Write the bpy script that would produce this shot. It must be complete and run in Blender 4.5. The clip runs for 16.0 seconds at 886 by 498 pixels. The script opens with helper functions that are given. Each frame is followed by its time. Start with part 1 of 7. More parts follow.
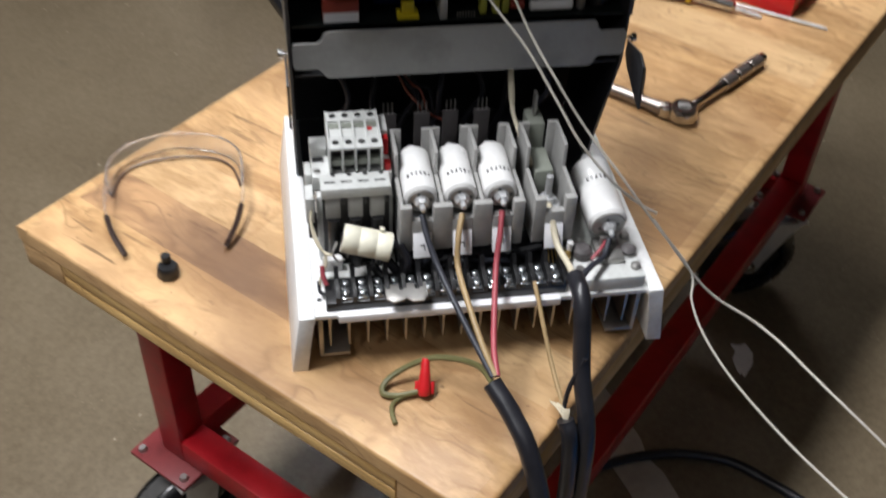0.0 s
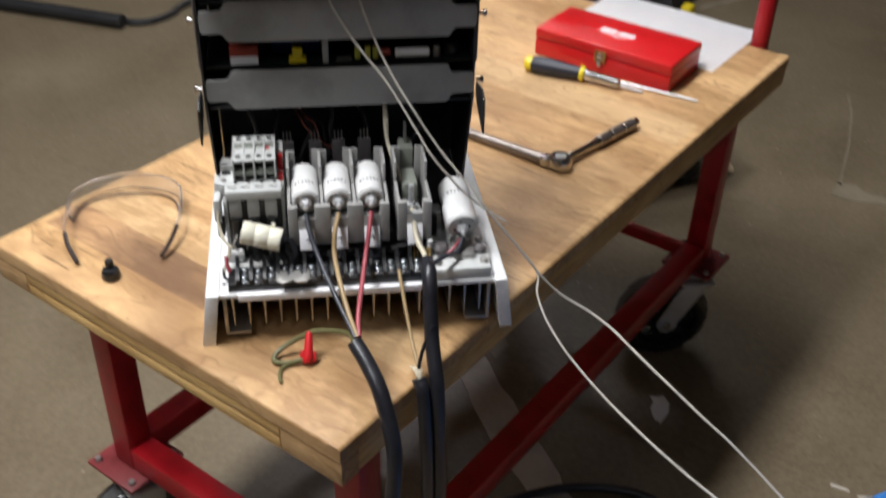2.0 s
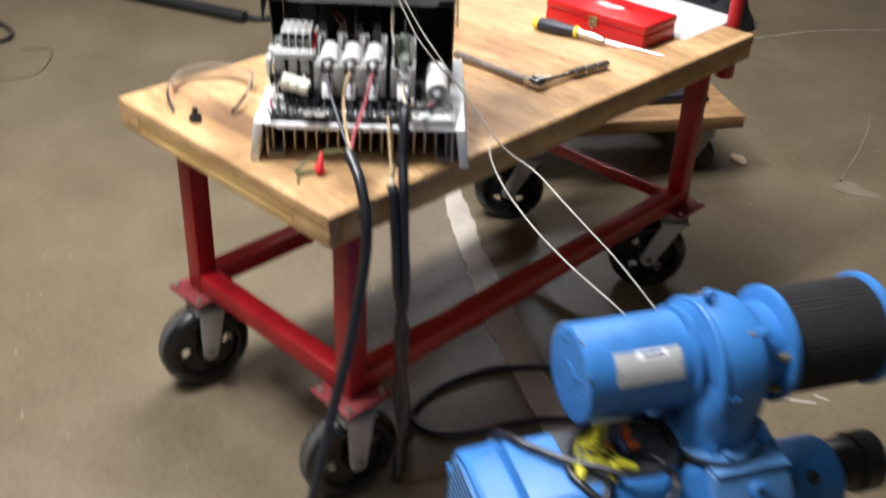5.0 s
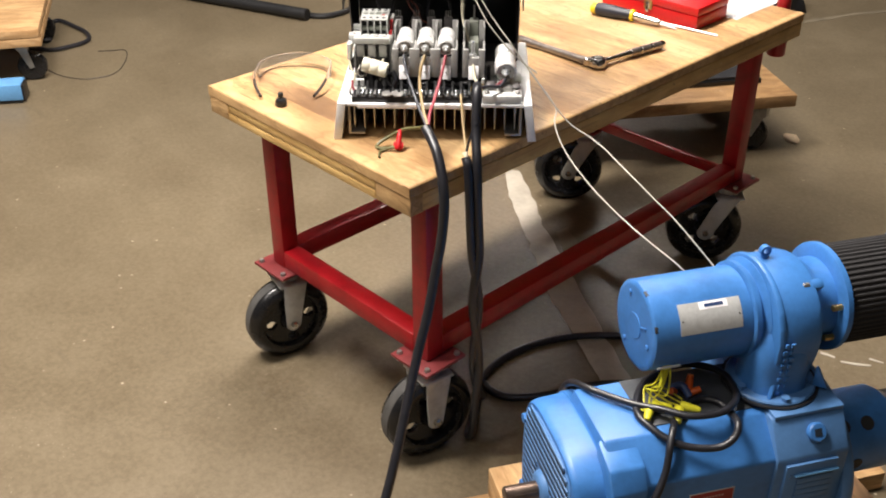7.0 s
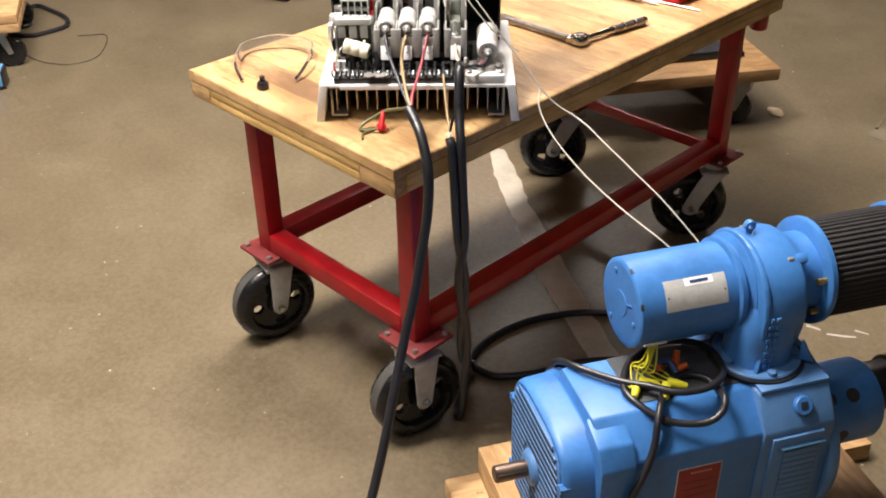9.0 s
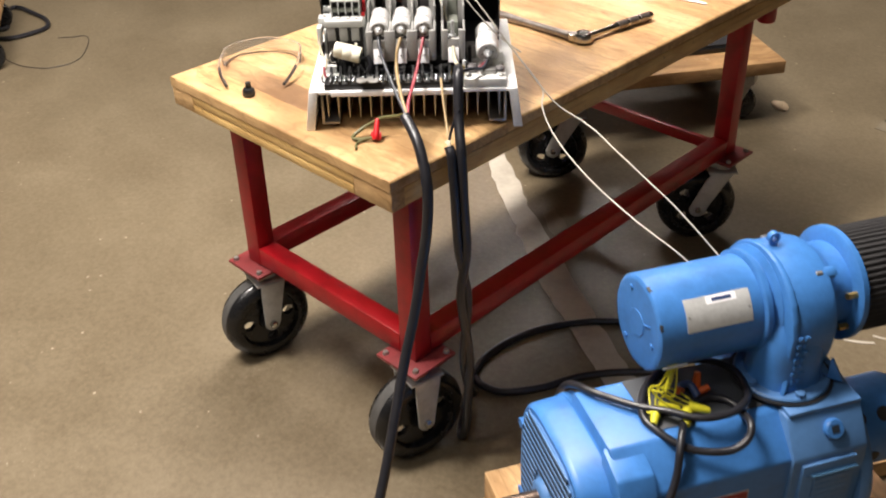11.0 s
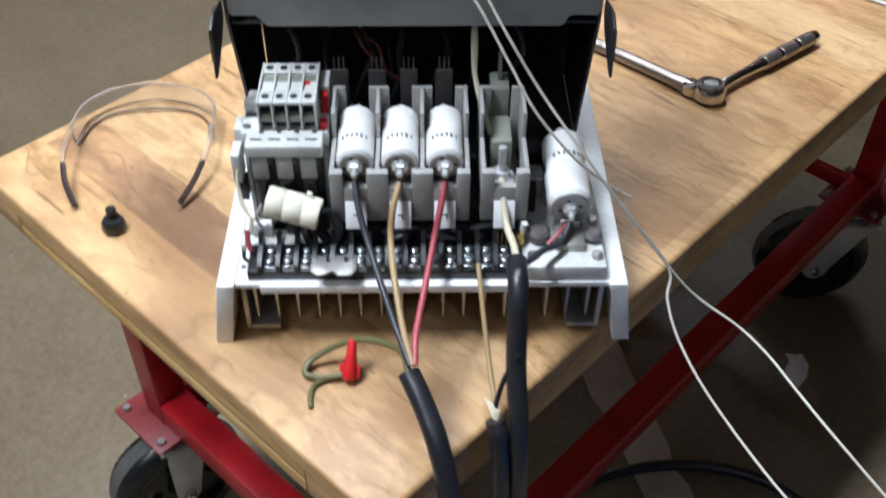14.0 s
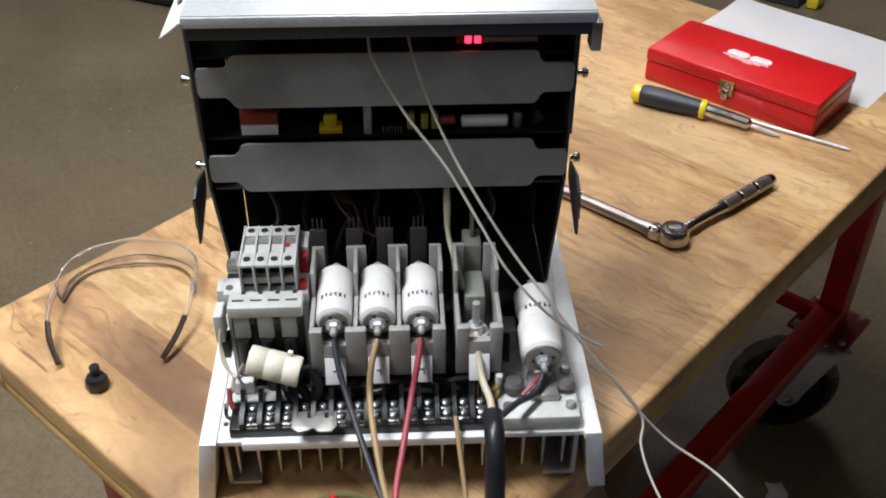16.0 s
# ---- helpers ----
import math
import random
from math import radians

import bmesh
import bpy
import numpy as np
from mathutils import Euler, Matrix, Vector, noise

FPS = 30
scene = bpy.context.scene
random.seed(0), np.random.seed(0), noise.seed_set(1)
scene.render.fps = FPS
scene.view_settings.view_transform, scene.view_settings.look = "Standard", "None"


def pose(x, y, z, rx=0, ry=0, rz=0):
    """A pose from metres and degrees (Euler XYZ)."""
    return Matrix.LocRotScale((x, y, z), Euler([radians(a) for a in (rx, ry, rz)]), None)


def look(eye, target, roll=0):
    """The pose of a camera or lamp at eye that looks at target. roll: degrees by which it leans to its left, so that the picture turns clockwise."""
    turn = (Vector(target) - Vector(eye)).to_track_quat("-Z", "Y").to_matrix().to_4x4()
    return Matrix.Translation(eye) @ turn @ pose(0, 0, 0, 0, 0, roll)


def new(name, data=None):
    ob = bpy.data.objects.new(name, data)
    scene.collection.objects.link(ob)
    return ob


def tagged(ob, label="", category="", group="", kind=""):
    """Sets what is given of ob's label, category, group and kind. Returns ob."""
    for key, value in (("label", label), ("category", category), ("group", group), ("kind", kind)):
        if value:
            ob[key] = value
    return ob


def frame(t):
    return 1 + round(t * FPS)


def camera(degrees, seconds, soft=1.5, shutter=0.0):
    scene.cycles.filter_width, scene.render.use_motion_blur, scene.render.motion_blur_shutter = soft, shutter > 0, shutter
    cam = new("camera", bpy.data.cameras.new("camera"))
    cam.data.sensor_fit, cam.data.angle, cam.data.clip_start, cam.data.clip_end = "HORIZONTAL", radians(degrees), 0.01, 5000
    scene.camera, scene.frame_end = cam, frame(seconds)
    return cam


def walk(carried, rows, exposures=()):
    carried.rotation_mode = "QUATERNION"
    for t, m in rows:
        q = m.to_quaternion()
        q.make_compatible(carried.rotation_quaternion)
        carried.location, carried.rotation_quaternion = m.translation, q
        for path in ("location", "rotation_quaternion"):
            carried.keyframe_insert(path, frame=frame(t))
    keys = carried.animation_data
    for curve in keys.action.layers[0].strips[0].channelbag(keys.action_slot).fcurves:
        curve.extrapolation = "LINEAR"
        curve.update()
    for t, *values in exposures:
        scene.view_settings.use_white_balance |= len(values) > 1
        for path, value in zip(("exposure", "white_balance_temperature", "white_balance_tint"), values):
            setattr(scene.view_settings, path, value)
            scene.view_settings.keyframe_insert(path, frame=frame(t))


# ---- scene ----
cam = camera(46.9, 16.0, 1.9, 0.9)
PATH = [
    (0, (0.217, -0.406, 1.335), (-0.591, 0.821, -0.022), 3.2),
    (0.5, (0.256, -0.446, 1.358), (-0.634, 0.81, 0.081), 2.7),
    (1, (0.202, -0.479, 1.333), (-0.554, 0.92, 0.12), 3.5),
    (1.5, (0.265, -0.515, 1.348), (-0.452, 0.913, 0.145), 3.5),
    (2, (0.491, -0.526, 1.363), (-0.458, 0.81, 0.216), 1.9),
    (2.5, (0.518, -0.544, 1.38), (-0.483, 0.828, 0.324), 1.4),
    (3, (0.539, -0.586, 1.38), (-0.526, 0.754, 0.346), 1.0),
    (3.5, (0.742, -0.652, 1.352), (-0.472, 0.55, 0.313), 3.1),
    (4, (0.82, -0.737, 1.386), (-0.297, 0.522, 0.306), 2.7),
    (4.5, (0.798, -0.789, 1.38), (-0.187, 0.564, 0.284), 2.6),
    (5, (1.002, -0.823, 1.363), (-0.163, 0.421, 0.315), 2.6),
    (5.2, (1.074, -0.84, 1.365), (-0.084, 0.372, 0.273), 3.5),
    (7.3, (1.07, -0.948, 1.386), (-0.166, 0.223, 0.337), -0.4),
    (7.5, (1.067, -0.948, 1.386), (-0.165, 0.223, 0.334), -0.4),
    (8, (1.075, -0.944, 1.384), (-0.152, 0.21, 0.305), -0.6),
    (8.5, (1.072, -0.94, 1.387), (-0.131, 0.225, 0.293), -0.7),
    (9, (1.071, -0.94, 1.387), (-0.129, 0.234, 0.3), -0.8),
    (11.3, (0.941, -0.839, 1.359), (-0.242, 0.339, 0.258), -1.6),
    (11.5, (0.885, -0.769, 1.358), (-0.318, 0.399, 0.268), -1.2),
    (12, (0.783, -0.618, 1.355), (-0.453, 0.462, 0.213), 1.0),
    (12.5, (0.553, -0.55, 1.338), (-0.575, 0.568, 0.123), 1.4),
    (13, (0.417, -0.438, 1.315), (-0.55, 0.677, -0.033), -0.0),
    (13.5, (0.365, -0.294, 1.272), (-0.696, 0.729, -0.079), 1.1),
    (14, (0.302, -0.257, 1.275), (-0.68, 0.793, -0.116), 0.6),
    (14.5, (0.287, -0.253, 1.29), (-0.731, 0.865, -0.019), -0.1),
    (15, (0.295, -0.249, 1.303), (-0.78, 0.922, 0.089), -0.7),
    (15.5, (0.308, -0.254, 1.313), (-0.754, 0.93, 0.1), -0.4),
    (16, (0.306, -0.259, 1.316), (-0.749, 0.932, 0.104), 0.3),
]
EXPOSURE = [
    (0, 0.06, 6000, 9), (1.5, 0.10, 5900, 9), (2.5, 0.06, 6250, 9), (3.4, 0.16, 6450, 10), (4.0, 0.64, 6150, 9), (4.5, 0.76, 5950, 9), (5.2, 0.80, 6050, 10), (7.3, 0.98, 6850, 11),
    (9.2, 1.02, 6900, 12), (11.5, 0.95, 6750, 11), (12, 0.74, 6150, 9), (12.3, 0.74, 5800, 8), (13.2, 0.32, 5500, 7), (14, 0.28, 5450, 6), (14.8, 0.22, 5500, 7), (15.1, 0.20, 5700, 8), (15.4, 0.05, 5950, 8), (16, 0.0, 5950, 8),
]
walk(cam, [(t, look(eye, target, roll)) for t, eye, target, roll in PATH], EXPOSURE)

# ---- light ----
world = bpy.data.worlds.new("world")
scene.world = world
world.use_nodes = True
world.node_tree.nodes["Background"].inputs[0].default_value = (1.0, 0.93, 0.82, 1)
world.node_tree.nodes["Background"].inputs[1].default_value = 0.01


def unseen_lamp(x, y, z, long, wide, watts, colour, turn=0.0):
    data = bpy.data.lights.new("unseen_lamp", "AREA")
    data.shape, data.size, data.size_y, data.energy, data.color = "RECTANGLE", long, wide, watts, colour
    ob = new("unseen_lamp", data)
    ob.matrix_world = pose(x, y, z, 0, 0, turn)
    return ob


WARM = (1.0, 0.955, 0.92)
# unseen main lights, placed overhead by how the shadows fall
unseen_lamp(-0.85, -0.75, 3.4, 1.2, 0.4, 112, WARM, 90)
unseen_lamp(-0.90, 0.80, 3.4, 1.2, 0.4, 58, WARM, 90)
# unseen fill lights, added to balance the floor and front faces
unseen_lamp(-1.80, 2.60, 3.4, 1.2, 0.4, 22, WARM, 90)
unseen_lamp(1.50, -1.60, 3.4, 1.2, 0.4, 6, WARM, 90)
unseen_lamp(-0.20, -2.50, 3.4, 1.2, 0.4, 16, WARM, 90)
unseen_lamp(-3.4, 4.6, 3.4, 1.2, 0.3, 20, WARM)
unseen_lamp(-3.6, -1.4, 3.4, 1.2, 0.3, 6, WARM)


TOP = 0.616  # the bench top


# ---- materials ----
def nodes_of(name):
    m = bpy.data.materials.new(name)
    m.use_nodes = True
    nt = m.node_tree
    return m, nt, nt.nodes["Principled BSDF"]


def add(nt, kind, **values):
    n = nt.nodes.new(kind)
    for k, v in values.items():
        n.inputs[k.replace("_", " ")].default_value = v
    return n


def coords(nt, stretch=(1, 1, 1), shuffle=False):
    tc = nt.nodes.new("ShaderNodeTexCoord")
    mp = nt.nodes.new("ShaderNodeMapping")
    mp.inputs["Scale"].default_value = stretch
    nt.links.new(tc.outputs["Object"], mp.inputs["Vector"])
    if shuffle:
        info = nt.nodes.new("ShaderNodeObjectInfo")
        mul = nt.nodes.new("ShaderNodeVectorMath")
        mul.operation = "SCALE"
        mul.inputs[0].default_value = (7.1, 13.7, 5.3)
        nt.links.new(info.outputs["Random"], mul.inputs["Scale"])
        nt.links.new(mul.outputs[0], mp.inputs["Location"])
    return mp.outputs[0]


def noise_node(nt, vec, scale, detail=5.0, rough=0.55):
    n = add(nt, "ShaderNodeTexNoise", Scale=scale, Detail=detail, Roughness=rough)
    nt.links.new(vec, n.inputs["Vector"])
    return n.outputs[0]


def ramp(nt, fac, stops):
    r = nt.nodes.new("ShaderNodeValToRGB")
    r.color_ramp.elements[0].position, r.color_ramp.elements[1].position = stops[0][0], stops[-1][0]
    for p, c in stops[1:-1]:
        r.color_ramp.elements.new(p)
    for e, (p, c) in zip(r.color_ramp.elements, stops):
        e.position, e.color = p, (*c, 1)
    nt.links.new(fac, r.inputs[0])
    return r.outputs[0]


def mix(nt, fac, a, b, mode="MIX"):
    n = nt.nodes.new("ShaderNodeMix")
    n.data_type, n.blend_type = "RGBA", mode
    for sock, v in ((n.inputs[0], fac), (n.inputs[6], a), (n.inputs[7], b)):
        if isinstance(v, (int, float)):
            sock.default_value = v
        elif isinstance(v, tuple):
            sock.default_value = (*v, 1)
        else:
            nt.links.new(v, sock)
    return n.outputs[2]


def bump(nt, bsdf, height, strength, distance=0.002):
    b = add(nt, "ShaderNodeBump", Strength=strength, Distance=distance)
    nt.links.new(height, b.inputs["Height"])
    nt.links.new(b.outputs[0], bsdf.inputs["Normal"])


def dark(c, k):
    return tuple(v * k for v in c)


def surface(name, colour, rough=0.5, metal=0.0, wear=0.75, scale=14.0, fine=180.0, relief=0.15, shuffle=True, coat=0.0, gloss_var=0.12, grit=0.25):
    """A plain material with broad stains, fine grain and a slight relief."""
    m, nt, b = nodes_of(name)
    v = coords(nt, shuffle=shuffle)
    broad, grain = noise_node(nt, v, scale), noise_node(nt, v, fine, 3.0)
    c = ramp(nt, broad, [(0.3, dark(colour, wear)), (0.52, colour), (0.75, dark(colour, 1.08))])
    c = mix(nt, grit, c, ramp(nt, grain, [(0.3, dark(colour, 0.7)), (0.7, dark(colour, 1.15))]))
    nt.links.new(c, b.inputs["Base Color"])
    r = add(nt, "ShaderNodeMapRange", To_Min=max(rough - gloss_var, 0.02), To_Max=min(rough + gloss_var, 1.0))
    nt.links.new(broad, r.inputs["Value"])
    nt.links.new(r.outputs[0], b.inputs["Roughness"])
    b.inputs["Metallic"].default_value = metal
    b.inputs["Coat Weight"].default_value = coat
    if relief:
        bump(nt, b, grain, relief, 0.001)
    return m


def concrete(name):
    """Worn, sealed concrete: cloudy brown stains at three scales, dark scuffs, pale flecks, a soft sheen."""
    m, nt, b = nodes_of(name)
    v = coords(nt)
    wide, mid, fine = noise_node(nt, v, 0.7, 6.0), noise_node(nt, v, 4.0, 8.0, 0.65), noise_node(nt, v, 90.0, 4.0, 0.7)
    c = ramp(nt, wide, [(0.3, (0.110, 0.084, 0.048)), (0.55, (0.150, 0.116, 0.069)), (0.75, (0.188, 0.148, 0.092))])
    c = mix(nt, 0.45, c, ramp(nt, mid, [(0.28, (0.095, 0.071, 0.040)), (0.5, (0.146, 0.112, 0.066)), (0.72, (0.200, 0.157, 0.098))]))
    cloud = ramp(nt, noise_node(nt, v, 1.9, 5.0, 0.7), [(0.38, (0.88, 0.86, 0.83)), (0.55, (1, 1, 1)), (0.72, (1.06, 1.05, 1.03))])
    c = mix(nt, 1.0, c, cloud, "MULTIPLY")
    c = mix(nt, 0.22, c, ramp(nt, fine, [(0.35, (0.085, 0.066, 0.045)), (0.65, (0.27, 0.225, 0.165))]))
    scuff = ramp(nt, noise_node(nt, coords(nt, (3.0, 14.0, 1.0)), 1.3, 4.0, 0.6), [(0.62, (0, 0, 0)), (0.72, (0.22, 0.22, 0.22))])
    c = mix(nt, scuff, c, (0.060, 0.046, 0.030))
    vo = add(nt, "ShaderNodeTexVoronoi", Scale=26.0)
    nt.links.new(v, vo.inputs["Vector"])
    fleck = ramp(nt, vo.outputs["Distance"], [(0.0, (1, 1, 1)), (0.060, (1, 1, 1)), (0.095, (0, 0, 0)), (1.0, (0, 0, 0))])
    gate = ramp(nt, noise_node(nt, v, 11.0, 2.0), [(0.54, (0, 0, 0)), (0.66, (1, 1, 1))])
    c = mix(nt, mix(nt, 1.0, fleck, gate, "MULTIPLY"), c, (0.46, 0.40, 0.30))
    tiny = add(nt, "ShaderNodeTexVoronoi", Scale=85.0)
    nt.links.new(v, tiny.inputs["Vector"])
    grit = ramp(nt, tiny.outputs["Distance"], [(0.0, (0.8, 0.8, 0.8)), (0.09, (0.8, 0.8, 0.8)), (0.15, (0, 0, 0)), (1.0, (0, 0, 0))])
    patch = ramp(nt, noise_node(nt, v, 5.0, 3.0), [(0.50, (0, 0, 0)), (0.68, (1, 1, 1))])
    c = mix(nt, mix(nt, 1.0, grit, patch, "MULTIPLY"), c, (0.30, 0.25, 0.18))
    nt.links.new(c, b.inputs["Base Color"])
    r = add(nt, "ShaderNodeMapRange", To_Min=0.26, To_Max=0.50)
    nt.links.new(mid, r.inputs["Value"])
    nt.links.new(r.outputs[0], b.inputs["Roughness"])
    bump(nt, b, fine, 0.10, 0.002)
    return m


def timber(name, light, deep, grain=46.0, along=(1.6, 1, 1), rough=0.5, stain=0.0, vary=0.5, figure=0.5, streak=1.0, swirl=1.0):
    """Wood whose grain runs along the object's x: growth lines, pores, stains and scuffs."""
    m, nt, b = nodes_of(name)
    v = coords(nt, (along[0], along[1] * 9, along[2] * 9), True)
    plain = coords(nt, (1, 1, 1), True)
    warp = add(nt, "ShaderNodeTexNoise", Scale=7.0, Detail=3.0)
    nt.links.new(plain, warp.inputs["Vector"])
    shift = nt.nodes.new("ShaderNodeVectorMath")
    shift.operation = "MULTIPLY_ADD"
    shift.inputs[1].default_value = (0.25 * swirl, 0.55 * swirl, 0.55 * swirl)
    nt.links.new(warp.outputs["Color"], shift.inputs[0])
    nt.links.new(v, shift.inputs[2])
    g = noise_node(nt, shift.outputs[0], grain / 9, 7.0, 0.62)
    mid = tuple((a + c) / 2 for a, c in zip(light, deep))
    c = ramp(nt, g, [(0.30, deep), (0.46, mid), (0.58, light), (0.75, dark(light, 1.07))])
    if streak < 1.0:
        patch = noise_node(nt, coords(nt, (3.0, 7.0, 7.0), True), 2.2, 3.0, 0.5)
        c = mix(nt, streak, ramp(nt, patch, [(0.30, mid), (0.5, light), (0.72, dark(light, 1.12))]), c)
    rings = noise_node(nt, shift.outputs[0], 0.6, 1.5, 0.4)
    times = nt.nodes.new("ShaderNodeMath")
    times.operation = "MULTIPLY"
    times.inputs[1].default_value = 13.0
    nt.links.new(rings, times.inputs[0])
    fold = nt.nodes.new("ShaderNodeMath")
    fold.operation = "FRACT"
    nt.links.new(times.outputs[0], fold.inputs[0])
    line = ramp(nt, fold.outputs[0], [(0.0, (0.15, 0.15, 0.15)), (0.55, (0, 0, 0)), (0.88, (0.85, 0.85, 0.85)), (1.0, (0.2, 0.2, 0.2))])
    c = mix(nt, mix(nt, 1.0, line, (figure, figure, figure), "MULTIPLY"), c, dark(deep, 0.72))
    pores = ramp(nt, noise_node(nt, coords(nt, (5, 110, 110), True), 1.6, 2.0), [(0.56, (0, 0, 0)), (0.70, (0.5, 0.5, 0.5))])
    c = mix(nt, pores, c, dark(deep, 0.6))
    info = nt.nodes.new("ShaderNodeObjectInfo")
    tone = ramp(nt, info.outputs["Random"], [(0.0, (0.66, 0.58, 0.50)), (0.35, (0.9, 0.86, 0.80)), (1.0, (1.12, 1.12, 1.10))])
    c = mix(nt, vary, c, mix(nt, 1.0, c, tone, "MULTIPLY"))
    if stain:
        s = ramp(nt, noise_node(nt, plain, 5.0, 6.0, 0.6), [(0.44, (0, 0, 0)), (0.62, (1, 1, 1))])
        c = mix(nt, mix(nt, 1.0, s, (stain, stain, stain), "MULTIPLY"), c, dark(deep, 0.62))
        w = ramp(nt, noise_node(nt, plain, 38.0, 5.0, 0.7), [(0.62, (0, 0, 0)), (0.72, (1, 1, 1))])
        c = mix(nt, mix(nt, 1.0, w, (0.4, 0.4, 0.4), "MULTIPLY"), c, (0.72, 0.62, 0.46))
        k = ramp(nt, noise_node(nt, plain, 62.0, 3.0, 0.6), [(0.66, (0, 0, 0)), (0.73, (0.7, 0.7, 0.7))])
        c = mix(nt, k, c, dark(deep, 0.4))
    nt.links.new(c, b.inputs["Base Color"])
    r = add(nt, "ShaderNodeMapRange", To_Min=rough - 0.14, To_Max=rough + 0.18)
    nt.links.new(noise_node(nt, plain, 18.0), r.inputs["Value"])
    nt.links.new(r.outputs[0], b.inputs["Roughness"])
    bump(nt, b, g, 0.25, 0.0015)
    return m


def worn_top(name, light, deep, blotch=0.5, swirl=0.35, dashes=0.6, spots=()):
    """A worn butcher-block surface: grain along x, cathedral figure, oil stains, bleached wear, dark dashes and scratches that run on from board to board."""
    m, nt, b = nodes_of(name)
    geo = nt.nodes.new("ShaderNodeNewGeometry")

    def at_scale(sx, sy, sz):
        mp = nt.nodes.new("ShaderNodeMapping")
        mp.inputs["Scale"].default_value = (sx, sy, sz)
        nt.links.new(geo.outputs["Position"], mp.inputs["Vector"])
        return mp.outputs[0]

    def strength(fac, k):
        return mix(nt, 1.0, fac, (k, k, k), "MULTIPLY")

    info = nt.nodes.new("ShaderNodeObjectInfo")
    mid = tuple((p + q) / 2 for p, q in zip(light, deep))
    warp = add(nt, "ShaderNodeTexNoise", Scale=6.0, Detail=3.0)
    nt.links.new(at_scale(1, 1.6, 1), warp.inputs["Vector"])
    shift = nt.nodes.new("ShaderNodeVectorMath")
    shift.operation = "MULTIPLY_ADD"
    shift.inputs[1].default_value = (0.4, 1.5, 1.5)
    nt.links.new(warp.outputs["Color"], shift.inputs[0])
    nt.links.new(at_scale(2.2, 13, 13), shift.inputs[2])
    grain = noise_node(nt, shift.outputs[0], 5.0, 7.0, 0.62)
    c = ramp(nt, grain, [(0.28, tuple(p * 0.35 + q * 0.65 for p, q in zip(light, deep))), (0.44, mid), (0.54, light), (0.75, dark(light, 1.08))])
    ridge = noise_node(nt, at_scale(5.0, 60, 60), 1.4, 5.0, 0.6)
    c = mix(nt, 0.30, c, ramp(nt, ridge, [(0.36, mid), (0.5, light), (0.66, dark(light, 1.18))]))
    rings = noise_node(nt, shift.outputs[0], 0.55, 2.0, 0.45)
    times = nt.nodes.new("ShaderNodeMath")
    times.operation = "MULTIPLY"
    times.inputs[1].default_value = 15.0
    nt.links.new(rings, times.inputs[0])
    fold = nt.nodes.new("ShaderNodeMath")
    fold.operation = "FRACT"
    nt.links.new(times.outputs[0], fold.inputs[0])
    line = ramp(nt, fold.outputs[0], [(0.0, (0.25, 0.25, 0.25)), (0.5, (0, 0, 0)), (0.86, (1, 1, 1)), (1.0, (0.3, 0.3, 0.3))])
    c = mix(nt, strength(line, swirl), c, deep)
    swathe = ramp(nt, noise_node(nt, at_scale(1.3, 10, 10), 1.0, 4.0, 0.55), [(0.47, (0, 0, 0)), (0.56, (1, 1, 1))])
    c = mix(nt, strength(swathe, 0.40), c, tuple(min(1.0, v * 1.22 + 0.03) for v in light))
    figure = ramp(nt, noise_node(nt, shift.outputs[0], 0.9, 3.0, 0.5), [(0.455, (0, 0, 0)), (0.475, (1, 1, 1)), (0.485, (0, 0, 0)), (0.545, (0, 0, 0)), (0.56, (0.8, 0.8, 0.8)), (0.575, (0, 0, 0))])
    broken = ramp(nt, noise_node(nt, at_scale(2.0, 4.0, 1), 6.0, 3.0), [(0.46, (0, 0, 0)), (0.58, (1, 1, 1))])
    c = mix(nt, strength(mix(nt, 1.0, figure, broken, "MULTIPLY"), 0.55), c, dark(deep, 0.55))
    many = nt.nodes.new("ShaderNodeMath")
    many.operation = "MULTIPLY"
    many.inputs[1].default_value = 24.0
    nt.links.new(noise_node(nt, shift.outputs[0], 1.1, 3.0, 0.5), many.inputs[0])
    wave = nt.nodes.new("ShaderNodeMath")
    wave.operation = "FRACT"
    nt.links.new(many.outputs[0], wave.inputs[0])
    ripple = ramp(nt, wave.outputs[0], [(0.0, (0, 0, 0)), (0.62, (0, 0, 0)), (0.80, (1, 1, 1)), (0.92, (0, 0, 0))])
    where = ramp(nt, noise_node(nt, at_scale(1.0, 2.0, 1), 4.5, 3.0), [(0.44, (0, 0, 0)), (0.60, (1, 1, 1))])
    c = mix(nt, strength(mix(nt, 1.0, ripple, where, "MULTIPLY"), 0.42), c, dark(deep, 0.8))
    tone = ramp(nt, info.outputs["Random"], [(0.0, (0.80, 0.75, 0.69)), (0.4, (0.97, 0.96, 0.95)), (1.0, (1.12, 1.13, 1.15))])
    c = mix(nt, 1.0, c, tone, "MULTIPLY")
    oil = ramp(nt, noise_node(nt, at_scale(0.7, 1.3, 1), 5.5, 6.0, 0.62), [(0.45, (0, 0, 0)), (0.66, (1, 1, 1))])
    c = mix(nt, strength(oil, blotch), c, dark(deep, 0.72))
    pale = ramp(nt, noise_node(nt, at_scale(1.0, 2.2, 1), 9.0, 6.0, 0.68), [(0.52, (0, 0, 0)), (0.68, (1, 1, 1))])
    c = mix(nt, strength(pale, 0.45), c, tuple(min(1.0, v * 1.25 + 0.03) for v in light))
    dash = ramp(nt, noise_node(nt, at_scale(7, 95, 95), 1.5, 3.0, 0.55), [(0.60, (0, 0, 0)), (0.68, (1, 1, 1))])
    gate = ramp(nt, noise_node(nt, at_scale(1.5, 2.5, 1), 5.0, 3.0), [(0.47, (0, 0, 0)), (0.62, (1, 1, 1))])
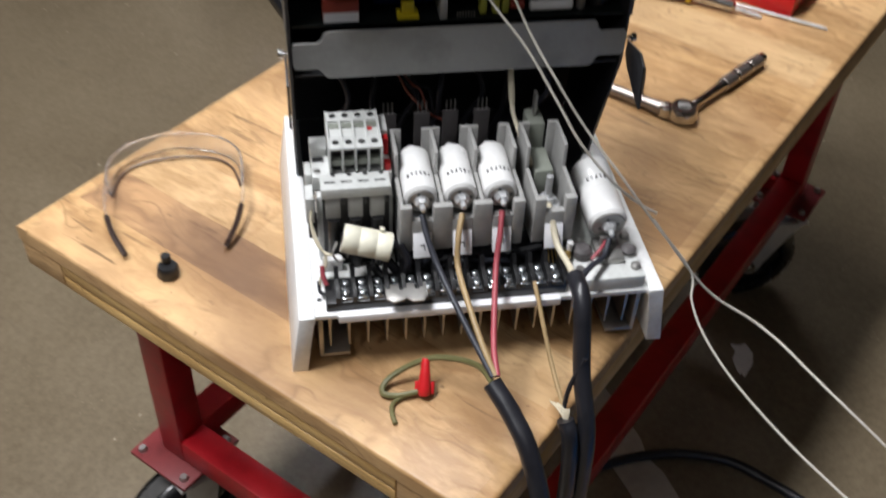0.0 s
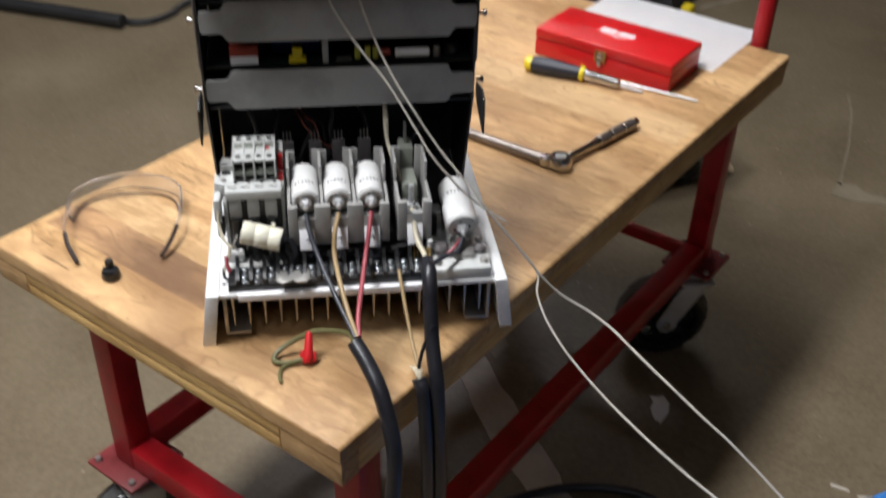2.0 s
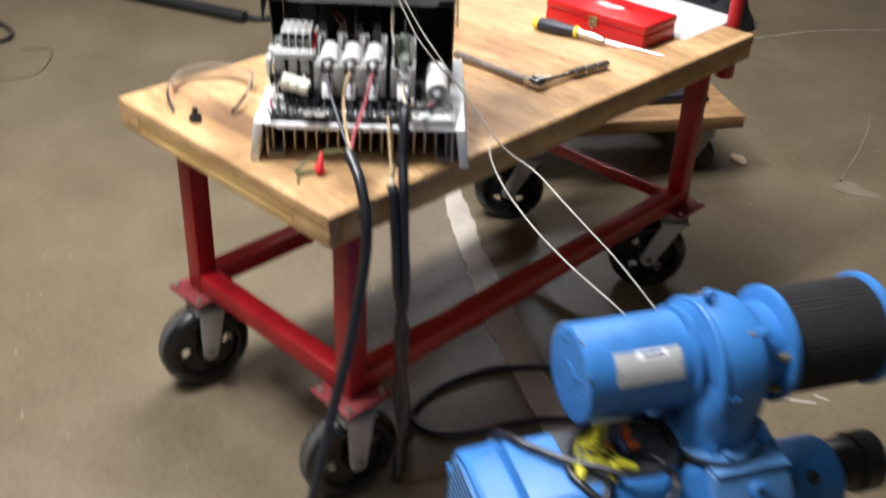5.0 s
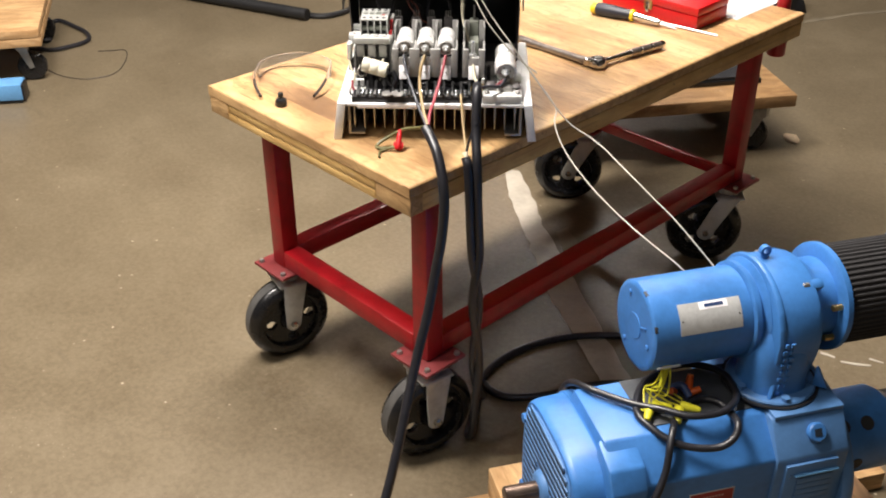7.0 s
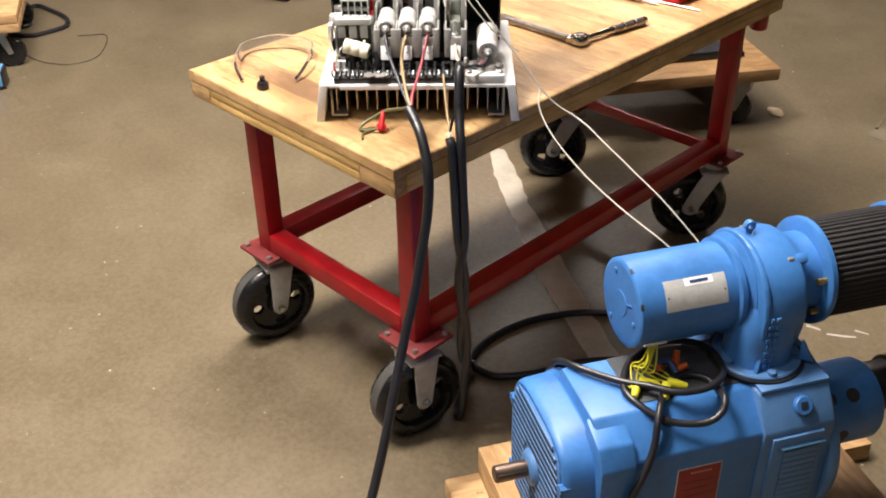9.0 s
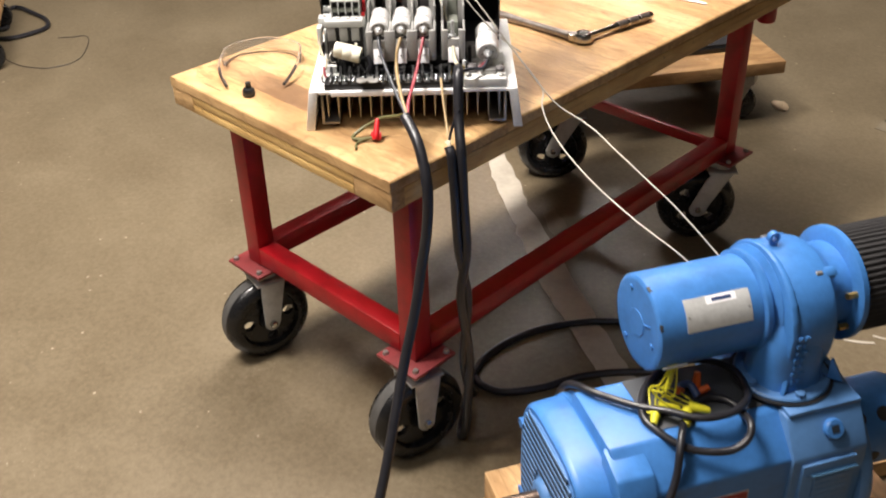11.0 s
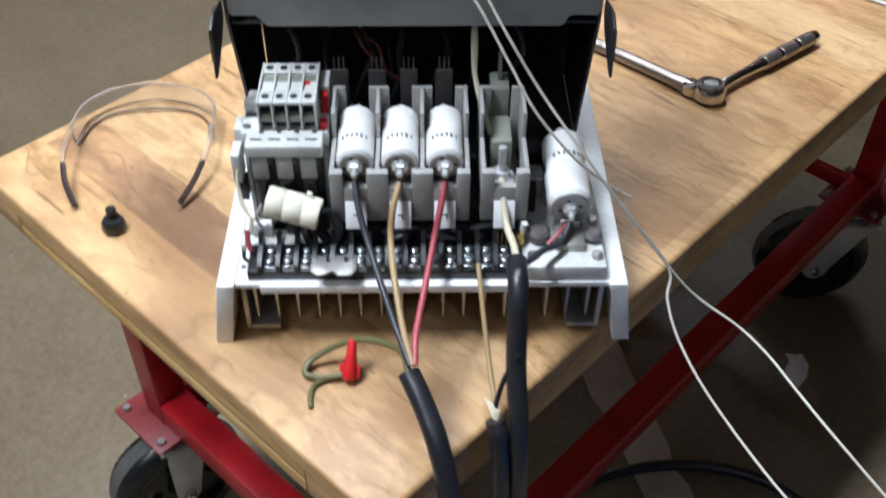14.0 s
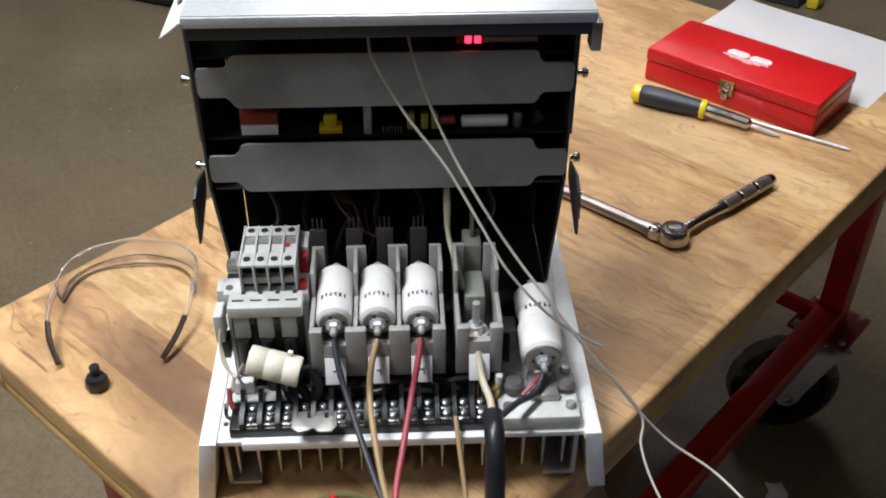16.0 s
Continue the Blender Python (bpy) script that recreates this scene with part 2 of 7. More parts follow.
    c = mix(nt, strength(mix(nt, 1.0, dash, gate, "MULTIPLY"), dashes), c, dark(deep, 0.42))
    chips = ramp(nt, noise_node(nt, at_scale(1, 1.4, 1), 62.0, 3.0, 0.6), [(0.68, (0, 0, 0)), (0.75, (0.7, 0.7, 0.7))])
    c = mix(nt, chips, c, dark(deep, 0.4))
    for (px_, py_), size, depth in spots:
        gap = nt.nodes.new("ShaderNodeVectorMath")
        gap.operation = "DISTANCE"
        gap.inputs[1].default_value = (px_ + 0.02, py_ + 0.02, TOP + 0.02)
        wob = nt.nodes.new("ShaderNodeVectorMath")
        wob.operation = "MULTIPLY_ADD"
        wob.inputs[1].default_value = (0.04, 0.04, 0.04)
        ragged = add(nt, "ShaderNodeTexNoise", Scale=24.0, Detail=5.0, Roughness=0.65)
        nt.links.new(geo.outputs["Position"], ragged.inputs["Vector"])
        nt.links.new(ragged.outputs["Color"], wob.inputs[0])
        nt.links.new(geo.outputs["Position"], wob.inputs[2])
        nt.links.new(wob.outputs[0], gap.inputs[0])
        spot = ramp(nt, gap.outputs["Value"], [(size * 0.35, (1, 1, 1)), (size, (0, 0, 0))])
        c = mix(nt, strength(spot, depth), c, dark(deep, 0.75))
    nt.links.new(c, b.inputs["Base Color"])
    r = add(nt, "ShaderNodeMapRange", To_Min=0.30, To_Max=0.62)
    nt.links.new(noise_node(nt, at_scale(1, 1, 1), 14.0), r.inputs["Value"])
    nt.links.new(r.outputs[0], b.inputs["Roughness"])
    bump(nt, b, grain, 0.35, 0.002)
    return m


def glass(name, colour=(1, 1, 1), rough=0.03):
    m, nt, b = nodes_of(name)
    b.inputs["Base Color"].default_value = (*colour, 1)
    b.inputs["Roughness"].default_value = rough
    b.inputs["Transmission Weight"].default_value = 0.94
    b.inputs["IOR"].default_value = 1.25
    return m


def glow(name, colour, strength):
    m, nt, b = nodes_of(name)
    b.inputs["Base Color"].default_value = (*colour, 1)
    b.inputs["Emission Color"].default_value = (*colour, 1)
    b.inputs["Emission Strength"].default_value = strength
    return m


CONCRETE = concrete("stained_concrete")
FLOOR_PAINT = surface("worn_floor_paint", (0.43, 0.385, 0.315), 0.5, wear=0.65, scale=9, fine=60)
SPLASH_PAINT = surface("pale_splash_paint", (0.68, 0.66, 0.64), 0.5, wear=0.8, scale=30, fine=80)
FAINT_PAINT = surface("faint_floor_paint", (0.205, 0.170, 0.118), 0.45, wear=0.6, scale=11, fine=60)
WALL_PAINT = surface("wall_paint", (0.17, 0.155, 0.135), 0.7, wear=0.85, scale=2, fine=40)
SPOTS = (((-0.375, 0.092), 0.070, 0.85), ((-0.27, 0.02), 0.05, 0.45), ((-0.16, 0.045), 0.045, 0.4), ((-0.05, 0.42), 0.07, 0.4), ((-0.12, 0.52), 0.05, 0.35), ((-0.03, 0.66), 0.045, 0.4), ((-0.318, 0.075), 0.06, 0.7), ((-0.44, 0.10), 0.05, 0.5), ((-0.06, 0.10), 0.05, 0.35), ((-0.29, 0.83), 0.05, 0.35))
MAPLE = worn_top("maple_planks", (0.510, 0.322, 0.146), (0.285, 0.146, 0.055), blotch=0.55, swirl=0.38, dashes=0.75, spots=SPOTS)
MAPLE_PALE = worn_top("pale_maple_planks", (0.570, 0.388, 0.198), (0.365, 0.215, 0.093), blotch=0.22, swirl=0.25, dashes=0.5, spots=SPOTS)
MAPLE_DARK = worn_top("stained_maple_planks", (0.40, 0.235, 0.110), (0.185, 0.096, 0.044), blotch=0.7, swirl=0.75, dashes=0.7, spots=SPOTS)
# edge colour raised to make up for light the bench sides don't get
MAPLE_EDGE = timber("brightened_maple_edge", (0.70, 0.465, 0.185), (0.49, 0.285, 0.098), rough=0.45, stain=0.25, vary=0.7)
DOLLY_WOOD = timber("worn_dolly_board", (0.43, 0.255, 0.115), (0.27, 0.145, 0.060), rough=0.55, stain=0.35)
PINE = timber("skid_pine", (0.62, 0.40, 0.20), (0.40, 0.22, 0.09), grain=30, rough=0.62, stain=0.3)
OLD_PINE = timber("old_brown_timber", (0.30, 0.17, 0.08), (0.13, 0.07, 0.035), grain=26, rough=0.65, stain=0.4)
RED_PAINT = surface("red_enamel", (0.37, 0.006, 0.012), 0.36, wear=0.6, scale=20, fine=120, relief=0.08)
RED_DUSTY = surface("dusty_red_enamel", (0.22, 0.030, 0.032), 0.5, wear=0.6, scale=24, fine=140, relief=0.1)
FORK_ZINC = surface("dull_zinc_fork", (0.52, 0.52, 0.50), 0.42, metal=0.3, wear=0.75, scale=40)
RED_BOX = surface("red_box_enamel", (0.52, 0.008, 0.010), 0.33, wear=0.88, scale=12, fine=150, relief=0.03)
BLUE_PAINT = surface("sky_blue_enamel", (0.046, 0.188, 0.50), 0.40, wear=0.7, scale=16, fine=110, relief=0.14)
BLUE_DUSTY = surface("dusty_blue_enamel", (0.078, 0.200, 0.430), 0.46, wear=0.68, scale=12, fine=90, relief=0.16)
BLUE_BIN = surface("blue_plastic", (0.008, 0.026, 0.22), 0.42, wear=0.85, relief=0.05)
LIGHT_BLUE = surface("light_blue_enamel", (0.12, 0.33, 0.62), 0.42, wear=0.8)
GREY_BIN = surface("grey_plastic", (0.115, 0.105, 0.105), 0.5, wear=0.75)
WHITE_LABEL = surface("dull_white_label", (0.50, 0.47, 0.44), 0.6, wear=0.85)
WHITE_SHEET = surface("white_sheet_metal", (0.80, 0.80, 0.79), 0.42, wear=0.86, scale=18, fine=200, relief=0.04)
GREY_SHEET = surface("grey_sheet_metal", (0.345, 0.345, 0.335), 0.5, metal=0.1, wear=0.66, scale=15, fine=260, relief=0.05, grit=0.12)
LID_SHEET = surface("brushed_lid_metal", (0.60, 0.62, 0.64), 0.34, metal=0.35, wear=0.85, scale=10, fine=260, relief=0.06)
BLACK_SHEET = surface("black_sheet_metal", (0.034, 0.034, 0.037), 0.45, wear=0.6, relief=0.08)
ALU = surface("cast_aluminium", (0.44, 0.42, 0.39), 0.42, metal=0.85, wear=0.7)
STEEL = surface("bright_steel", (0.60, 0.58, 0.55), 0.2, metal=1.0, wear=0.6, scale=60)
DULL_STEEL = surface("zinc_plated_steel", (0.40, 0.39, 0.37), 0.42, metal=0.75, wear=0.65, scale=30)
SCREW_STEEL = surface("plated_screw_steel", (0.52, 0.54, 0.56), 0.24, metal=0.9, wear=0.5, scale=150)
ZINC = surface("bright_zinc", (0.74, 0.75, 0.76), 0.34, metal=0.55, wear=0.7, scale=120)
SHADED_TOP = surface("dusty_shaded_top", (0.05, 0.055, 0.062), 0.6, wear=0.7, scale=26)
BROWN_STEEL = surface("oily_shaft_steel", (0.20, 0.145, 0.115), 0.36, metal=0.9, wear=0.6, scale=40)
DARK_CHROME = surface("tarnished_chrome", (0.30, 0.26, 0.235), 0.32, metal=0.85, wear=0.55, scale=50)
BRASS = surface("brass", (0.48, 0.33, 0.12), 0.33, metal=0.9, wear=0.6, scale=50)
RUBBER = surface("black_rubber", (0.014, 0.014, 0.015), 0.5, wear=0.6, scale=30)
WHEEL_BLACK = surface("phenolic_black", (0.011, 0.011, 0.012), 0.26, wear=0.6, scale=30)
TREAD = surface("scuffed_tread", (0.075, 0.072, 0.068), 0.6, wear=0.6, scale=40)
CABLE_BLACK = surface("cable_jacket", (0.016, 0.016, 0.020), 0.36, wear=0.7, scale=60)
BLACK_PLASTIC = surface("black_plastic", (0.012, 0.012, 0.013), 0.35, wear=0.7, scale=60)
CERAMIC = surface("white_ceramic", (0.91, 0.905, 0.89), 0.24, wear=0.97, scale=30, relief=0.02, grit=0.05)
CREAM = surface("cream_ceramic", (0.84, 0.81, 0.66), 0.42, wear=0.92, scale=50, grit=0.08)
GREY_MOULD = surface("grey_moulding", (0.38, 0.375, 0.36), 0.48, wear=0.85, scale=40, relief=0.05)
PALE_MOULD = surface("pale_grey_moulding", (0.62, 0.63, 0.61), 0.46, wear=0.88, scale=40, relief=0.05)
GREEN_GREY = surface("green_grey_moulding", (0.25, 0.265, 0.225), 0.5, wear=0.85)
PAPER = surface("white_paper", (0.90, 0.90, 0.92), 0.7, wear=0.97, scale=6, relief=0.0, grit=0.03)
# near-black for the shade inside vent slots, louvre and socket
SLOT_SHADE = surface("slot_shade", (0.010, 0.020, 0.035), 0.7)
# black for print, and for the shade in holes, notches and slots
FLAT_BLACK = surface("flat_black", (0.03, 0.03, 0.03), 0.6)
BADGE_WHITE = surface("worn_white_print", (0.74, 0.62, 0.62), 0.6, wear=0.7, scale=90)
WIRE_CREAM = surface("cream_wire", (0.62, 0.56, 0.42), 0.45)
WIRE_TAN = surface("tan_wire", (0.36, 0.25, 0.12), 0.45)
WIRE_RED = surface("red_wire", (0.34, 0.060, 0.075), 0.42)
WIRE_GREY = surface("slate_wire", (0.035, 0.037, 0.048), 0.42)
WIRE_DULL = surface("dull_brown_wire", (0.05, 0.04, 0.03), 0.6)
WIRE_GREEN = surface("green_yellow_wire", (0.135, 0.128, 0.050), 0.45)
WIRE_WHITE = surface("white_cord", (0.58, 0.54, 0.47), 0.6)
WIRE_YELLOW = surface("yellow_wire", (0.60, 0.56, 0.03), 0.4)
NUT_RED = surface("red_wire_nut_plastic", (0.55, 0.016, 0.02), 0.35)
NUT_ORANGE = surface("orange_wire_nut_plastic", (0.65, 0.11, 0.015), 0.4)
NUT_BLUE = surface("navy_tape", (0.03, 0.06, 0.16), 0.4)
YELLOW_GRIP = surface("yellow_plastic", (0.72, 0.56, 0.015), 0.38)
NAVY_GRIP = surface("navy_rubber_grip", (0.018, 0.020, 0.032), 0.5)
ORANGE_CORD = surface("orange_cord", (0.62, 0.17, 0.04), 0.5)
BAG_CLOTH = surface("black_bag_cloth", (0.014, 0.014, 0.017), 0.8, wear=0.5, relief=0.5)
PLATE_GREY = surface("etched_plate", (0.60, 0.61, 0.60), 0.38, metal=0.25, wear=0.85, scale=60)
PLATE_RED = surface("red_plate", (0.30, 0.020, 0.018), 0.4, wear=0.8)
PLATE_PALE = surface("faded_print", (0.50, 0.26, 0.24), 0.5)
PLATE_DARK = surface("dark_print", (0.16, 0.02, 0.02), 0.5)
PCB_RED = surface("red_circuit_board", (0.16, 0.02, 0.016), 0.4)
PCB_GREEN = surface("dark_circuit_board", (0.008, 0.011, 0.010), 0.4)
FUSE_BLOCK_RED = surface("brick_red_relay", (0.26, 0.035, 0.02), 0.45)
CLEAR = glass("clear_polycarbonate", (0.95, 0.95, 0.96), 0.16)
AMBER_TIP = surface("dark_brown_temple", (0.025, 0.013, 0.010), 0.3)
BROWN_RIM = surface("brown_rim", (0.10, 0.060, 0.040), 0.35)
LED_RED = glow("lit_red_diode", (1.0, 0.02, 0.05), 5.0)
FILTER_BLACK = surface("black_filter_fabric", (0.022, 0.021, 0.022), 0.75, wear=0.6, scale=40, relief=0.4)
LOOSE_CHIP = surface("pale_litter", (0.55, 0.42, 0.28), 0.7)


# ---- building helpers ----
def thing(name, label, category, m=None, group="", kind=""):
    ob = new(name)
    ob.empty_display_size = 0.05
    if m is not None:
        ob.matrix_world = m
    return tagged(ob, label, category, group, kind)


def part(name, bm, material, parent=None, label="", smooth=40.0, m=None):
    me = bpy.data.meshes.new(name)
    bmesh.ops.recalc_face_normals(bm, faces=bm.faces)
    bm.to_mesh(me)
    bm.free()
    me.materials.append(material)
    me.shade_smooth()
    me.set_sharp_from_angle(angle=radians(smooth))
    ob = new(name, me)
    if parent is not None:
        ob.parent = parent
    if m is not None:
        ob.matrix_local = m
    return tagged(ob, label)


def solo(name, bm, material, label, category, m=None, group="", kind="", smooth=40.0):
    ob = part(name, bm, material, smooth=smooth)
    if m is not None:
        ob.matrix_world = m
    return tagged(ob, label, category, group, kind)


def twin(ob, m, parent=None):
    """The same mesh again, as a part of its own."""
    o = ob.copy()
    scene.collection.objects.link(o)
    o.parent = parent if parent is not None else ob.parent
    o.matrix_local = m
    return o


def soften(bm, edges, width, segments=2):
    if width > 0:
        bmesh.ops.bevel(bm, geom=edges, offset=width, segments=segments, affect="EDGES", profile=0.5, clamp_overlap=True)


def block(x0, x1, y0, y1, z0, z1, edge=0.002, bm=None, m=None, segments=2):
    """A box from its limits, with rounded edges; joined to bm where given."""
    own = bmesh.new()
    bmesh.ops.create_cube(own, size=1.0, matrix=Matrix.LocRotScale(((x0 + x1) / 2, (y0 + y1) / 2, (z0 + z1) / 2), None, (abs(x1 - x0), abs(y1 - y0), abs(z1 - z0))))
    soften(own, own.edges[:], edge, segments)
    if m is not None:
        own.transform(m)
    return own if bm is None else join(bm, own)


def join(bm, other):
    me = bpy.data.meshes.new("tmp")
    other.to_mesh(me)
    other.free()
    bm.from_mesh(me)
    bpy.data.meshes.remove(me)
    return bm


def lathe(profile, steps=32, axis="z", bm=None, m=None, closed=False):
    """Turns (radius, height) pairs round an axis."""
    own = bmesh.new()
    rings = []
    for r, h in profile:
        if r < 1e-6:
            rings.append([own.verts.new((0, 0, h))])
        else:
            rings.append([own.verts.new((r * math.cos(2 * math.pi * k / steps), r * math.sin(2 * math.pi * k / steps), h)) for k in range(steps)])
    pairs = list(zip(rings, rings[1:])) + ([(rings[-1], rings[0])] if closed else [])
    for a, b in pairs:
        for k in range(steps):
            n = (k + 1) % steps
            if len(a) == 1 and len(b) == 1:
                continue
            if len(a) == 1:
                own.faces.new((a[0], b[n], b[k]))
            elif len(b) == 1:
                own.faces.new((a[k], a[n], b[0]))
            else:
                own.faces.new((a[k], a[n], b[n], b[k]))
    if axis == "x":
        own.transform(Matrix.Rotation(radians(90), 4, "Y"))
    elif axis == "y":
        own.transform(Matrix.Rotation(radians(-90), 4, "X"))
    if m is not None:
        own.transform(m)
    return own if bm is None else join(bm, own)


def rod(r, h0, h1, axis="z", edge=0.0, steps=24, at=(0, 0, 0), bm=None):
    e = min(edge, r * 0.9)
    prof = [(0, h0), (r - e, h0), (r, h0 + e), (r, h1 - e), (r - e, h1), (0, h1)] if e > 0 else [(0, h0), (r, h0), (r, h1), (0, h1)]
    return lathe(prof, steps, axis, bm, Matrix.Translation(at))


def prism(outline, h0, h1, edge=0.0, bm=None, m=None):
    """A plate cut to an outline in x and y, from h0 to h1."""
    own = bmesh.new()
    low = [own.verts.new((x, y, h0)) for x, y in outline]
    high = [own.verts.new((x, y, h1)) for x, y in outline]
    own.faces.new(low[::-1])
    own.faces.new(high)
    for k in range(len(outline)):
        n = (k + 1) % len(outline)
        own.faces.new((low[k], low[n], high[n], high[k]))
    soften(own, own.edges[:], edge, 2)
    if m is not None:
        own.transform(m)
    return own if bm is None else join(bm, own)


def curve_points(points, per=10):
    """A smooth line through points."""
    p = [Vector(q) for q in points]
    p = [2 * p[0] - p[1]] + p + [2 * p[-1] - p[-2]]
    out = []
    for k in range(1, len(p) - 2):
        for n in range(per):
            t = n / per
            a, b, c, d = p[k - 1], p[k], p[k + 1], p[k + 2]
            out.append(0.5 * ((2 * b) + (c - a) * t + (2 * a - 5 * b + 4 * c - d) * t * t + (3 * b - a - 3 * c + d) * t**3))
    return out + [p[-2]]


def hose(points, r, per=10, sides=10, bm=None, taper=None):
    """A round wire or tube along a smooth line."""
    line = curve_points(points, per) if per else [Vector(q) for q in points]
    own = bm if bm is not None else bmesh.new()
    ahead = (line[1] - line[0]).normalized()
    side = ahead.orthogonal().normalized()
    rings = []
    for k, q in enumerate(line):
        now = (line[min(k + 1, len(line) - 1)] - line[max(k - 1, 0)]).normalized()
        side = (side - side.dot(now) * now).normalized()
        up = now.cross(side)
        rr = r if taper is None else r * (1 + (taper - 1) * k / (len(line) - 1))
        rings.append([own.verts.new(q + rr * (math.cos(2 * math.pi * s / sides) * side + math.sin(2 * math.pi * s / sides) * up)) for s in range(sides)])
    for a, b in zip(rings, rings[1:]):
        for s in range(sides):
            n = (s + 1) % sides
            own.faces.new((a[s], a[n], b[n], b[s]))
    own.faces.new(rings[0][::-1])
    own.faces.new(rings[-1])
    return own


# ---- the hall ----
FZ = -0.018  # the floor


def slab(name, x0, x1, y0, y1, z0, z1, material, label, category):
    return solo(name, block(x0, x1, y0, y1, z0, z1, 0), material, label, category, kind="structure")


slab("floor", -7, 6, -6, 8, -0.2, FZ, CONCRETE, "stained brown concrete workshop floor with pale flecks", "floor")
slab("wall_north", -7, 6, 8.0, 8.2, FZ, 4.2, WALL_PAINT, "plain painted workshop wall", "wall")
slab("wall_south", -7, 6, -6.2, -6.0, FZ, 4.2, WALL_PAINT, "plain painted workshop wall", "wall")
slab("wall_west", -7.2, -7.0, -6.2, 8.2, FZ, 4.2, WALL_PAINT, "plain painted workshop wall", "wall")
slab("wall_east", 6.0, 6.2, -6.2, 8.2, FZ, 4.2, WALL_PAINT, "plain painted workshop wall", "wall")
slab("ceiling", -7.2, 6.2, -6.2, 8.2, 4.2, 4.4, WALL_PAINT, "plain painted workshop ceiling", "ceiling")


def paint_mark(points, label, seed):
    """A thin worn patch of paint with a ragged edge."""
    rnd = random.Random(seed)
    jit = 0.0008 if "scratch" in label else 0.005
    ring = []
    for k, (x, y) in enumerate(points):
        x2, y2 = points[(k + 1) % len(points)]
        steps = max(2, int(math.hypot(x2 - x, y2 - y) / 0.03))
        for s in range(steps):
            f = s / steps
            ring.append((x + (x2 - x) * f + rnd.uniform(-jit, jit), y + (y2 - y) * f + rnd.uniform(-jit, jit)))
    return solo("floor_paint", prism(ring, FZ - 0.001, FZ + 0.0015), SPLASH_PAINT if "splash" in label else FAINT_PAINT if "faint" in label else FLOOR_PAINT, label, "floor paint", kind="structure")


paint_mark([(-0.765, 1.06), (-0.735, 1.09), (-0.576, 0.978), (-0.451, 0.883), (-0.337, 0.812), (-0.212, 0.735), (-0.041, 0.620), (0.086, 0.548), (0.29, 0.445), (0.26, 0.395), (0.069, 0.480), (-0.12, 0.590), (-0.242, 0.660), (-0.327, 0.722), (-0.492, 0.842), (-0.65, 0.953)], "worn pale stripe of paint on the concrete floor", 3)
paint_mark([(-0.030, 0.935), (-0.008, 0.950), (0.015, 0.915), (0.022, 0.878), (0.006, 0.872), (-0.014, 0.900)], "small pale splash of paint on the concrete floor", 4)
paint_mark([(-0.425, 0.894), (-0.424, 0.938), (-0.339, 0.889), (-0.335, 0.832)], "faint patch of old paint on the concrete floor", 5)

paint_mark([(-0.837, 2.904), (-0.779, 3.026), (-0.726, 3.169), (-0.640, 3.296), (-0.513, 3.442), (-0.368, 3.596), (-0.362, 3.577), (-0.507, 3.423), (-0.631, 3.272), (-0.714, 3.140), (-0.767, 2.999), (-0.823, 2.872)], "faint worn arc of old paint on the concrete floor", 6)
paint_mark([(-0.170, 2.525), (-0.121, 2.407), (-0.068, 2.224), (-0.028, 2.052), (-0.009, 1.972), (-0.003, 1.977), (-0.022, 2.057), (-0.062, 2.228), (-0.115, 2.412), (-0.164, 2.529)], "thin faint scratch across the concrete floor", 7)
paint_mark([(-0.007, 1.908), (-0.010, 1.990), (0.026, 2.004), (0.061, 1.973), (0.109, 1.990), (0.129, 1.956), (0.048, 1.913)], "faint worn patch of old paint on the concrete floor", 8)
paint_mark([(0.331, 0.928), (0.363, 0.933), (0.365, 0.927), (0.334, 0.919)], "pale scratch on the concrete floor beside the motor", 9)
paint_mark([(0.379, 0.929), (0.410, 0.948), (0.431, 0.963), (0.434, 0.958), (0.412, 0.939), (0.382, 0.923)], "pale scratch on the concrete floor beside the motor", 10)
paint_mark([(0.418, 0.985), (0.448, 0.991), (0.449, 0.987), (0.420, 0.978)], "pale scratch on the concrete floor beside the motor", 11)

# ---- workbench cart ----
LONG, DEEP = 1.215, 0.583
bench = thing("workbench_cart", "red steel workbench cart with a worn butcher-block top on casters", "workbench")


def plank_mesh(x0, x1, y0, y1, z0, z1, edge=0.0016):
    """A board about its own centre."""
    bm = block(-(x1 - x0) / 2, (x1 - x0) / 2, -(y1 - y0) / 2, (y1 - y0) / 2, -(z1 - z0) / 2, (z1 - z0) / 2, edge)
    return bm, Matrix.Translation(((x0 + x1) / 2, (y0 + y1) / 2, (z0 + z1) / 2))


SEAM = 0.5965
bm, at = plank_mesh(-DEEP + 0.002, -0.016, 0.03, LONG - 0.003, 0.561, SEAM - 0.0005, 0.003)
tabletop = part("tabletop", bm, MAPLE_EDGE, bench, "thick butcher-block top of two layers", m=at)


def rounded_board(x0, x1, y0, y1, z0, z1, outer, width):
    """A board about its own centre, rounded along the edges that outer picks."""
    bm, m = plank_mesh(x0, x1, y0, y1, z0, z1, 0)
    bm.edges.ensure_lookup_table()
    soften(bm, [e for e in bm.edges if outer(m @ ((e.verts[0].co + e.verts[1].co) / 2))], width, 3)
    return bm, m


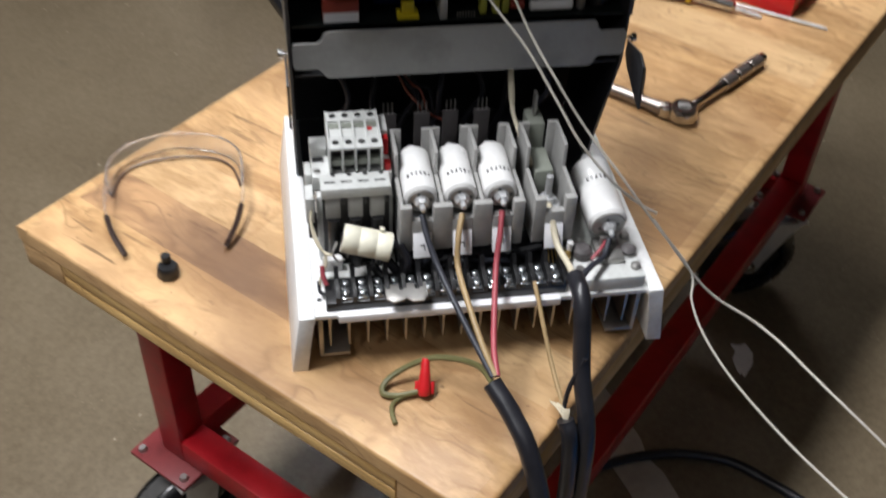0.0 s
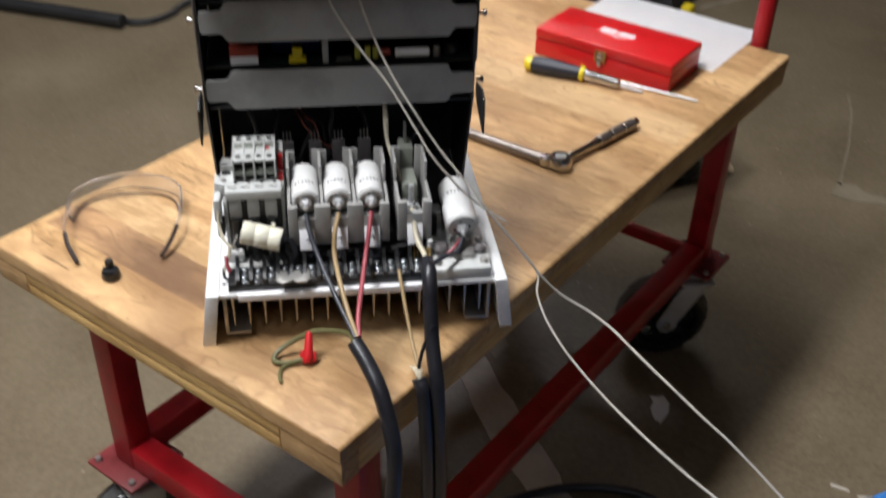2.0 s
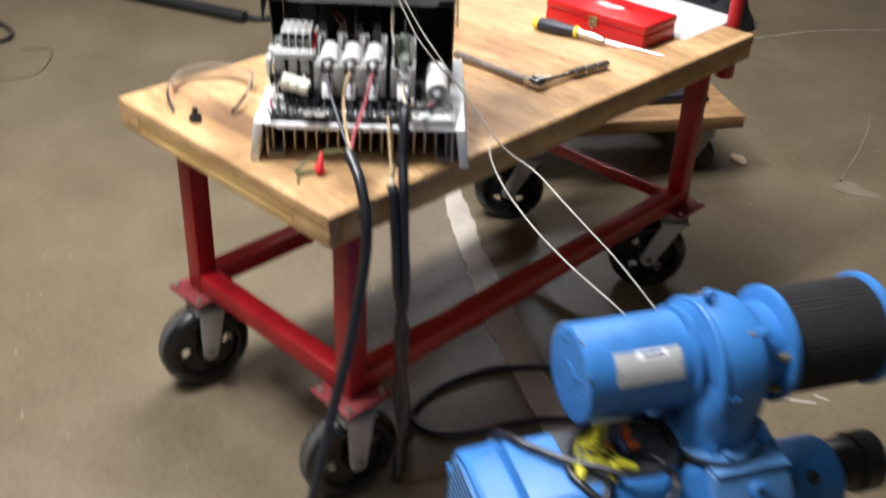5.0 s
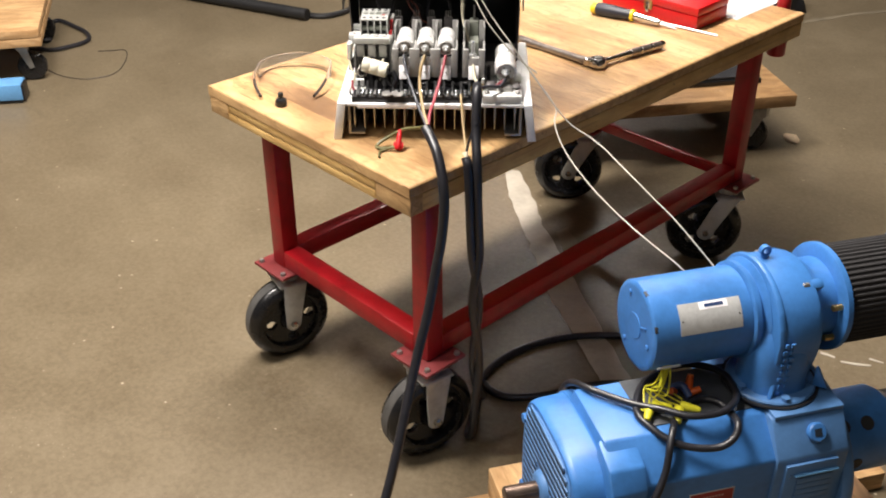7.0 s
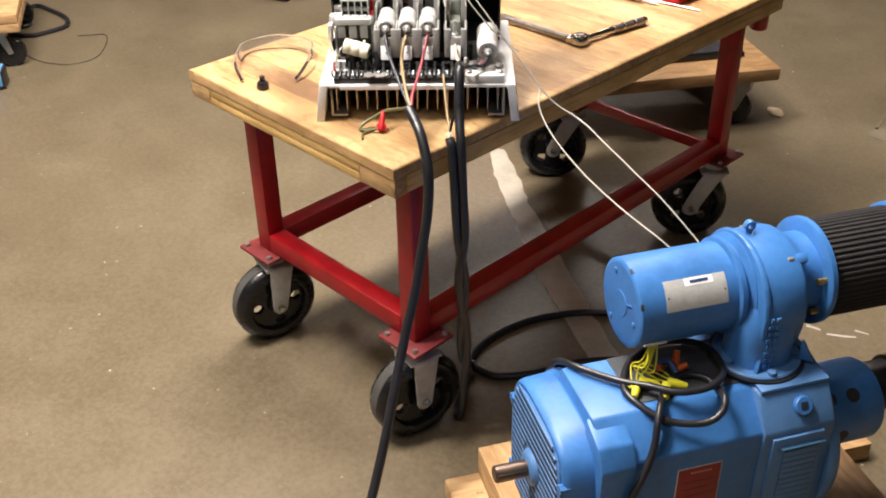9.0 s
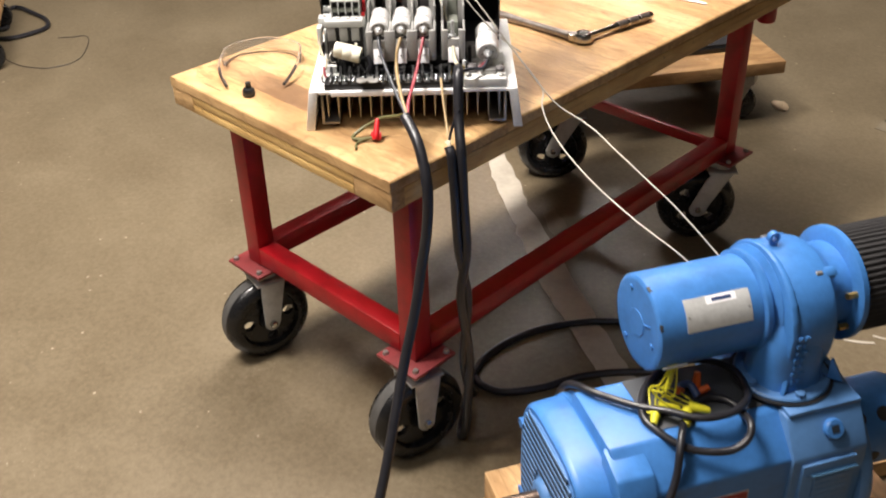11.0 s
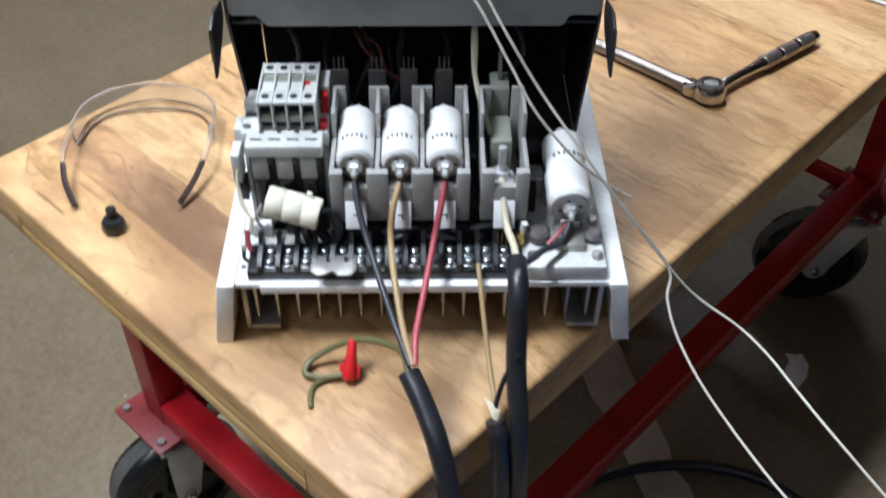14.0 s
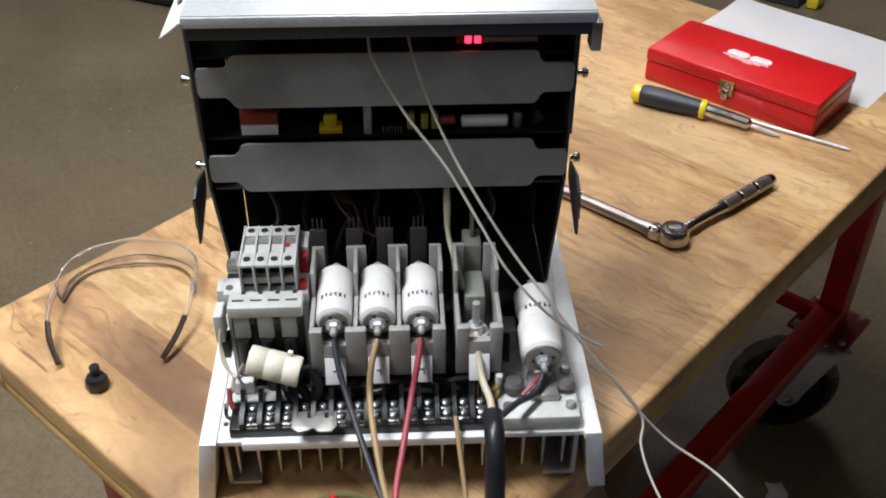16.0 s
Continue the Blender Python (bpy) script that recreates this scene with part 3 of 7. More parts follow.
rnd = random.Random(11)
STRIP = 0.016
edges_y = [0.0, 0.070, 0.130, 0.195]
while edges_y[-1] < LONG - 0.05:
    edges_y.append(edges_y[-1] + rnd.choice((0.045, 0.06, 0.075, 0.09)))
edges_y = [0.831 if abs(v - 0.831) < 0.03 else v for v in edges_y]
edges_y[-1] = LONG
for a, b in zip(edges_y, edges_y[1:]):
    cut = rnd.uniform(-DEEP + 0.12, -0.12) if rnd.random() < 0.45 else None
    cut = (-0.232 if a < 0.03 else -0.225) if a < 0.10 else cut
    spans = [(-DEEP + STRIP, -STRIP)] if cut is None else [(-DEEP + STRIP, cut), (cut, -STRIP)]
    for x0, x1 in spans:
        bm, m = rounded_board(x0 + 0.0001, x1 - 0.0001, a + 0.00008, b - 0.00008, SEAM, TOP - rnd.uniform(0.0, 0.0002), lambda q: q.z > TOP - 0.002 and (q.y < 0.001 or q.y > LONG - 0.001), 0.004)
        o = part("plank", bm, MAPLE_DARK if 0.05 < a < 0.10 and x1 < -0.1 else MAPLE_PALE if 0.12 < a < 0.15 or 0.74 < a < 0.82 else MAPLE, tabletop)
        o.matrix_local = at.inverted() @ m
# long boards down both sides of the upper layer, worn round
for x0, x1 in ((-STRIP, 0.0), (-DEEP, -DEEP + STRIP)):
    near = x1 > -0.1
    bm, m = rounded_board(x0, x1, 0.0, LONG, SEAM, TOP - 0.0001, lambda q: q.z > TOP - 0.002 and (q.x > -0.001 if near else q.x < -DEEP + 0.001), 0.005)
    o = part("side_strip", bm, MAPLE, tabletop)
    o.matrix_local = at.inverted() @ m
# boards of the lower layer round the edge; a dark seam stays open along the long sides
for x0, x1, z0, z1 in ((-DEEP, -0.522, 0.561, 0.596), (-0.521, -0.087, 0.561, 0.577), (-0.521, -0.087, 0.5773, 0.596), (-0.086, 0.0, 0.561, 0.596)):
    bm, m = plank_mesh(x0, x1, 0.0015, 0.0295, z0, z1, 0.0015)
    o = part("edge_board", bm, MAPLE_EDGE if x1 - x0 > 0.2 else MAPLE, tabletop)
    o.matrix_local = at.inverted() @ m
for x in (-0.0085, -DEEP + 0.0085):
    bm = block(-(LONG - 0.03) / 2, (LONG - 0.03) / 2, -0.007, 0.007, -0.0165, 0.0165, 0.0015)
    o = part("edge_board", bm, MAPLE_EDGE, tabletop)
    o.matrix_local = at.inverted() @ Matrix.Translation((x, 0.03 + (LONG - 0.03) / 2, 0.5775)) @ Matrix.Rotation(math.pi / 2, 4, "Z")

LEG_X, LEG_Y = (-0.501, -0.056), (0.088, 1.106)
h = 0.020
leg_mesh = None
for x in LEG_X:
    for y in LEG_Y:
        if leg_mesh is None:
            leg_mesh = part("leg", block(-h, h, -h, h, 0.2095, 0.5608, 0.003), RED_PAINT, bench, "red square steel tube", m=Matrix.Translation((x, y, 0)))
        else:
            twin(leg_mesh, Matrix.Translation((x, y, 0)))
lx = LEG_X[1] - LEG_X[0]
part("rail", block(h, lx - h, -h, h, 0.212, 0.252, 0.003), RED_PAINT, bench, m=Matrix.Translation((LEG_X[0], LEG_Y[0], 0)))
part("rail", block(h, lx - h, -h, -h + 0.014, 0.212, 0.238, 0.002), RED_PAINT, bench, m=Matrix.Translation((LEG_X[0], LEG_Y[1], 0)))
ly = LEG_Y[1] - LEG_Y[0]
rail_y = part("rail", block(-h, h, h, ly - h, 0.212, 0.252, 0.003), RED_PAINT, bench, m=Matrix.Translation((LEG_X[0], LEG_Y[0], 0)))
twin(rail_y, Matrix.Translation((LEG_X[1], LEG_Y[0], 0)))
# push handle at the far end
handle = hose([(-0.525, 1.237, 0.50), (-0.525, 1.237, 0.75), (-0.53, 1.25, 0.98), (-0.53, 1.27, 1.10), (-0.50, 1.275, 1.13), (-0.095, 1.275, 1.13), (-0.065, 1.27, 1.10), (-0.065, 1.25, 0.98), (-0.065, 1.237, 0.75), (-0.065, 1.237, 0.50)], 0.0160, 8, 16)
push = part("push_handle", handle, RED_PAINT, bench, "red round steel tube")
for x in (-0.525, -0.065):
    part("handle_socket", lathe([(0.0165, 0.585), (0.0215, 0.585), (0.0215, 0.497), (0.0195, 0.493), (0, 0.493)], 20, m=Matrix.Translation((x, 1.237, 0))), RED_PAINT, push)


WHEEL_R = 0.092
HUB = FZ + WHEEL_R


def fork_mesh(width, trail, toe=0.0165):
    """A caster fork: two cheeks bent down from a swivel plate, wheel axis along y."""
    bm = block(-0.034, 0.034, -width, width, 0.168, 0.173, 0.001)
    for s in (-1, 1):
        cheek = [(-0.026, 0.171), (0.026, 0.171), (0.024 + trail * 0.3, 0.150)]
        cheek += [(trail + toe * math.cos(radians(q)), HUB + toe * math.sin(radians(q))) for q in range(10, -191, -20)]
        cheek += [(-0.024 + trail * 0.3, 0.150)]
        b = prism(cheek, -0.002, 0.002, 0.0008)
        b.transform(Matrix.Translation((0, s * width, 0)) @ Matrix.Rotation(radians(90), 4, "X"))
        join(bm, b)
    rod(0.026, 0.172, 0.1965, edge=0.003, bm=bm)
    return bm


def web_mesh():
    """The wheel's web, pierced by four rounded windows."""
    own = bmesh.new()
    na, nr, r0, r1 = 144, 12, 0.0235, 0.0605
    grid = [[own.verts.new(((r0 + (r1 - r0) * j / nr) * math.cos(2 * math.pi * k / na), 0.006, (r0 + (r1 - r0) * j / nr) * math.sin(2 * math.pi * k / na))) for j in range(nr + 1)] for k in range(na)]
    for k in range(na):
        for j in range(nr):
            r, a = r0 + (r1 - r0) * (j + 0.5) / nr, 360 * (k + 0.5) / na
            off = (a % 90) - 45
            if ((r - 0.0430) / 0.0125) ** 2 + (off / 15) ** 2 < 1:
                continue
            own.faces.new((grid[k][j], grid[k][j + 1], grid[(k + 1) % na][j + 1], grid[(k + 1) % na][j]))
    bmesh.ops.delete(own, geom=[v for v in own.verts if not v.link_faces], context="VERTS")
    bmesh.ops.solidify(own, geom=own.faces[:], thickness=0.012)
    return own


def caster(x, y, turn, trail, spin=0.0, toe=0.0165):
    c = part("caster_plate", block(-0.050, 0.050, -0.050, 0.050, 0.2022, 0.209, 0.0015), RED_DUSTY, bench, "dusty red steel mounting plate", m=Matrix.Translation((x, y, 0)))
    for sx in (-0.038, 0.038):
        for sy in (-0.038, 0.038):
            part("bolt", lathe([(0, 0.215), (0.005, 0.215), (0.0065, 0.209), (0.0065, 0.194), (0, 0.194)], 6), DULL_STEEL, c, m=Matrix.Translation((sx, sy, 0)))
    f = part("caster_fork", fork_mesh(0.038, trail, toe), FORK_ZINC, bench, "zinc-plated swivel fork", m=pose(x, y, 0, 0, 0, turn))
    part("axle_bolt", rod(0.0085, -0.049, 0.049, "y", 0.003, 6, (trail, 0, HUB)), STEEL, f)
    rim = 0.030
    at_hub = pose(x, y, 0, 0, 0, turn) @ Matrix.Translation((trail, 0, HUB)) @ Matrix.Rotation(radians(spin), 4, "Y")
    prof = [(0.060, -0.010), (0.064, -rim + 0.002), (0.070, -rim), (0.078, -rim * 0.92), (WHEEL_R - 0.003, -rim * 0.68), (WHEEL_R, -rim * 0.4), (WHEEL_R, rim * 0.4), (WHEEL_R - 0.003, rim * 0.68), (0.078, rim * 0.92), (0.070, rim), (0.064, rim - 0.002), (0.060, 0.010)]
    w = part("caster_wheel", lathe(prof, 48, "y", closed=True), WHEEL_BLACK, bench, "black wheel with a spoked web and scuffed tread", m=at_hub)
    part("hub", lathe([(0.009, -0.034), (0.018, -0.034), (0.024, -0.010), (0.024, 0.010), (0.018, 0.034), (0.009, 0.034)], 28, "y", closed=True), WHEEL_BLACK, w)
    part("spoked_web", web_mesh(), WHEEL_BLACK, w, "web with four open windows")
    part("tread", lathe([(WHEEL_R - 0.001, -rim * 0.40), (WHEEL_R + 0.0008, -rim * 0.36), (WHEEL_R + 0.0008, rim * 0.36), (WHEEL_R - 0.001, rim * 0.40)], 48, "y", closed=True), TREAD, w, "grey scuffed tread")
    return c


caster(LEG_X[0], LEG_Y[0], -103, 0.012, 50)
caster(LEG_X[1], LEG_Y[0], -103, 0.006, 62)
caster(LEG_X[1], LEG_Y[1], -138, 0.050, 0, 0.0205)
caster(LEG_X[0], LEG_Y[1], -138, 0.052, 0, 0.0195)


# ---- motor drive on the bench ----
DRIVE = pose(-0.226, 0.028, TOP, 0, 0, 44.4)
drive = thing("motor_drive", "opened motor drive with white base, black card rack and exposed fuses", "motor drive", DRIVE)
part("base_plate", block(0.018, 0.332, 0.0, 0.300, 0.0605, 0.066, 0.001), WHITE_SHEET, drive, "white painted sheet")
for mirror in (0, 1):
    q = [(0.0, 0.0), (0.0145, 0.0), (0.0215, 0.060), (0.0235, 0.0610), (0.0235, 0.0675), (0.0095, 0.0675)]
    q = [((0.350 - a) if mirror else a, b) for a, b in q]
    b = prism(q, -0.300, 0.004, 0.0006)
    b.transform(Matrix.Rotation(radians(90), 4, "X"))
    part("side_rail", b, WHITE_SHEET, drive, "white flared mounting rail")
fin = None
for k in range(17):
    u = 0.0365 + k * 0.01725
    if fin is None:
        b = prism([(-0.0016, 0.0600), (0.0016, 0.0600), (0.0006, 0.016), (-0.0006, 0.016)], -0.29, -0.010)
        b.transform(Matrix.Rotation(radians(90), 4, "X"))
        fin = part("heatsink_fin", b, ALU, drive, m=Matrix.Translation((u, 0, 0)))
    else:
        twin(fin, Matrix.Translation((u, 0, 0)))
for u, s in ((0.028, 1), (0.322, -1)):
    b = block(-0.002, 0.002, 0.006, 0.29, 0.006, 0.060, 0.0005)
    block(0 if s > 0 else -0.026, 0.026 if s > 0 else 0, 0.006, 0.29, 0.006, 0.010, 0.0005, b)
    part("end_fin", b, ALU, drive, m=Matrix.Translation((u, 0, 0)))
# unseen plate added behind the fins to keep light out from the rear
part("rear_skirt", block(0.020, 0.330, 0.2925, 0.2975, 0.004, 0.0600, 0.0008), BLACK_SHEET, drive)
part("insulating_strip", block(0.044, 0.244, -0.0035, 0.004, 0.0585, 0.0668, 0.0005), PAPER, drive, "white card strip")
part("mounting_hole", rod(0.0022, 0.0655, 0.0664, steps=12, at=(0.0285, 0.020, 0)), FLAT_BLACK, drive)

part("chassis_plate", block(0.1015, 0.2550, 0.0370, 0.2900, 0.0662, 0.0690, 0.0006), BLACK_SHEET, drive, "black painted chassis plate")
part("chassis_plate", block(0.2555, 0.3170, 0.1105, 0.2900, 0.0662, 0.0690, 0.0006), BLACK_SHEET, drive)
part("chassis_plate", block(0.0240, 0.1010, 0.1390, 0.2900, 0.0662, 0.0690, 0.0006), BLACK_SHEET, drive)

# terminal block
tb = part("terminal_block", block(0.034, 0.250, 0.004, 0.036, 0.066, 0.0765, 0.001), BLACK_PLASTIC, drive, "black barrier terminal block")
barrier = screw = plate_ = None
for k in range(15):
    u = 0.0447 + 0.01455 * k
    if barrier is None:
        b = prism([(0.004, 0.076), (0.034, 0.076), (0.034, 0.0935), (0.030, 0.0960), (0.024, 0.0875), (0.010, 0.0855), (0.004, 0.0820)], -0.0019, 0.0019)
        b.transform(Matrix(((0, 0, 1, 0), (1, 0, 0, 0), (0, 1, 0, 0), (0, 0, 0, 1))))
        barrier = part("barrier", b, BLACK_PLASTIC, tb, m=Matrix.Translation((u, 0, 0)))
    else:
        twin(barrier, Matrix.Translation((u, 0, 0)), tb)
    if k == 14:
        break
    for row, v in enumerate((0.0115, 0.0235)):
        at = Matrix.Translation((u + 0.0073, v, 0.0765))
        if screw is None:
            b = block(-0.0046, 0.0046, -0.0052, 0.0052, 0.0, 0.0022, 0.0003)
            lathe([(0.0040, 0.0022), (0.0043, 0.0034), (0.0040, 0.0050), (0.0027, 0.0062), (0.0012, 0.0064), (0.0010, 0.0052), (0, 0.0052)], 12, bm=b)
            screw = part("terminal_screw", b, SCREW_STEEL, tb, "bright screw on its clamp plate", m=at)
        else:
            twin(screw, at, tb)
lobe = [(0.086, -0.003), (0.092, -0.008), (0.100, -0.006), (0.104, -0.003), (0.108, -0.008), (0.118, -0.008), (0.1225, -0.002), (0.1225, 0.014), (0.1165, 0.014), (0.1165, 0.006), (0.112, 0.006), (0.112, 0.014), (0.1025, 0.014), (0.1025, 0.006), (0.098, 0.006), (0.098, 0.014), (0.086, 0.014)]
part("jumper_link", prism(lobe, 0.0825, 0.0845, 0.0004), DULL_STEEL, tb, "plain aluminium link")

# three fuse carrier and the one without a fuse
FUSE_U = (0.122, 0.1575, 0.193)


def carrier(cells, walls, name, label):
    base = block(walls[0] - 0.002, walls[-1] + 0.002, 0.046, 0.124, 0.098, 0.104, 0.001)
    c = part(name, base, GREY_MOULD, drive, label)
    for k, w in enumerate(walls):
        part("partition", block(w - 0.0016, w + 0.0016, 0.0845, 0.1195, 0.104, 0.1725, 0.0006), GREY_MOULD, c)
        part("partition", block(w - 0.0018, w + 0.0018, 0.0455, 0.084, 0.104, 0.1490, 0.0006), GREY_MOULD, c)
        a = w - 0.0085 if k else w - 0.002
        b = w + 0.0085 if k < len(walls) - 1 else w + 0.002
        part("front_post", block(a, b, 0.0385, 0.0455, 0.099, 0.1490, 0.0010), GREY_MOULD, c)
        part("rear_post", block(a, b, 0.1195, 0.1235, 0.104, 0.1725, 0.0010), GREY_MOULD, c)
    for u in cells:
        part("cell_label", block(-0.0085, 0.0085, -0.0005, 0.0005, -0.0235, 0.0, 0.0002, m=Matrix.Translation((u, 0.0378, 0.121)) @ Matrix.Rotation(radians(-20), 4, "X")), PAPER, c, "white card label")
        part("cell_front", block(u - 0.0092, u + 0.0092, 0.0390, 0.0454, 0.100, 0.1340, 0.0003), GREY_MOULD, c)
        tilt = Matrix.Translation((u, 0.0378, 0.121)) @ Matrix.Rotation(radians(-20), 4, "X")
        part("ink_mark", block(0.0012, 0.0020, -0.0009, -0.0006, -0.016, -0.010, 0, m=tilt), FLAT_BLACK, c)
        part("ink_mark", block(-0.0020, 0.0011, -0.0009, -0.0006, -0.012, -0.011, 0, m=tilt), FLAT_BLACK, c)
    return c


carrier(FUSE_U, (0.1043, 0.1398, 0.1753, 0.2108), "fuse_carrier", "grey moulded three-way fuse carrier")
carrier((0.2405,), (0.2235, 0.2575), "fuse_carrier", "grey moulded single fuse carrier without its fuse")
part("carrier_bracket", block(0.103, 0.262, 0.058, 0.122, 0.066, 0.0975, 0.002), BLACK_SHEET, drive, "black bracket below the fuse carriers")


def fuse(u, v0, v1, z0, z1, r, banded=False):
    """A ceramic fuse lying along v, with studs at its ends."""
    run = math.hypot(v1 - v0, z1 - z0)
    m = Matrix.Translation((u, v0, z0)) @ Matrix.Rotation(math.atan2(z1 - z0, v1 - v0), 4, "X")
    if banded:
        prof = [(0, 0.001), (r - 0.003, 0.001), (r, 0.004), (r, run * 0.44), (r - 0.0022, run * 0.47), (r - 0.0022, run * 0.66), (r - 0.0004, run * 0.69), (r - 0.0004, run - 0.006), (r - 0.006, run), (0, run)]
    else:
        prof = [(0, 0.0015), (r - 0.003, 0.0015), (r, 0.004), (r, run - 0.0035), (r - 0.0025, run), (0, run)]
    f = part("fuse", lathe(prof, 36, "y"), CERAMIC, drive, "white ceramic fuse", m=m)
    part("end_cap", rod(r - 0.0030, -0.001, 0.0022, "y", 0.0008, 28), DULL_STEEL, f, "dull metal end plate")
    for a in (15, 105, 195, 285):
        part("end_rivet", rod(0.0016, -0.0018, -0.0008, "y", 0.0004, 8, (0.0085 * math.cos(radians(a)), 0, 0.0085 * math.sin(radians(a)))), FLAT_BLACK, f)
    b = rod(0.0026, -0.013, 0.0, "y", 0.0008, 12)
    lathe([(0, -0.0066), (0.0048, -0.0066), (0.0056, -0.0056), (0.0056, -0.0022), (0, -0.0022)], 6, "y", b)
    lathe([(0, -0.0022), (0.0066, -0.0022), (0.0068, -0.0010), (0, -0.0010)], 20, "y", b)
    part("end_stud", b, ZINC, f, "bright stud and nut")
    part("tail_stud", lathe([(0, run), (0.0072, run), (0.0072, run + 0.005), (0.0042, run + 0.005), (0.0038, run + 0.0125), (0.002, run + 0.0138), (0, run + 0.014)], 14, "y"), ZINC, f)
    for k in range(6):
        for n, (da, w, y0, y1) in enumerate(((0.0, 0.0004, 0.0, 0.0046), (4.2, 0.0004, 0.0 if k % 2 else 0.0022, 0.0046 if k % 3 else 0.0026), (2.1, 0.0009, 0.0020, 0.0026))):
            a = radians(52 + 15.0 * k + da)
            bar = block(-w, w, run * 0.30 + y0, run * 0.30 + y1, -0.0001, 0.00015 + 0.00004 * n, 0)
            bar.transform(Matrix.Rotation(math.pi / 2 - a, 4, "Y") @ Matrix.Translation((0, run * 0.28 if banded else 0.0, r - (0.0021 if banded else 0.0))))
            part("print_bar", bar, FLAT_BLACK, f)
    return f


for u in FUSE_U:
    fuse(u, 0.050, 0.110, 0.1475, 0.1500, 0.0149)
fuse(0.295, 0.044, 0.122, 0.108, 0.116, 0.0185, True)

# grey brackets with pins behind the fuses; the darker grey holds their shade
for u in (0.105, 0.137, 0.164, 0.194):
    rb = part("rear_bracket", block(u - 0.0075, u + 0.0075, 0.154, 0.158, 0.118, 0.166, 0.001), GREY_BIN, drive)
    for k in range(3):
        part("bracket_pin", rod(0.0007, 0.166, 0.178, steps=8, at=(u - 0.004 + 0.004 * k, 0.156, 0)), DULL_STEEL, rb)

# single cell: stud, spacer and rear block
part("terminal_stud", lathe([(0, 0.104), (0.009, 0.104), (0.009, 0.121), (0.0115, 0.121), (0.0115, 0.126), (0.0065, 0.126), (0.0065, 0.133), (0.0032, 0.133), (0.0032, 0.156), (0, 0.157)], 20, m=Matrix.Translation((0.239, 0.062, 0))), ZINC, drive, "plated stud with nut and washer")
part("spacer_block", block(0.2310, 0.2485, 0.082, 0.118, 0.104, 0.146, 0.002), GREEN_GREY, drive, "grey-green insulating block")
part("support_bar", block(0.2320, 0.2480, 0.124, 0.150, 0.100, 0.168, 0.002), GREEN_GREY, drive)
part("steel_tab", block(0.2385, 0.2415, 0.136, 0.144, 0.168, 0.192, 0.0006), DULL_STEEL, drive)

# side platform with the clip of the fourth fuse
plat = part("side_platform", block(0.256, 0.323, 0.002, 0.110, 0.0665, 0.0815, 0.002), PALE_MOULD, drive, "pale grey insulating platform")
part("fuse_clip", block(0.283, 0.307, 0.020, 0.050, 0.0815, 0.0885, 0.001), DULL_STEEL, plat)
part("fuse_clip", block(0.287, 0.303, 0.0375, 0.0405, 0.0886, 0.0990, 0.001), DULL_STEEL, plat)
part("fuse_clip", block(0.284, 0.306, 0.118, 0.122, 0.0816, 0.120, 0.001), DULL_STEEL, plat)
for u, v in ((0.264, 0.014), (0.316, 0.014), (0.263, 0.050), (0.317, 0.055)):
    part("platform_screw", lathe([(0.0045, 0.0815), (0.0045, 0.085), (0.003, 0.0865), (0, 0.0865)], 12, m=Matrix.Translation((u, v, 0))), DULL_STEEL, plat)
part("coil_bobbin", rod(0.0090, 0.0816, 0.094, edge=0.003, at=(0.270, 0.034, 0)), GREY_BIN, plat)
part("coil_bobbin", rod(0.0075, 0.0816, 0.090, edge=0.003, at=(0.3145, 0.034, 0)), GREY_BIN, plat)
part("black_post", block(0.264, 0.270, 0.068, 0.078, 0.0816, 0.108, 0.001), BLACK_PLASTIC, plat)
part("grey_relay", block(0.262, 0.277, 0.084, 0.104, 0.0816, 0.104, 0.001), GREY_MOULD, plat)

# contactor
con = part("contactor", block(0.0325, 0.100, 0.070, 0.138, 0.0665, 0.1425, 0.002), PALE_MOULD, drive, "pale grey contactor")
part("ledge", block(0.0360, 0.0965, 0.0570, 0.0785, 0.1500, 0.1610, 0.0012), PALE_MOULD, con)
part("deck", block(0.0300, 0.1000, 0.0790, 0.1385, 0.1430, 0.1580, 0.0015), PALE_MOULD, con)
# solid black block in place of the recess's shade
part("recess", block(0.0370, 0.0960, 0.0640, 0.0695, 0.0665, 0.1495, 0.0005), BLACK_PLASTIC, con)
for u in (0.0395, 0.0590, 0.0780):
    part("arc_tab", block(u, u + 0.0130, 0.0580, 0.0635, 0.1270, 0.1497, 0.0008), GREY_MOULD, con)
    part("lead_post", rod(0.0052, 0.070, 0.1268, steps=14, at=(u + 0.0065, 0.0585, 0)), BLACK_PLASTIC, con)
    part("ledge_tooth", block(u + 0.0131, u + 0.0168, 0.0560, 0.0590, 0.1440, 0.1500, 0.0006), BLACK_PLASTIC, con)
for k in range(4):
    part("ledge_slot", block(0.0395 + k * 0.0145, 0.0490 + k * 0.0145, 0.0655, 0.0672, 0.1611, 0.1615, 0), FLAT_BLACK, con)
    part("ledge_notch", block(0.0460 + k * 0.0140, 0.0495 + k * 0.0140, 0.0745, 0.0783, 0.1611, 0.1616, 0), FLAT_BLACK, con)
part("side_lug", block(0.0225, 0.0298, 0.062, 0.082, 0.120, 0.1480, 0.001), PALE_MOULD, con)
part("side_lug", block(0.0235, 0.0298, 0.086, 0.104, 0.130, 0.1560, 0.001), PALE_MOULD, con)
# solid black block in place of the shaded gap
part("side_gap", block(0.0240, 0.0320, 0.064, 0.078, 0.100, 0.1198, 0.001), BLACK_PLASTIC, con)
part("deck_screw", rod(0.0032, 0.1581, 0.1590, steps=12, at=(0.0345, 0.0870, 0)), DULL_STEEL, con)
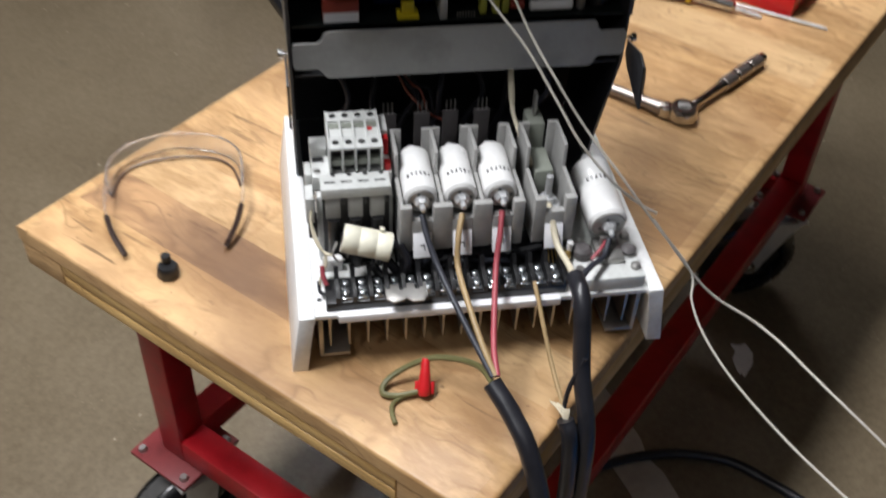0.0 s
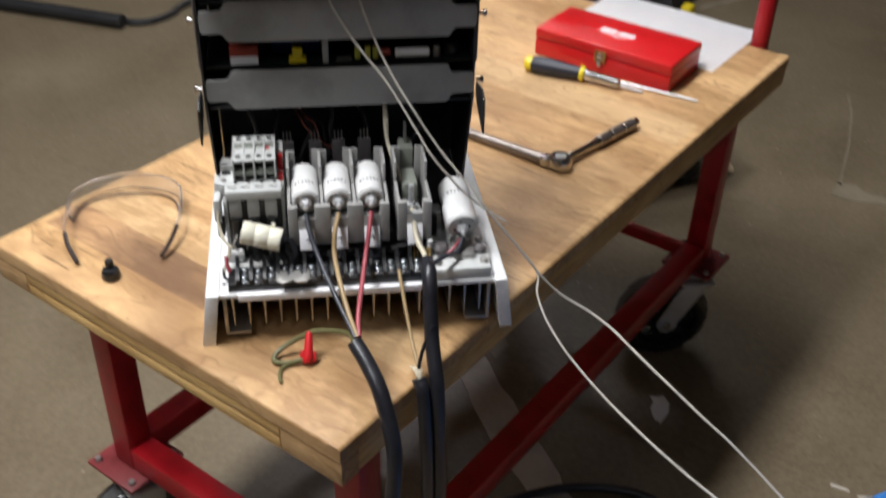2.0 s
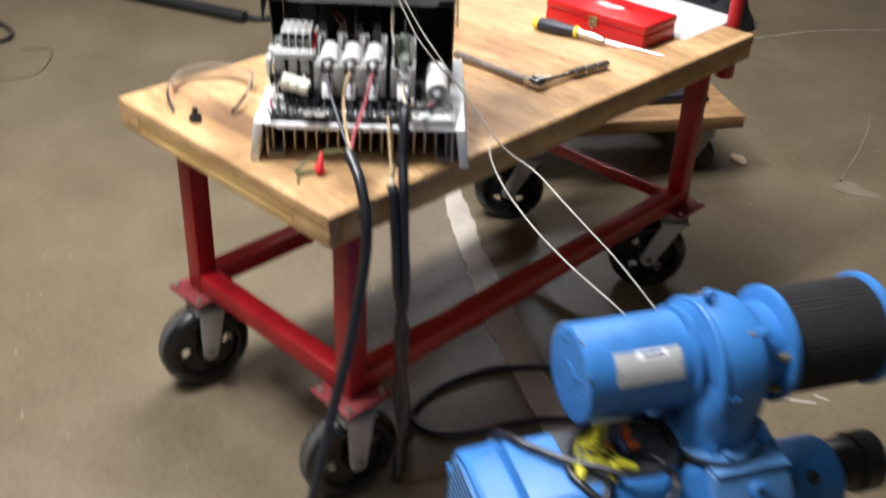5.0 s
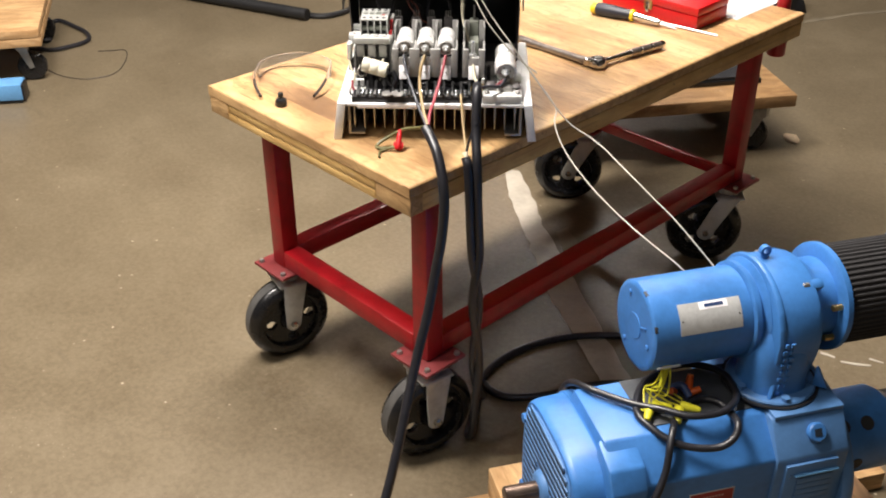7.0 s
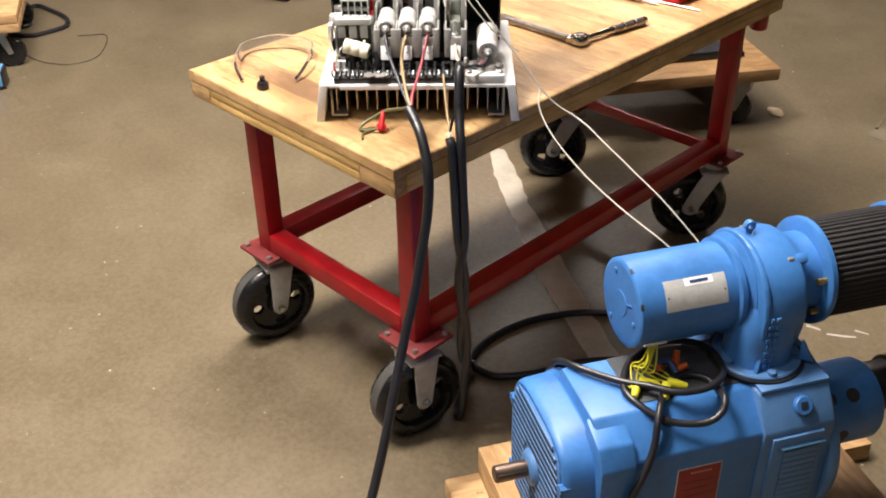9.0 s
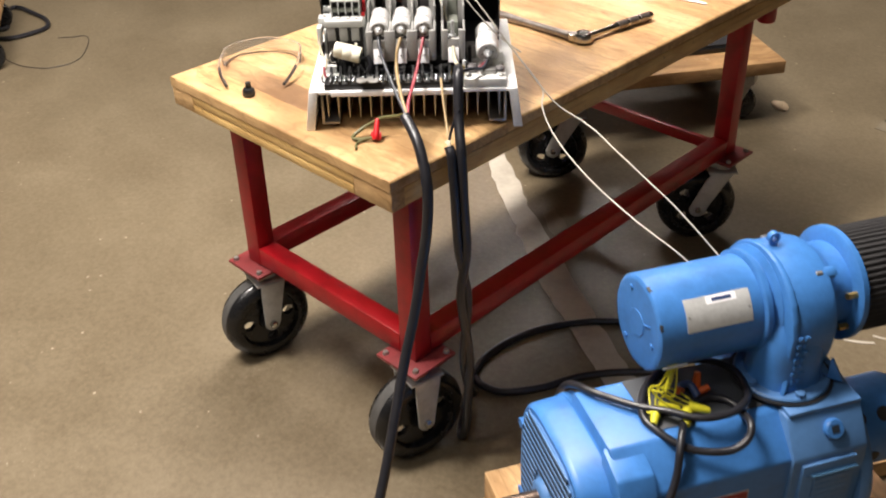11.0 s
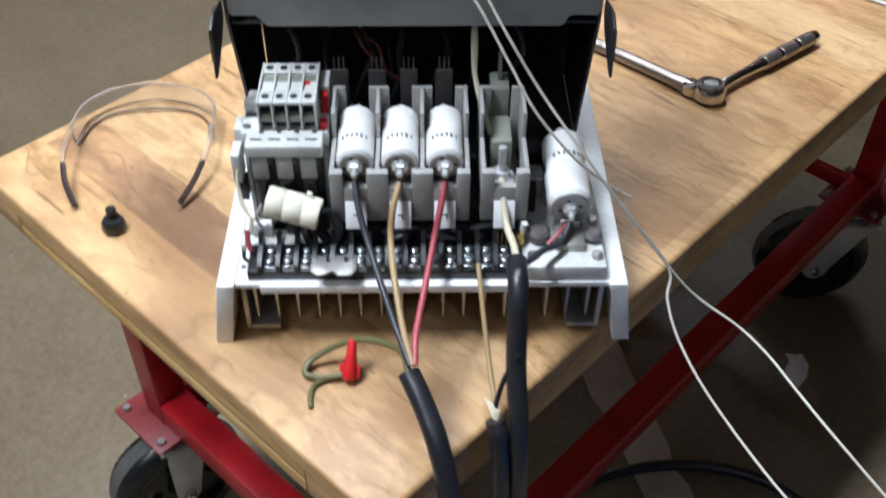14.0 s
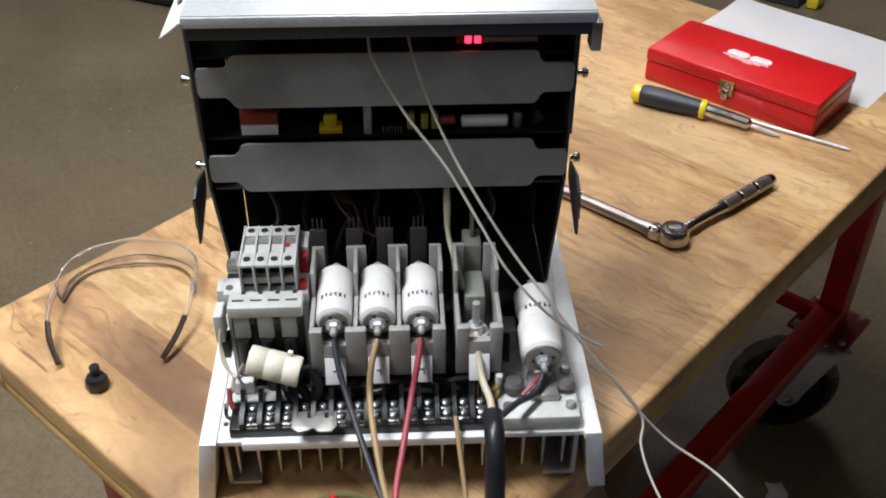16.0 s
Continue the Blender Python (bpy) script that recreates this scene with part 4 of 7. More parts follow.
part("deck_slot", block(0.0315, 0.0415, 0.1000, 0.1060, 0.1581, 0.1586, 0), FLAT_BLACK, con)
part("deck_rib", block(0.0300, 0.0440, 0.1080, 0.1170, 0.1581, 0.1660, 0.001), PALE_MOULD, con)
part("red_tab", block(0.0935, 0.0992, 0.104, 0.112, 0.1582, 0.1760, 0.0008), NUT_RED, con, "red tab")
part("red_tab", block(0.0935, 0.0992, 0.082, 0.089, 0.1582, 0.1660, 0.0008), NUT_RED, con, "red tab")
part("side_block", block(0.0925, 0.0998, 0.1150, 0.1380, 0.1582, 0.1780, 0.001), PALE_MOULD, con)
part("auxiliary_block", block(0.0462, 0.0912, 0.0900, 0.1350, 0.1582, 0.1840, 0.001), PALE_MOULD, con, "pale add-on contact block")
part("aux_label", block(0.0475, 0.0900, 0.1120, 0.1200, 0.1841, 0.1849, 0.0003), GREEN_GREY, con)
part("red_window", block(0.0800, 0.0855, 0.1075, 0.1120, 0.1842, 0.1850, 0.0003), NUT_RED, con)
for k in range(5):
    u = 0.0462 + k * 0.01125
    part("aux_rib", block(u - 0.0009, u + 0.0009, 0.0800, 0.1355, 0.1582, 0.1868, 0.0004), PALE_MOULD, con)
for k in range(4):
    u = 0.0518 + k * 0.01125
    part("aux_throat", block(u - 0.0046, u + 0.0046, 0.0885, 0.0898, 0.1584, 0.1838, 0), FLAT_BLACK, con)
    part("aux_shelf", block(u - 0.0046, u + 0.0046, 0.0815, 0.0884, 0.1665, 0.1725, 0.0004), GREEN_GREY, con)
    part("aux_shelf", block(u - 0.0046, u + 0.0046, 0.0805, 0.0980, 0.1835, 0.1862, 0.0004), PALE_MOULD, con)
    part("aux_shelf", block(u - 0.0046, u + 0.0046, 0.1215, 0.1350, 0.1841, 0.1862, 0.0004), PALE_MOULD, con)
    for v in (0.0890, 0.1285):
        sc = part("aux_screw", rod(0.0031, 0.1863, 0.1868, steps=12, at=(u, v, 0)), FLAT_BLACK, con)
        part("screw_slot", block(u - 0.0020, u + 0.0020, v - 0.0006, v + 0.0006, 0.1869, 0.1872, 0), STEEL, sc)

# wire-wound resistor in front of the contactor, loose leads and small fittings
res_m = Matrix.Translation((0.073, 0.034, 0.118)) @ Matrix.Rotation(radians(-10), 4, "Z") @ Matrix.Rotation(radians(12), 4, "Y") @ Matrix.Diagonal((0.80, 0.95, 0.95, 1))
res = part("power_resistor", lathe([(0.006, -0.027), (0.0130, -0.027), (0.0135, -0.025), (0.0135, -0.010), (0.0128, -0.009), (0.0135, -0.008), (0.0135, 0.009), (0.0128, 0.010), (0.0135, 0.011), (0.0135, 0.0245), (0.013, 0.0265), (0.006, 0.0265)], 26, "x", closed=True), CREAM, drive, "cream ceramic power resistor", m=res_m)
part("resistor_lug", block(-0.018, -0.0155, -0.002, 0.002, -0.022, -0.012, 0.0005), DULL_STEEL, res)
part("resistor_lug", block(0.014, 0.0165, -0.002, 0.002, -0.022, -0.012, 0.0005), DULL_STEEL, res)
part("resistor_lug", block(0.010, 0.015, 0.002, 0.006, 0.012, 0.0175, 0.0005), CREAM, res)
part("resistor_core", rod(0.006, -0.0285, 0.028, "x", 0.001, 14), BLACK_PLASTIC, res)
part("standoff", block(0.032, 0.058, 0.034, 0.052, 0.0662, 0.078, 0.002), PALE_MOULD, drive)
part("standoff", block(0.034, 0.052, 0.042, 0.0505, 0.0782, 0.092, 0.002), WHITE_SHEET, drive)
part("grey_pad", block(0.046, 0.098, 0.0375, 0.0565, 0.0662, 0.070, 0.001), GREY_MOULD, drive)


def wire(points, r, material, label="", per=8, sides=8, parent=None, name="wire"):
    return part(name, hose(points, r, per, sides), material, parent if parent is not None else drive, label)


for k, (a, b) in enumerate((((0.030, 0.070, 0.146), 0.0), ((0.0285, 0.068, 0.142), 0.0018))):
    wire([a, (0.0262, 0.058 + b, 0.128), (0.029 + b, 0.046, 0.112), (0.037, 0.040 - b, 0.104), (0.044, 0.036, 0.104 + b)], 0.0011, WIRE_CREAM, "twisted cream lead")
    wire([(0.037, 0.040, 0.104), (0.035 + b, 0.034, 0.094), (0.031, 0.028 + b, 0.084), (0.030, 0.026, 0.076)], 0.0011, WIRE_CREAM)
wire([(0.033, 0.034, 0.094), (0.0335, 0.028, 0.086), (0.036, 0.024, 0.080)], 0.0022, WIRE_RED)
wire([(0.029, 0.030, 0.080), (0.030, 0.022, 0.074), (0.036, 0.020, 0.074), (0.0385, 0.026, 0.080)], 0.0016, CABLE_BLACK)
wire([(0.047, 0.036, 0.120), (0.043, 0.030, 0.112), (0.047, 0.028, 0.104), (0.053, 0.030, 0.104)], 0.0010, DULL_STEEL)
wire([(0.102, 0.036, 0.110), (0.108, 0.030, 0.096), (0.100, 0.028, 0.082), (0.086, 0.034, 0.076), (0.078, 0.046, 0.082)], 0.0042, CABLE_BLACK, "black lead behind the terminal block")
wire([(0.098, 0.030, 0.086), (0.088, 0.038, 0.100), (0.102, 0.050, 0.098), (0.118, 0.044, 0.084), (0.135, 0.046, 0.080), (0.165, 0.044, 0.086), (0.200, 0.048, 0.080), (0.235, 0.046, 0.088)], 0.0045, CABLE_BLACK, "black lead behind the terminal block")
wire([(0.110, 0.050, 0.076), (0.150, 0.040, 0.078), (0.190, 0.050, 0.088), (0.225, 0.042, 0.078)], 0.0035, CABLE_BLACK)
wire([(0.120, 0.046, 0.072), (0.134, 0.040, 0.090), (0.150, 0.052, 0.078), (0.180, 0.040, 0.080), (0.205, 0.044, 0.074)], 0.003, WIRE_GREY)
for k in range(5):
    wire([(0.238 + 0.003 * k, 0.046, 0.086), (0.237 + 0.0035 * k, 0.038, 0.080), (0.236 + 0.004 * k, 0.032, 0.076 - 0.002 * (k % 2))], 0.0007, BRASS, "frayed copper strand" if k == 0 else "", 5, 6)
part("heat_sleeve", rod(0.005, 0.066, 0.092, edge=0.001, steps=14, at=(0.2535, 0.030, 0)), BRASS, drive, "brown sleeve")
part("white_tube", hose([(0.2585, 0.036, 0.070), (0.2565, 0.034, 0.086), (0.2575, 0.034, 0.100)], 0.003, 5), WHITE_SHEET, drive)

# leads from the fuses down to the cables
wire([(0.122, 0.043, 0.138), (0.1245, 0.028, 0.126), (0.132, 0.006, 0.108), (0.148, -0.040, 0.086), (0.160, -0.072, 0.072), (0.1655, -0.086, 0.066)], 0.0027, WIRE_GREY, "slate grey lead", 10, 10)
wire([(0.1575, 0.042, 0.137), (0.152, 0.026, 0.124), (0.150, 0.012, 0.104), (0.153, -0.020, 0.094), (0.160, -0.060, 0.079), (0.1675, -0.086, 0.067)], 0.0027, WIRE_TAN, "tan lead", 10, 10)
wire([(0.193, 0.042, 0.137), (0.189, 0.026, 0.122), (0.184, 0.010, 0.104), (0.177, -0.024, 0.088), (0.170, -0.062, 0.076), (0.169, -0.086, 0.067)], 0.0027, WIRE_RED, "pinkish red lead", 10, 10)
wire([(0.239, 0.056, 0.128), (0.2395, 0.044, 0.124), (0.242, 0.024, 0.108), (0.247, 0.002, 0.104), (0.247, -0.020, 0.108)], 0.0031, WIRE_CREAM, "cream lead", 10, 10)
wire([(0.295, 0.036, 0.098), (0.286, 0.020, 0.092), (0.270, 0.004, 0.098), (0.254, -0.016, 0.104)], 0.0028, WIRE_GREY, "black lead to the side fuse", 10, 10)
wire([(0.276, 0.022, 0.088), (0.285, 0.028, 0.094), (0.292, 0.036, 0.096)], 0.0017, WIRE_RED, "red lead", 6)
wire([(0.2195, 0.006, 0.082), (0.221, -0.010, 0.072), (0.226, -0.050, 0.040), (0.231, -0.085, 0.020), (0.236, -0.104, 0.008)], 0.0021, WIRE_TAN, "tan lead from the terminal block", 10, 10)
# braided lead rising into the rack
for k in (0, 1):
    wire([(0.219, 0.165, 0.215), (0.218 + 0.002 * k, 0.150, 0.190), (0.2195, 0.135 + 0.002 * k, 0.172), (0.224 + 0.001 * k, 0.118, 0.158), (0.231, 0.100 - 0.006 * k, 0.143)], 0.0022, WIRE_CREAM, "cream twisted lead")
COPPER = surface("copper_wire", (0.22, 0.055, 0.035), 0.4)
for k, u in enumerate((0.112, 0.116, 0.121, 0.127)):
    wire([(u, 0.190, 0.196 - 0.003 * k), (u + 0.008, 0.176 - 0.003 * k, 0.188), (u + 0.013 + 0.002 * k, 0.172, 0.178), (u + 0.024, 0.165, 0.166 - 0.004 * k), (u + 0.030 + 0.004 * k, 0.160, 0.152)], 0.0012, COPPER if k % 2 == 0 else CABLE_BLACK)
for k in range(7):
    u = 0.05 + 0.032 * k
    wire([(u, 0.200 + 0.01 * (k % 3), 0.200), (u + 0.012, 0.180, 0.196 - 0.006 * (k % 2)), (u + 0.020 - 0.01 * (k % 2), 0.176, 0.170), (u + 0.010, 0.186, 0.140), (u, 0.200, 0.100)], 0.0028, CABLE_BLACK if k % 3 else WIRE_GREY)

# black card rack
rack = part("card_rack", block(0.020, 0.320, 0.292, 0.298, 0.067, 0.384, 0.001), BLACK_SHEET, drive, "black sheet-metal card rack")
for u in (0.0185, 0.3195):
    part("rack_side", prism([(0.150, 0.215), (0.150, 0.384), (0.291, 0.384), (0.291, 0.068), (0.196, 0.068), (0.188, 0.10)], u - 0.0012, u + 0.0012, m=Matrix(((0, 0, 1, 0), (1, 0, 0, 0), (0, 1, 0, 0), (0, 0, 0, 1)))), BLACK_SHEET, rack)
for u in (0.0150, 0.3235):
    part("rack_ear", prism([(0.150, 0.236), (0.116, 0.244), (0.102, 0.238), (0.096, 0.198), (0.104, 0.199), (0.140, 0.214), (0.150, 0.222)], u - 0.0011, u + 0.0011, 0.0003, m=Matrix(((0, 0, 1, 0), (1, 0, 0, 0), (0, 1, 0, 0), (0, 0, 0, 1)))), BLACK_SHEET, rack, "pointed black ear with a worn edge")
    part("ear_edge", prism([(0.1015, 0.238), (0.0998, 0.238), (0.0955, 0.214), (0.0970, 0.214)], u - 0.0012, u + 0.0012, m=Matrix(((0, 0, 1, 0), (1, 0, 0, 0), (0, 1, 0, 0), (0, 0, 0, 1)))), STEEL, rack)
part("edge_strip", block(0.0155, 0.0170, 0.150, 0.166, 0.262, 0.384, 0.0004), DULL_STEEL, rack, "bare metal edge with screws")
part("edge_strip", block(0.3210, 0.3225, 0.150, 0.166, 0.262, 0.384, 0.0004), BLACK_SHEET, rack)


def cross_bar(z0, z1, t0, t1):
    e = 0.004
    o = [(0.021, t0 + e), (0.023, t0), (0.042, t0), (0.0455, t0 - 0.003), (0.049, z0 + 0.002), (0.052, z0), (0.288, z0), (0.2915, z0 + 0.003), (0.293, t0 - 0.003), (0.2965, t0), (0.317, t0), (0.3195, t0 + e),
         (0.3195, t1 - e), (0.317, t1), (0.2955, t1), (0.292, t1 + 0.003), (0.290, z1 - 0.002), (0.287, z1), (0.053, z1), (0.049, z1 - 0.002), (0.0465, t1 + 0.003), (0.043, t1), (0.023, t1), (0.021, t1 - e)]
    b = prism(o, -0.1485, -0.1465)
    b.transform(Matrix.Rotation(radians(90), 4, "X"))
    bar = part("cross_bar", b, GREY_SHEET, rack, "dull grey retaining bar with stepped ends")
    for u, s in ((0.0165, -1), (0.3235, 1)):
        part("thumb_screw", lathe([(0, 0), (0.0020, 0), (0.0020, 0.0040), (0.0042, 0.0040), (0.0042, 0.0072), (0.0034, 0.0080), (0, 0.0080)], 14, "x", m=Matrix.Translation((u, 0.154, (t0 + t1) / 2)) @ Matrix.Rotation(0 if s > 0 else math.pi, 4, "Z")), STEEL, rack)


cross_bar(0.214, 0.2605, 0.224, 0.2495)
cross_bar(0.294, 0.3405, 0.304, 0.3295)
for z in (0.2600, 0.3330):
    part("circuit_board", block(0.022, 0.317, 0.156, 0.288, z, z + 0.0018, 0), PCB_GREEN, rack, "dark circuit board")
part("rack_shelf", block(0.022, 0.317, 0.1535, 0.289, 0.2120, 0.2140, 0.0004), BLACK_SHEET, rack)
part("red_relay", block(0.049, 0.080, 0.158, 0.180, 0.2630, 0.284, 0.001), FUSE_BLOCK_RED, rack)
part("relay_label", block(0.0495, 0.0795, 0.1572, 0.1579, 0.2630, 0.272, 0), PAPER, rack)
part("small_transformer", block(0.113, 0.132, 0.158, 0.172, 0.2620, 0.267, 0.0008), YELLOW_GRIP, rack)
part("small_transformer", block(0.117, 0.128, 0.160, 0.170, 0.2672, 0.279, 0.0008), YELLOW_GRIP, rack)
part("blue_module", block(0.095, 0.148, 0.184, 0.200, 0.2630, 0.290, 0.001), BLUE_BIN, rack)
part("board_divider", block(0.1500, 0.1565, 0.156, 0.200, 0.2620, 0.293, 0.0006), GREY_MOULD, rack)
for u in (0.189, 0.2005, 0.209):
    part("yellow_capacitor", block(u - 0.0032, u + 0.0032, 0.160, 0.170, 0.2630, 0.278, 0.0016), surface("olive_yellow", (0.42, 0.42, 0.06), 0.45) if u == 0.189 else bpy.data.materials["olive_yellow"], rack)
for k in range(7):
    part("pin", block(0.1655 + k * 0.0025, 0.1663 + k * 0.0025, 0.158, 0.159, 0.2620, 0.268, 0), DULL_STEEL, rack)
part("red_resistor", rod(0.0045, 0.213, 0.226, "x", 0.001, 14, (0, 0.164, 0.270)), FUSE_BLOCK_RED, rack)
part("film_capacitor", rod(0.0055, 0.231, 0.270, "x", 0.0015, 18, (0, 0.164, 0.2685)), CERAMIC, rack, "white cylindrical capacitor")
part("trimmer", rod(0.0045, 0.2620, 0.276, edge=0.001, steps=16, at=(0.2785, 0.166, 0)), ALU, rack)
part("trimmer", rod(0.009, 0.2620, 0.276, edge=0.003, steps=18, at=(0.296, 0.172, 0)), BLACK_PLASTIC, rack)
part("red_board", block(0.226, 0.290, 0.158, 0.178, 0.3415, 0.3430, 0), PCB_RED, rack, "small red circuit board with lit diodes")
part("pin_header", block(0.2475, 0.2900, 0.1575, 0.1590, 0.3432, 0.3465, 0), PALE_MOULD, rack)
part("chip", block(0.252, 0.277, 0.163, 0.172, 0.3432, 0.3500, 0.0006), BLACK_PLASTIC, rack)
for k in range(8):
    part("diode", block(0.2275 + k * 0.0068, 0.2305 + k * 0.0068, 0.1755, 0.1775, 0.3432, 0.3452, 0), PALE_MOULD if k not in (1, 2) else LED_RED, rack)
part("red_lamp", rod(0.0026, 0.3432, 0.3475, steps=12, at=(0.2350, 0.1580, 0)), LED_RED, rack, "lit red diode")
part("red_lamp", rod(0.0026, 0.3432, 0.3475, steps=12, at=(0.2425, 0.1580, 0)), LED_RED, rack, "lit red diode")
for u, w_ in ((0.07, 0.03), (0.16, 0.012), (0.105, 0.014)):
    part("chip", block(u, u + w_, 0.166, 0.176, 0.3350, 0.3440, 0.0006), BLACK_PLASTIC, rack)

# lid of the rack
lid = part("rack_lid", block(0.024, 0.326, 0.112, 0.300, 0.3868, 0.3895, 0.0008), LID_SHEET, drive, "bright sheet-metal lid")
part("lid_lip", block(0.024, 0.326, 0.110, 0.1125, 0.3800, 0.3885, 0.001), LID_SHEET, lid)
part("lid_return", block(0.026, 0.324, 0.1140, 0.1165, 0.3690, 0.3866, 0.0005), BLACK_SHEET, lid)
part("corner_bracket", block(0.3230, 0.3310, 0.112, 0.128, 0.3560, 0.3790, 0.001), DULL_STEEL, lid)
part("cover_plate", block(0.204, 0.314, 0.172, 0.290, 0.3897, 0.3925, 0.0015), LID_SHEET, lid, "raised silver cover plate")
part("display_slot", block(0.2015, 0.2790, 0.150, 0.163, 0.3897, 0.3925, 0.001), BLACK_PLASTIC, lid, "black slot")
part("round_pad", rod(0.012, 0.3926, 0.3934, edge=0.0004, at=(0.236, 0.196, 0)), DULL_STEEL, lid)
part("keypad_box", block(0.150, 0.202, 0.178, 0.290, 0.3897, 0.4080, 0.002), BLACK_PLASTIC, lid, "black box on the lid")
flap = block(-0.0190, 0.0, -0.004, 0.100, -0.0010, 0.0010, 0.0004, m=Matrix.Translation((0.0235, 0.112, 0.3850)) @ Matrix.Rotation(radians(-38), 4, "Y"))
part("side_flap", flap, WHITE_SHEET, lid, "bent white flap at the lid's corner")


# ---- cables ----
def cable(name, points, r, material, label, category="cable", per=12, sides=12):
    return solo(name, hose(points, r, per, sides), material, label, category)


D = lambda u, v, z: tuple(DRIVE @ Vector((u, v, z)))
cable("power_cable", [(-0.046, 0.079, 0.679), (-0.020, 0.070, 0.667), (0.006, 0.059, 0.648), (0.032, 0.046, 0.600), (0.037, 0.037, 0.533), (0.036, 0.022, 0.463), (0.042, -0.001, 0.397), (0.050, -0.035, 0.325), (0.067, -0.074, 0.260), (0.089, -0.123, 0.179), (0.112, -0.180, 0.095), (0.15, -0.26, 0.012), (0.24, -0.40, FZ + 0.010), (0.36, -0.62, FZ + 0.010)], 0.0086, CABLE_BLACK, "thick black power cable hanging over the bench edge to the floor")
cable("motor_cable", [D(0.247, -0.018, 0.109), (-0.017, 0.167, 0.722), (0.004, 0.145, 0.666), (0.027, 0.126, 0.619), (0.032, 0.124, 0.548), (0.031, 0.130, 0.444), (0.024, 0.123, 0.350), (0.026, 0.140, 0.215), (0.030, 0.130, 0.123), (0.012, 0.140, 0.030), (-0.02, 0.161, FZ + 0.008), (-0.069, 0.229, FZ + 0.008), (-0.118, 0.303, FZ + 0.008), (-0.137, 0.377, FZ + 0.008), (-0.125, 0.476, FZ + 0.008), (-0.082, 0.564, FZ + 0.008), (-0.016, 0.638, FZ + 0.008), (0.062, 0.682, FZ + 0.008), (0.131, 0.688, FZ + 0.008), (0.224, 0.679, FZ + 0.008), (0.30, 0.650, FZ + 0.008), (0.42, 0.59, FZ + 0.009)], 0.0080, CABLE_BLACK, "black motor cable hanging from the drive and lying on the floor")
sleeve = cable("sleeve_cable", [(0.008, 0.118, 0.632), (0.018, 0.114, 0.614), (0.024, 0.113, 0.548), (0.023, 0.121, 0.445), (0.026, 0.137, 0.342), (0.019, 0.132, 0.215), (0.004, 0.160, 0.117), (-0.035, 0.215, 0.045), (-0.085, 0.262, FZ + 0.016), (-0.108, 0.284, FZ + 0.008), (-0.105, 0.296, FZ + 0.008), (-0.081, 0.290, FZ + 0.008), (-0.035, 0.304, FZ + 0.008), (0.012, 0.366, FZ + 0.008), (0.040, 0.430, FZ + 0.008), (0.080, 0.490, FZ + 0.008), (0.151, 0.559, FZ + 0.008), (0.226, 0.600, FZ + 0.008), (0.33, 0.63, FZ + 0.008)], 0.0078, CABLE_BLACK, "black sleeved cable hanging from the bench to the floor")
for k in range(5):
    a = 0.0022 * (k - 2)
    part("frayed_strand", hose([(0.010, 0.118, 0.628), (0.004 + a, 0.122, 0.634 + 0.002 * k), (-0.006 + a * 2, 0.128 - a, 0.626 + 0.004 * (k % 3))], 0.0008, 5, 6), WIRE_CREAM, sleeve, "frayed cream strand" if k == 0 else "")
cable("loose_wire", [(0.002, 0.124, 0.632), (0.000, 0.134, 0.655), (0.004, 0.146, 0.684)], 0.0022, CABLE_BLACK, "short black wire beside the hanging cable", "wire", 8, 8)

# earth lead with its red wire nut, lying on the bench
cable("earth_lead", [(-0.046, 0.079, 0.679), (-0.064, 0.092, 0.672), (-0.081, 0.099, 0.662), (-0.100, 0.098, 0.655), (-0.118, 0.092, 0.648), (-0.135, 0.080, 0.635), (-0.145, 0.064, 0.624), (-0.141, 0.053, 0.6205), (-0.129, 0.058, 0.6205), (-0.118, 0.070, 0.622), (-0.114, 0.076, 0.624)], 0.0028, WIRE_GREEN, "green and yellow earth lead curled on the bench", "wire", 12, 8)
cable("spare_lead", [(-0.112, 0.034, 0.6185), (-0.120, 0.040, 0.6185), (-0.127, 0.050, 0.6185), (-0.124, 0.062, 0.6195), (-0.116, 0.072, 0.622)], 0.0022, WIRE_GREEN, "short dark green lead on the bench", "wire", 10, 8)
nut_m = Matrix.Translation((-0.113, 0.0775, 0.6265)) @ Vector((-0.28, 0.42, 0.72)).to_track_quat("Z", "Y").to_matrix().to_4x4() @ Matrix.Scale(0.82, 4)
nut = thing("wire_nut", "red plastic wire nut on the earth lead", "wire nut", nut_m)
part("shell", lathe([(0, 0.032), (0.0032, 0.032), (0.0042, 0.030), (0.0062, 0.010), (0.0075, 0.0), (0.0075, -0.008), (0.006, -0.010), (0, -0.010)], 14), NUT_RED, nut)
for s in (-1, 1):
    part("wing", block(s * 0.0065, s * 0.0105, -0.0012, 0.0012, -0.008, 0.006, 0.0008), NUT_RED, nut)

# thin white cords from the rack to the motor
SPLIT = (0.024, 0.318, 0.668)
cable("signal_cable", [D(0.188, 0.170, 0.370), D(0.188, 0.150, 0.351), D(0.201, 0.130, 0.312), D(0.220, 0.110, 0.272), D(0.242, 0.090, 0.237), D(0.268, 0.075, 0.198), D(0.300, 0.052, 0.160), D(0.336, 0.040, 0.112), SPLIT, (0.036, 0.306, 0.645), (0.058, 0.295, 0.623), (0.091, 0.285, 0.602), (0.129, 0.277, 0.584), (0.172, 0.268, 0.569), (0.216, 0.260, 0.557), (0.261, 0.252, 0.547), (0.304, 0.247, 0.538), (0.344, 0.246, 0.527), (0.38, 0.254, 0.505)], 0.0012, WIRE_WHITE, "thin white cord sagging from the drive to the motor", "cord", 8, 8)
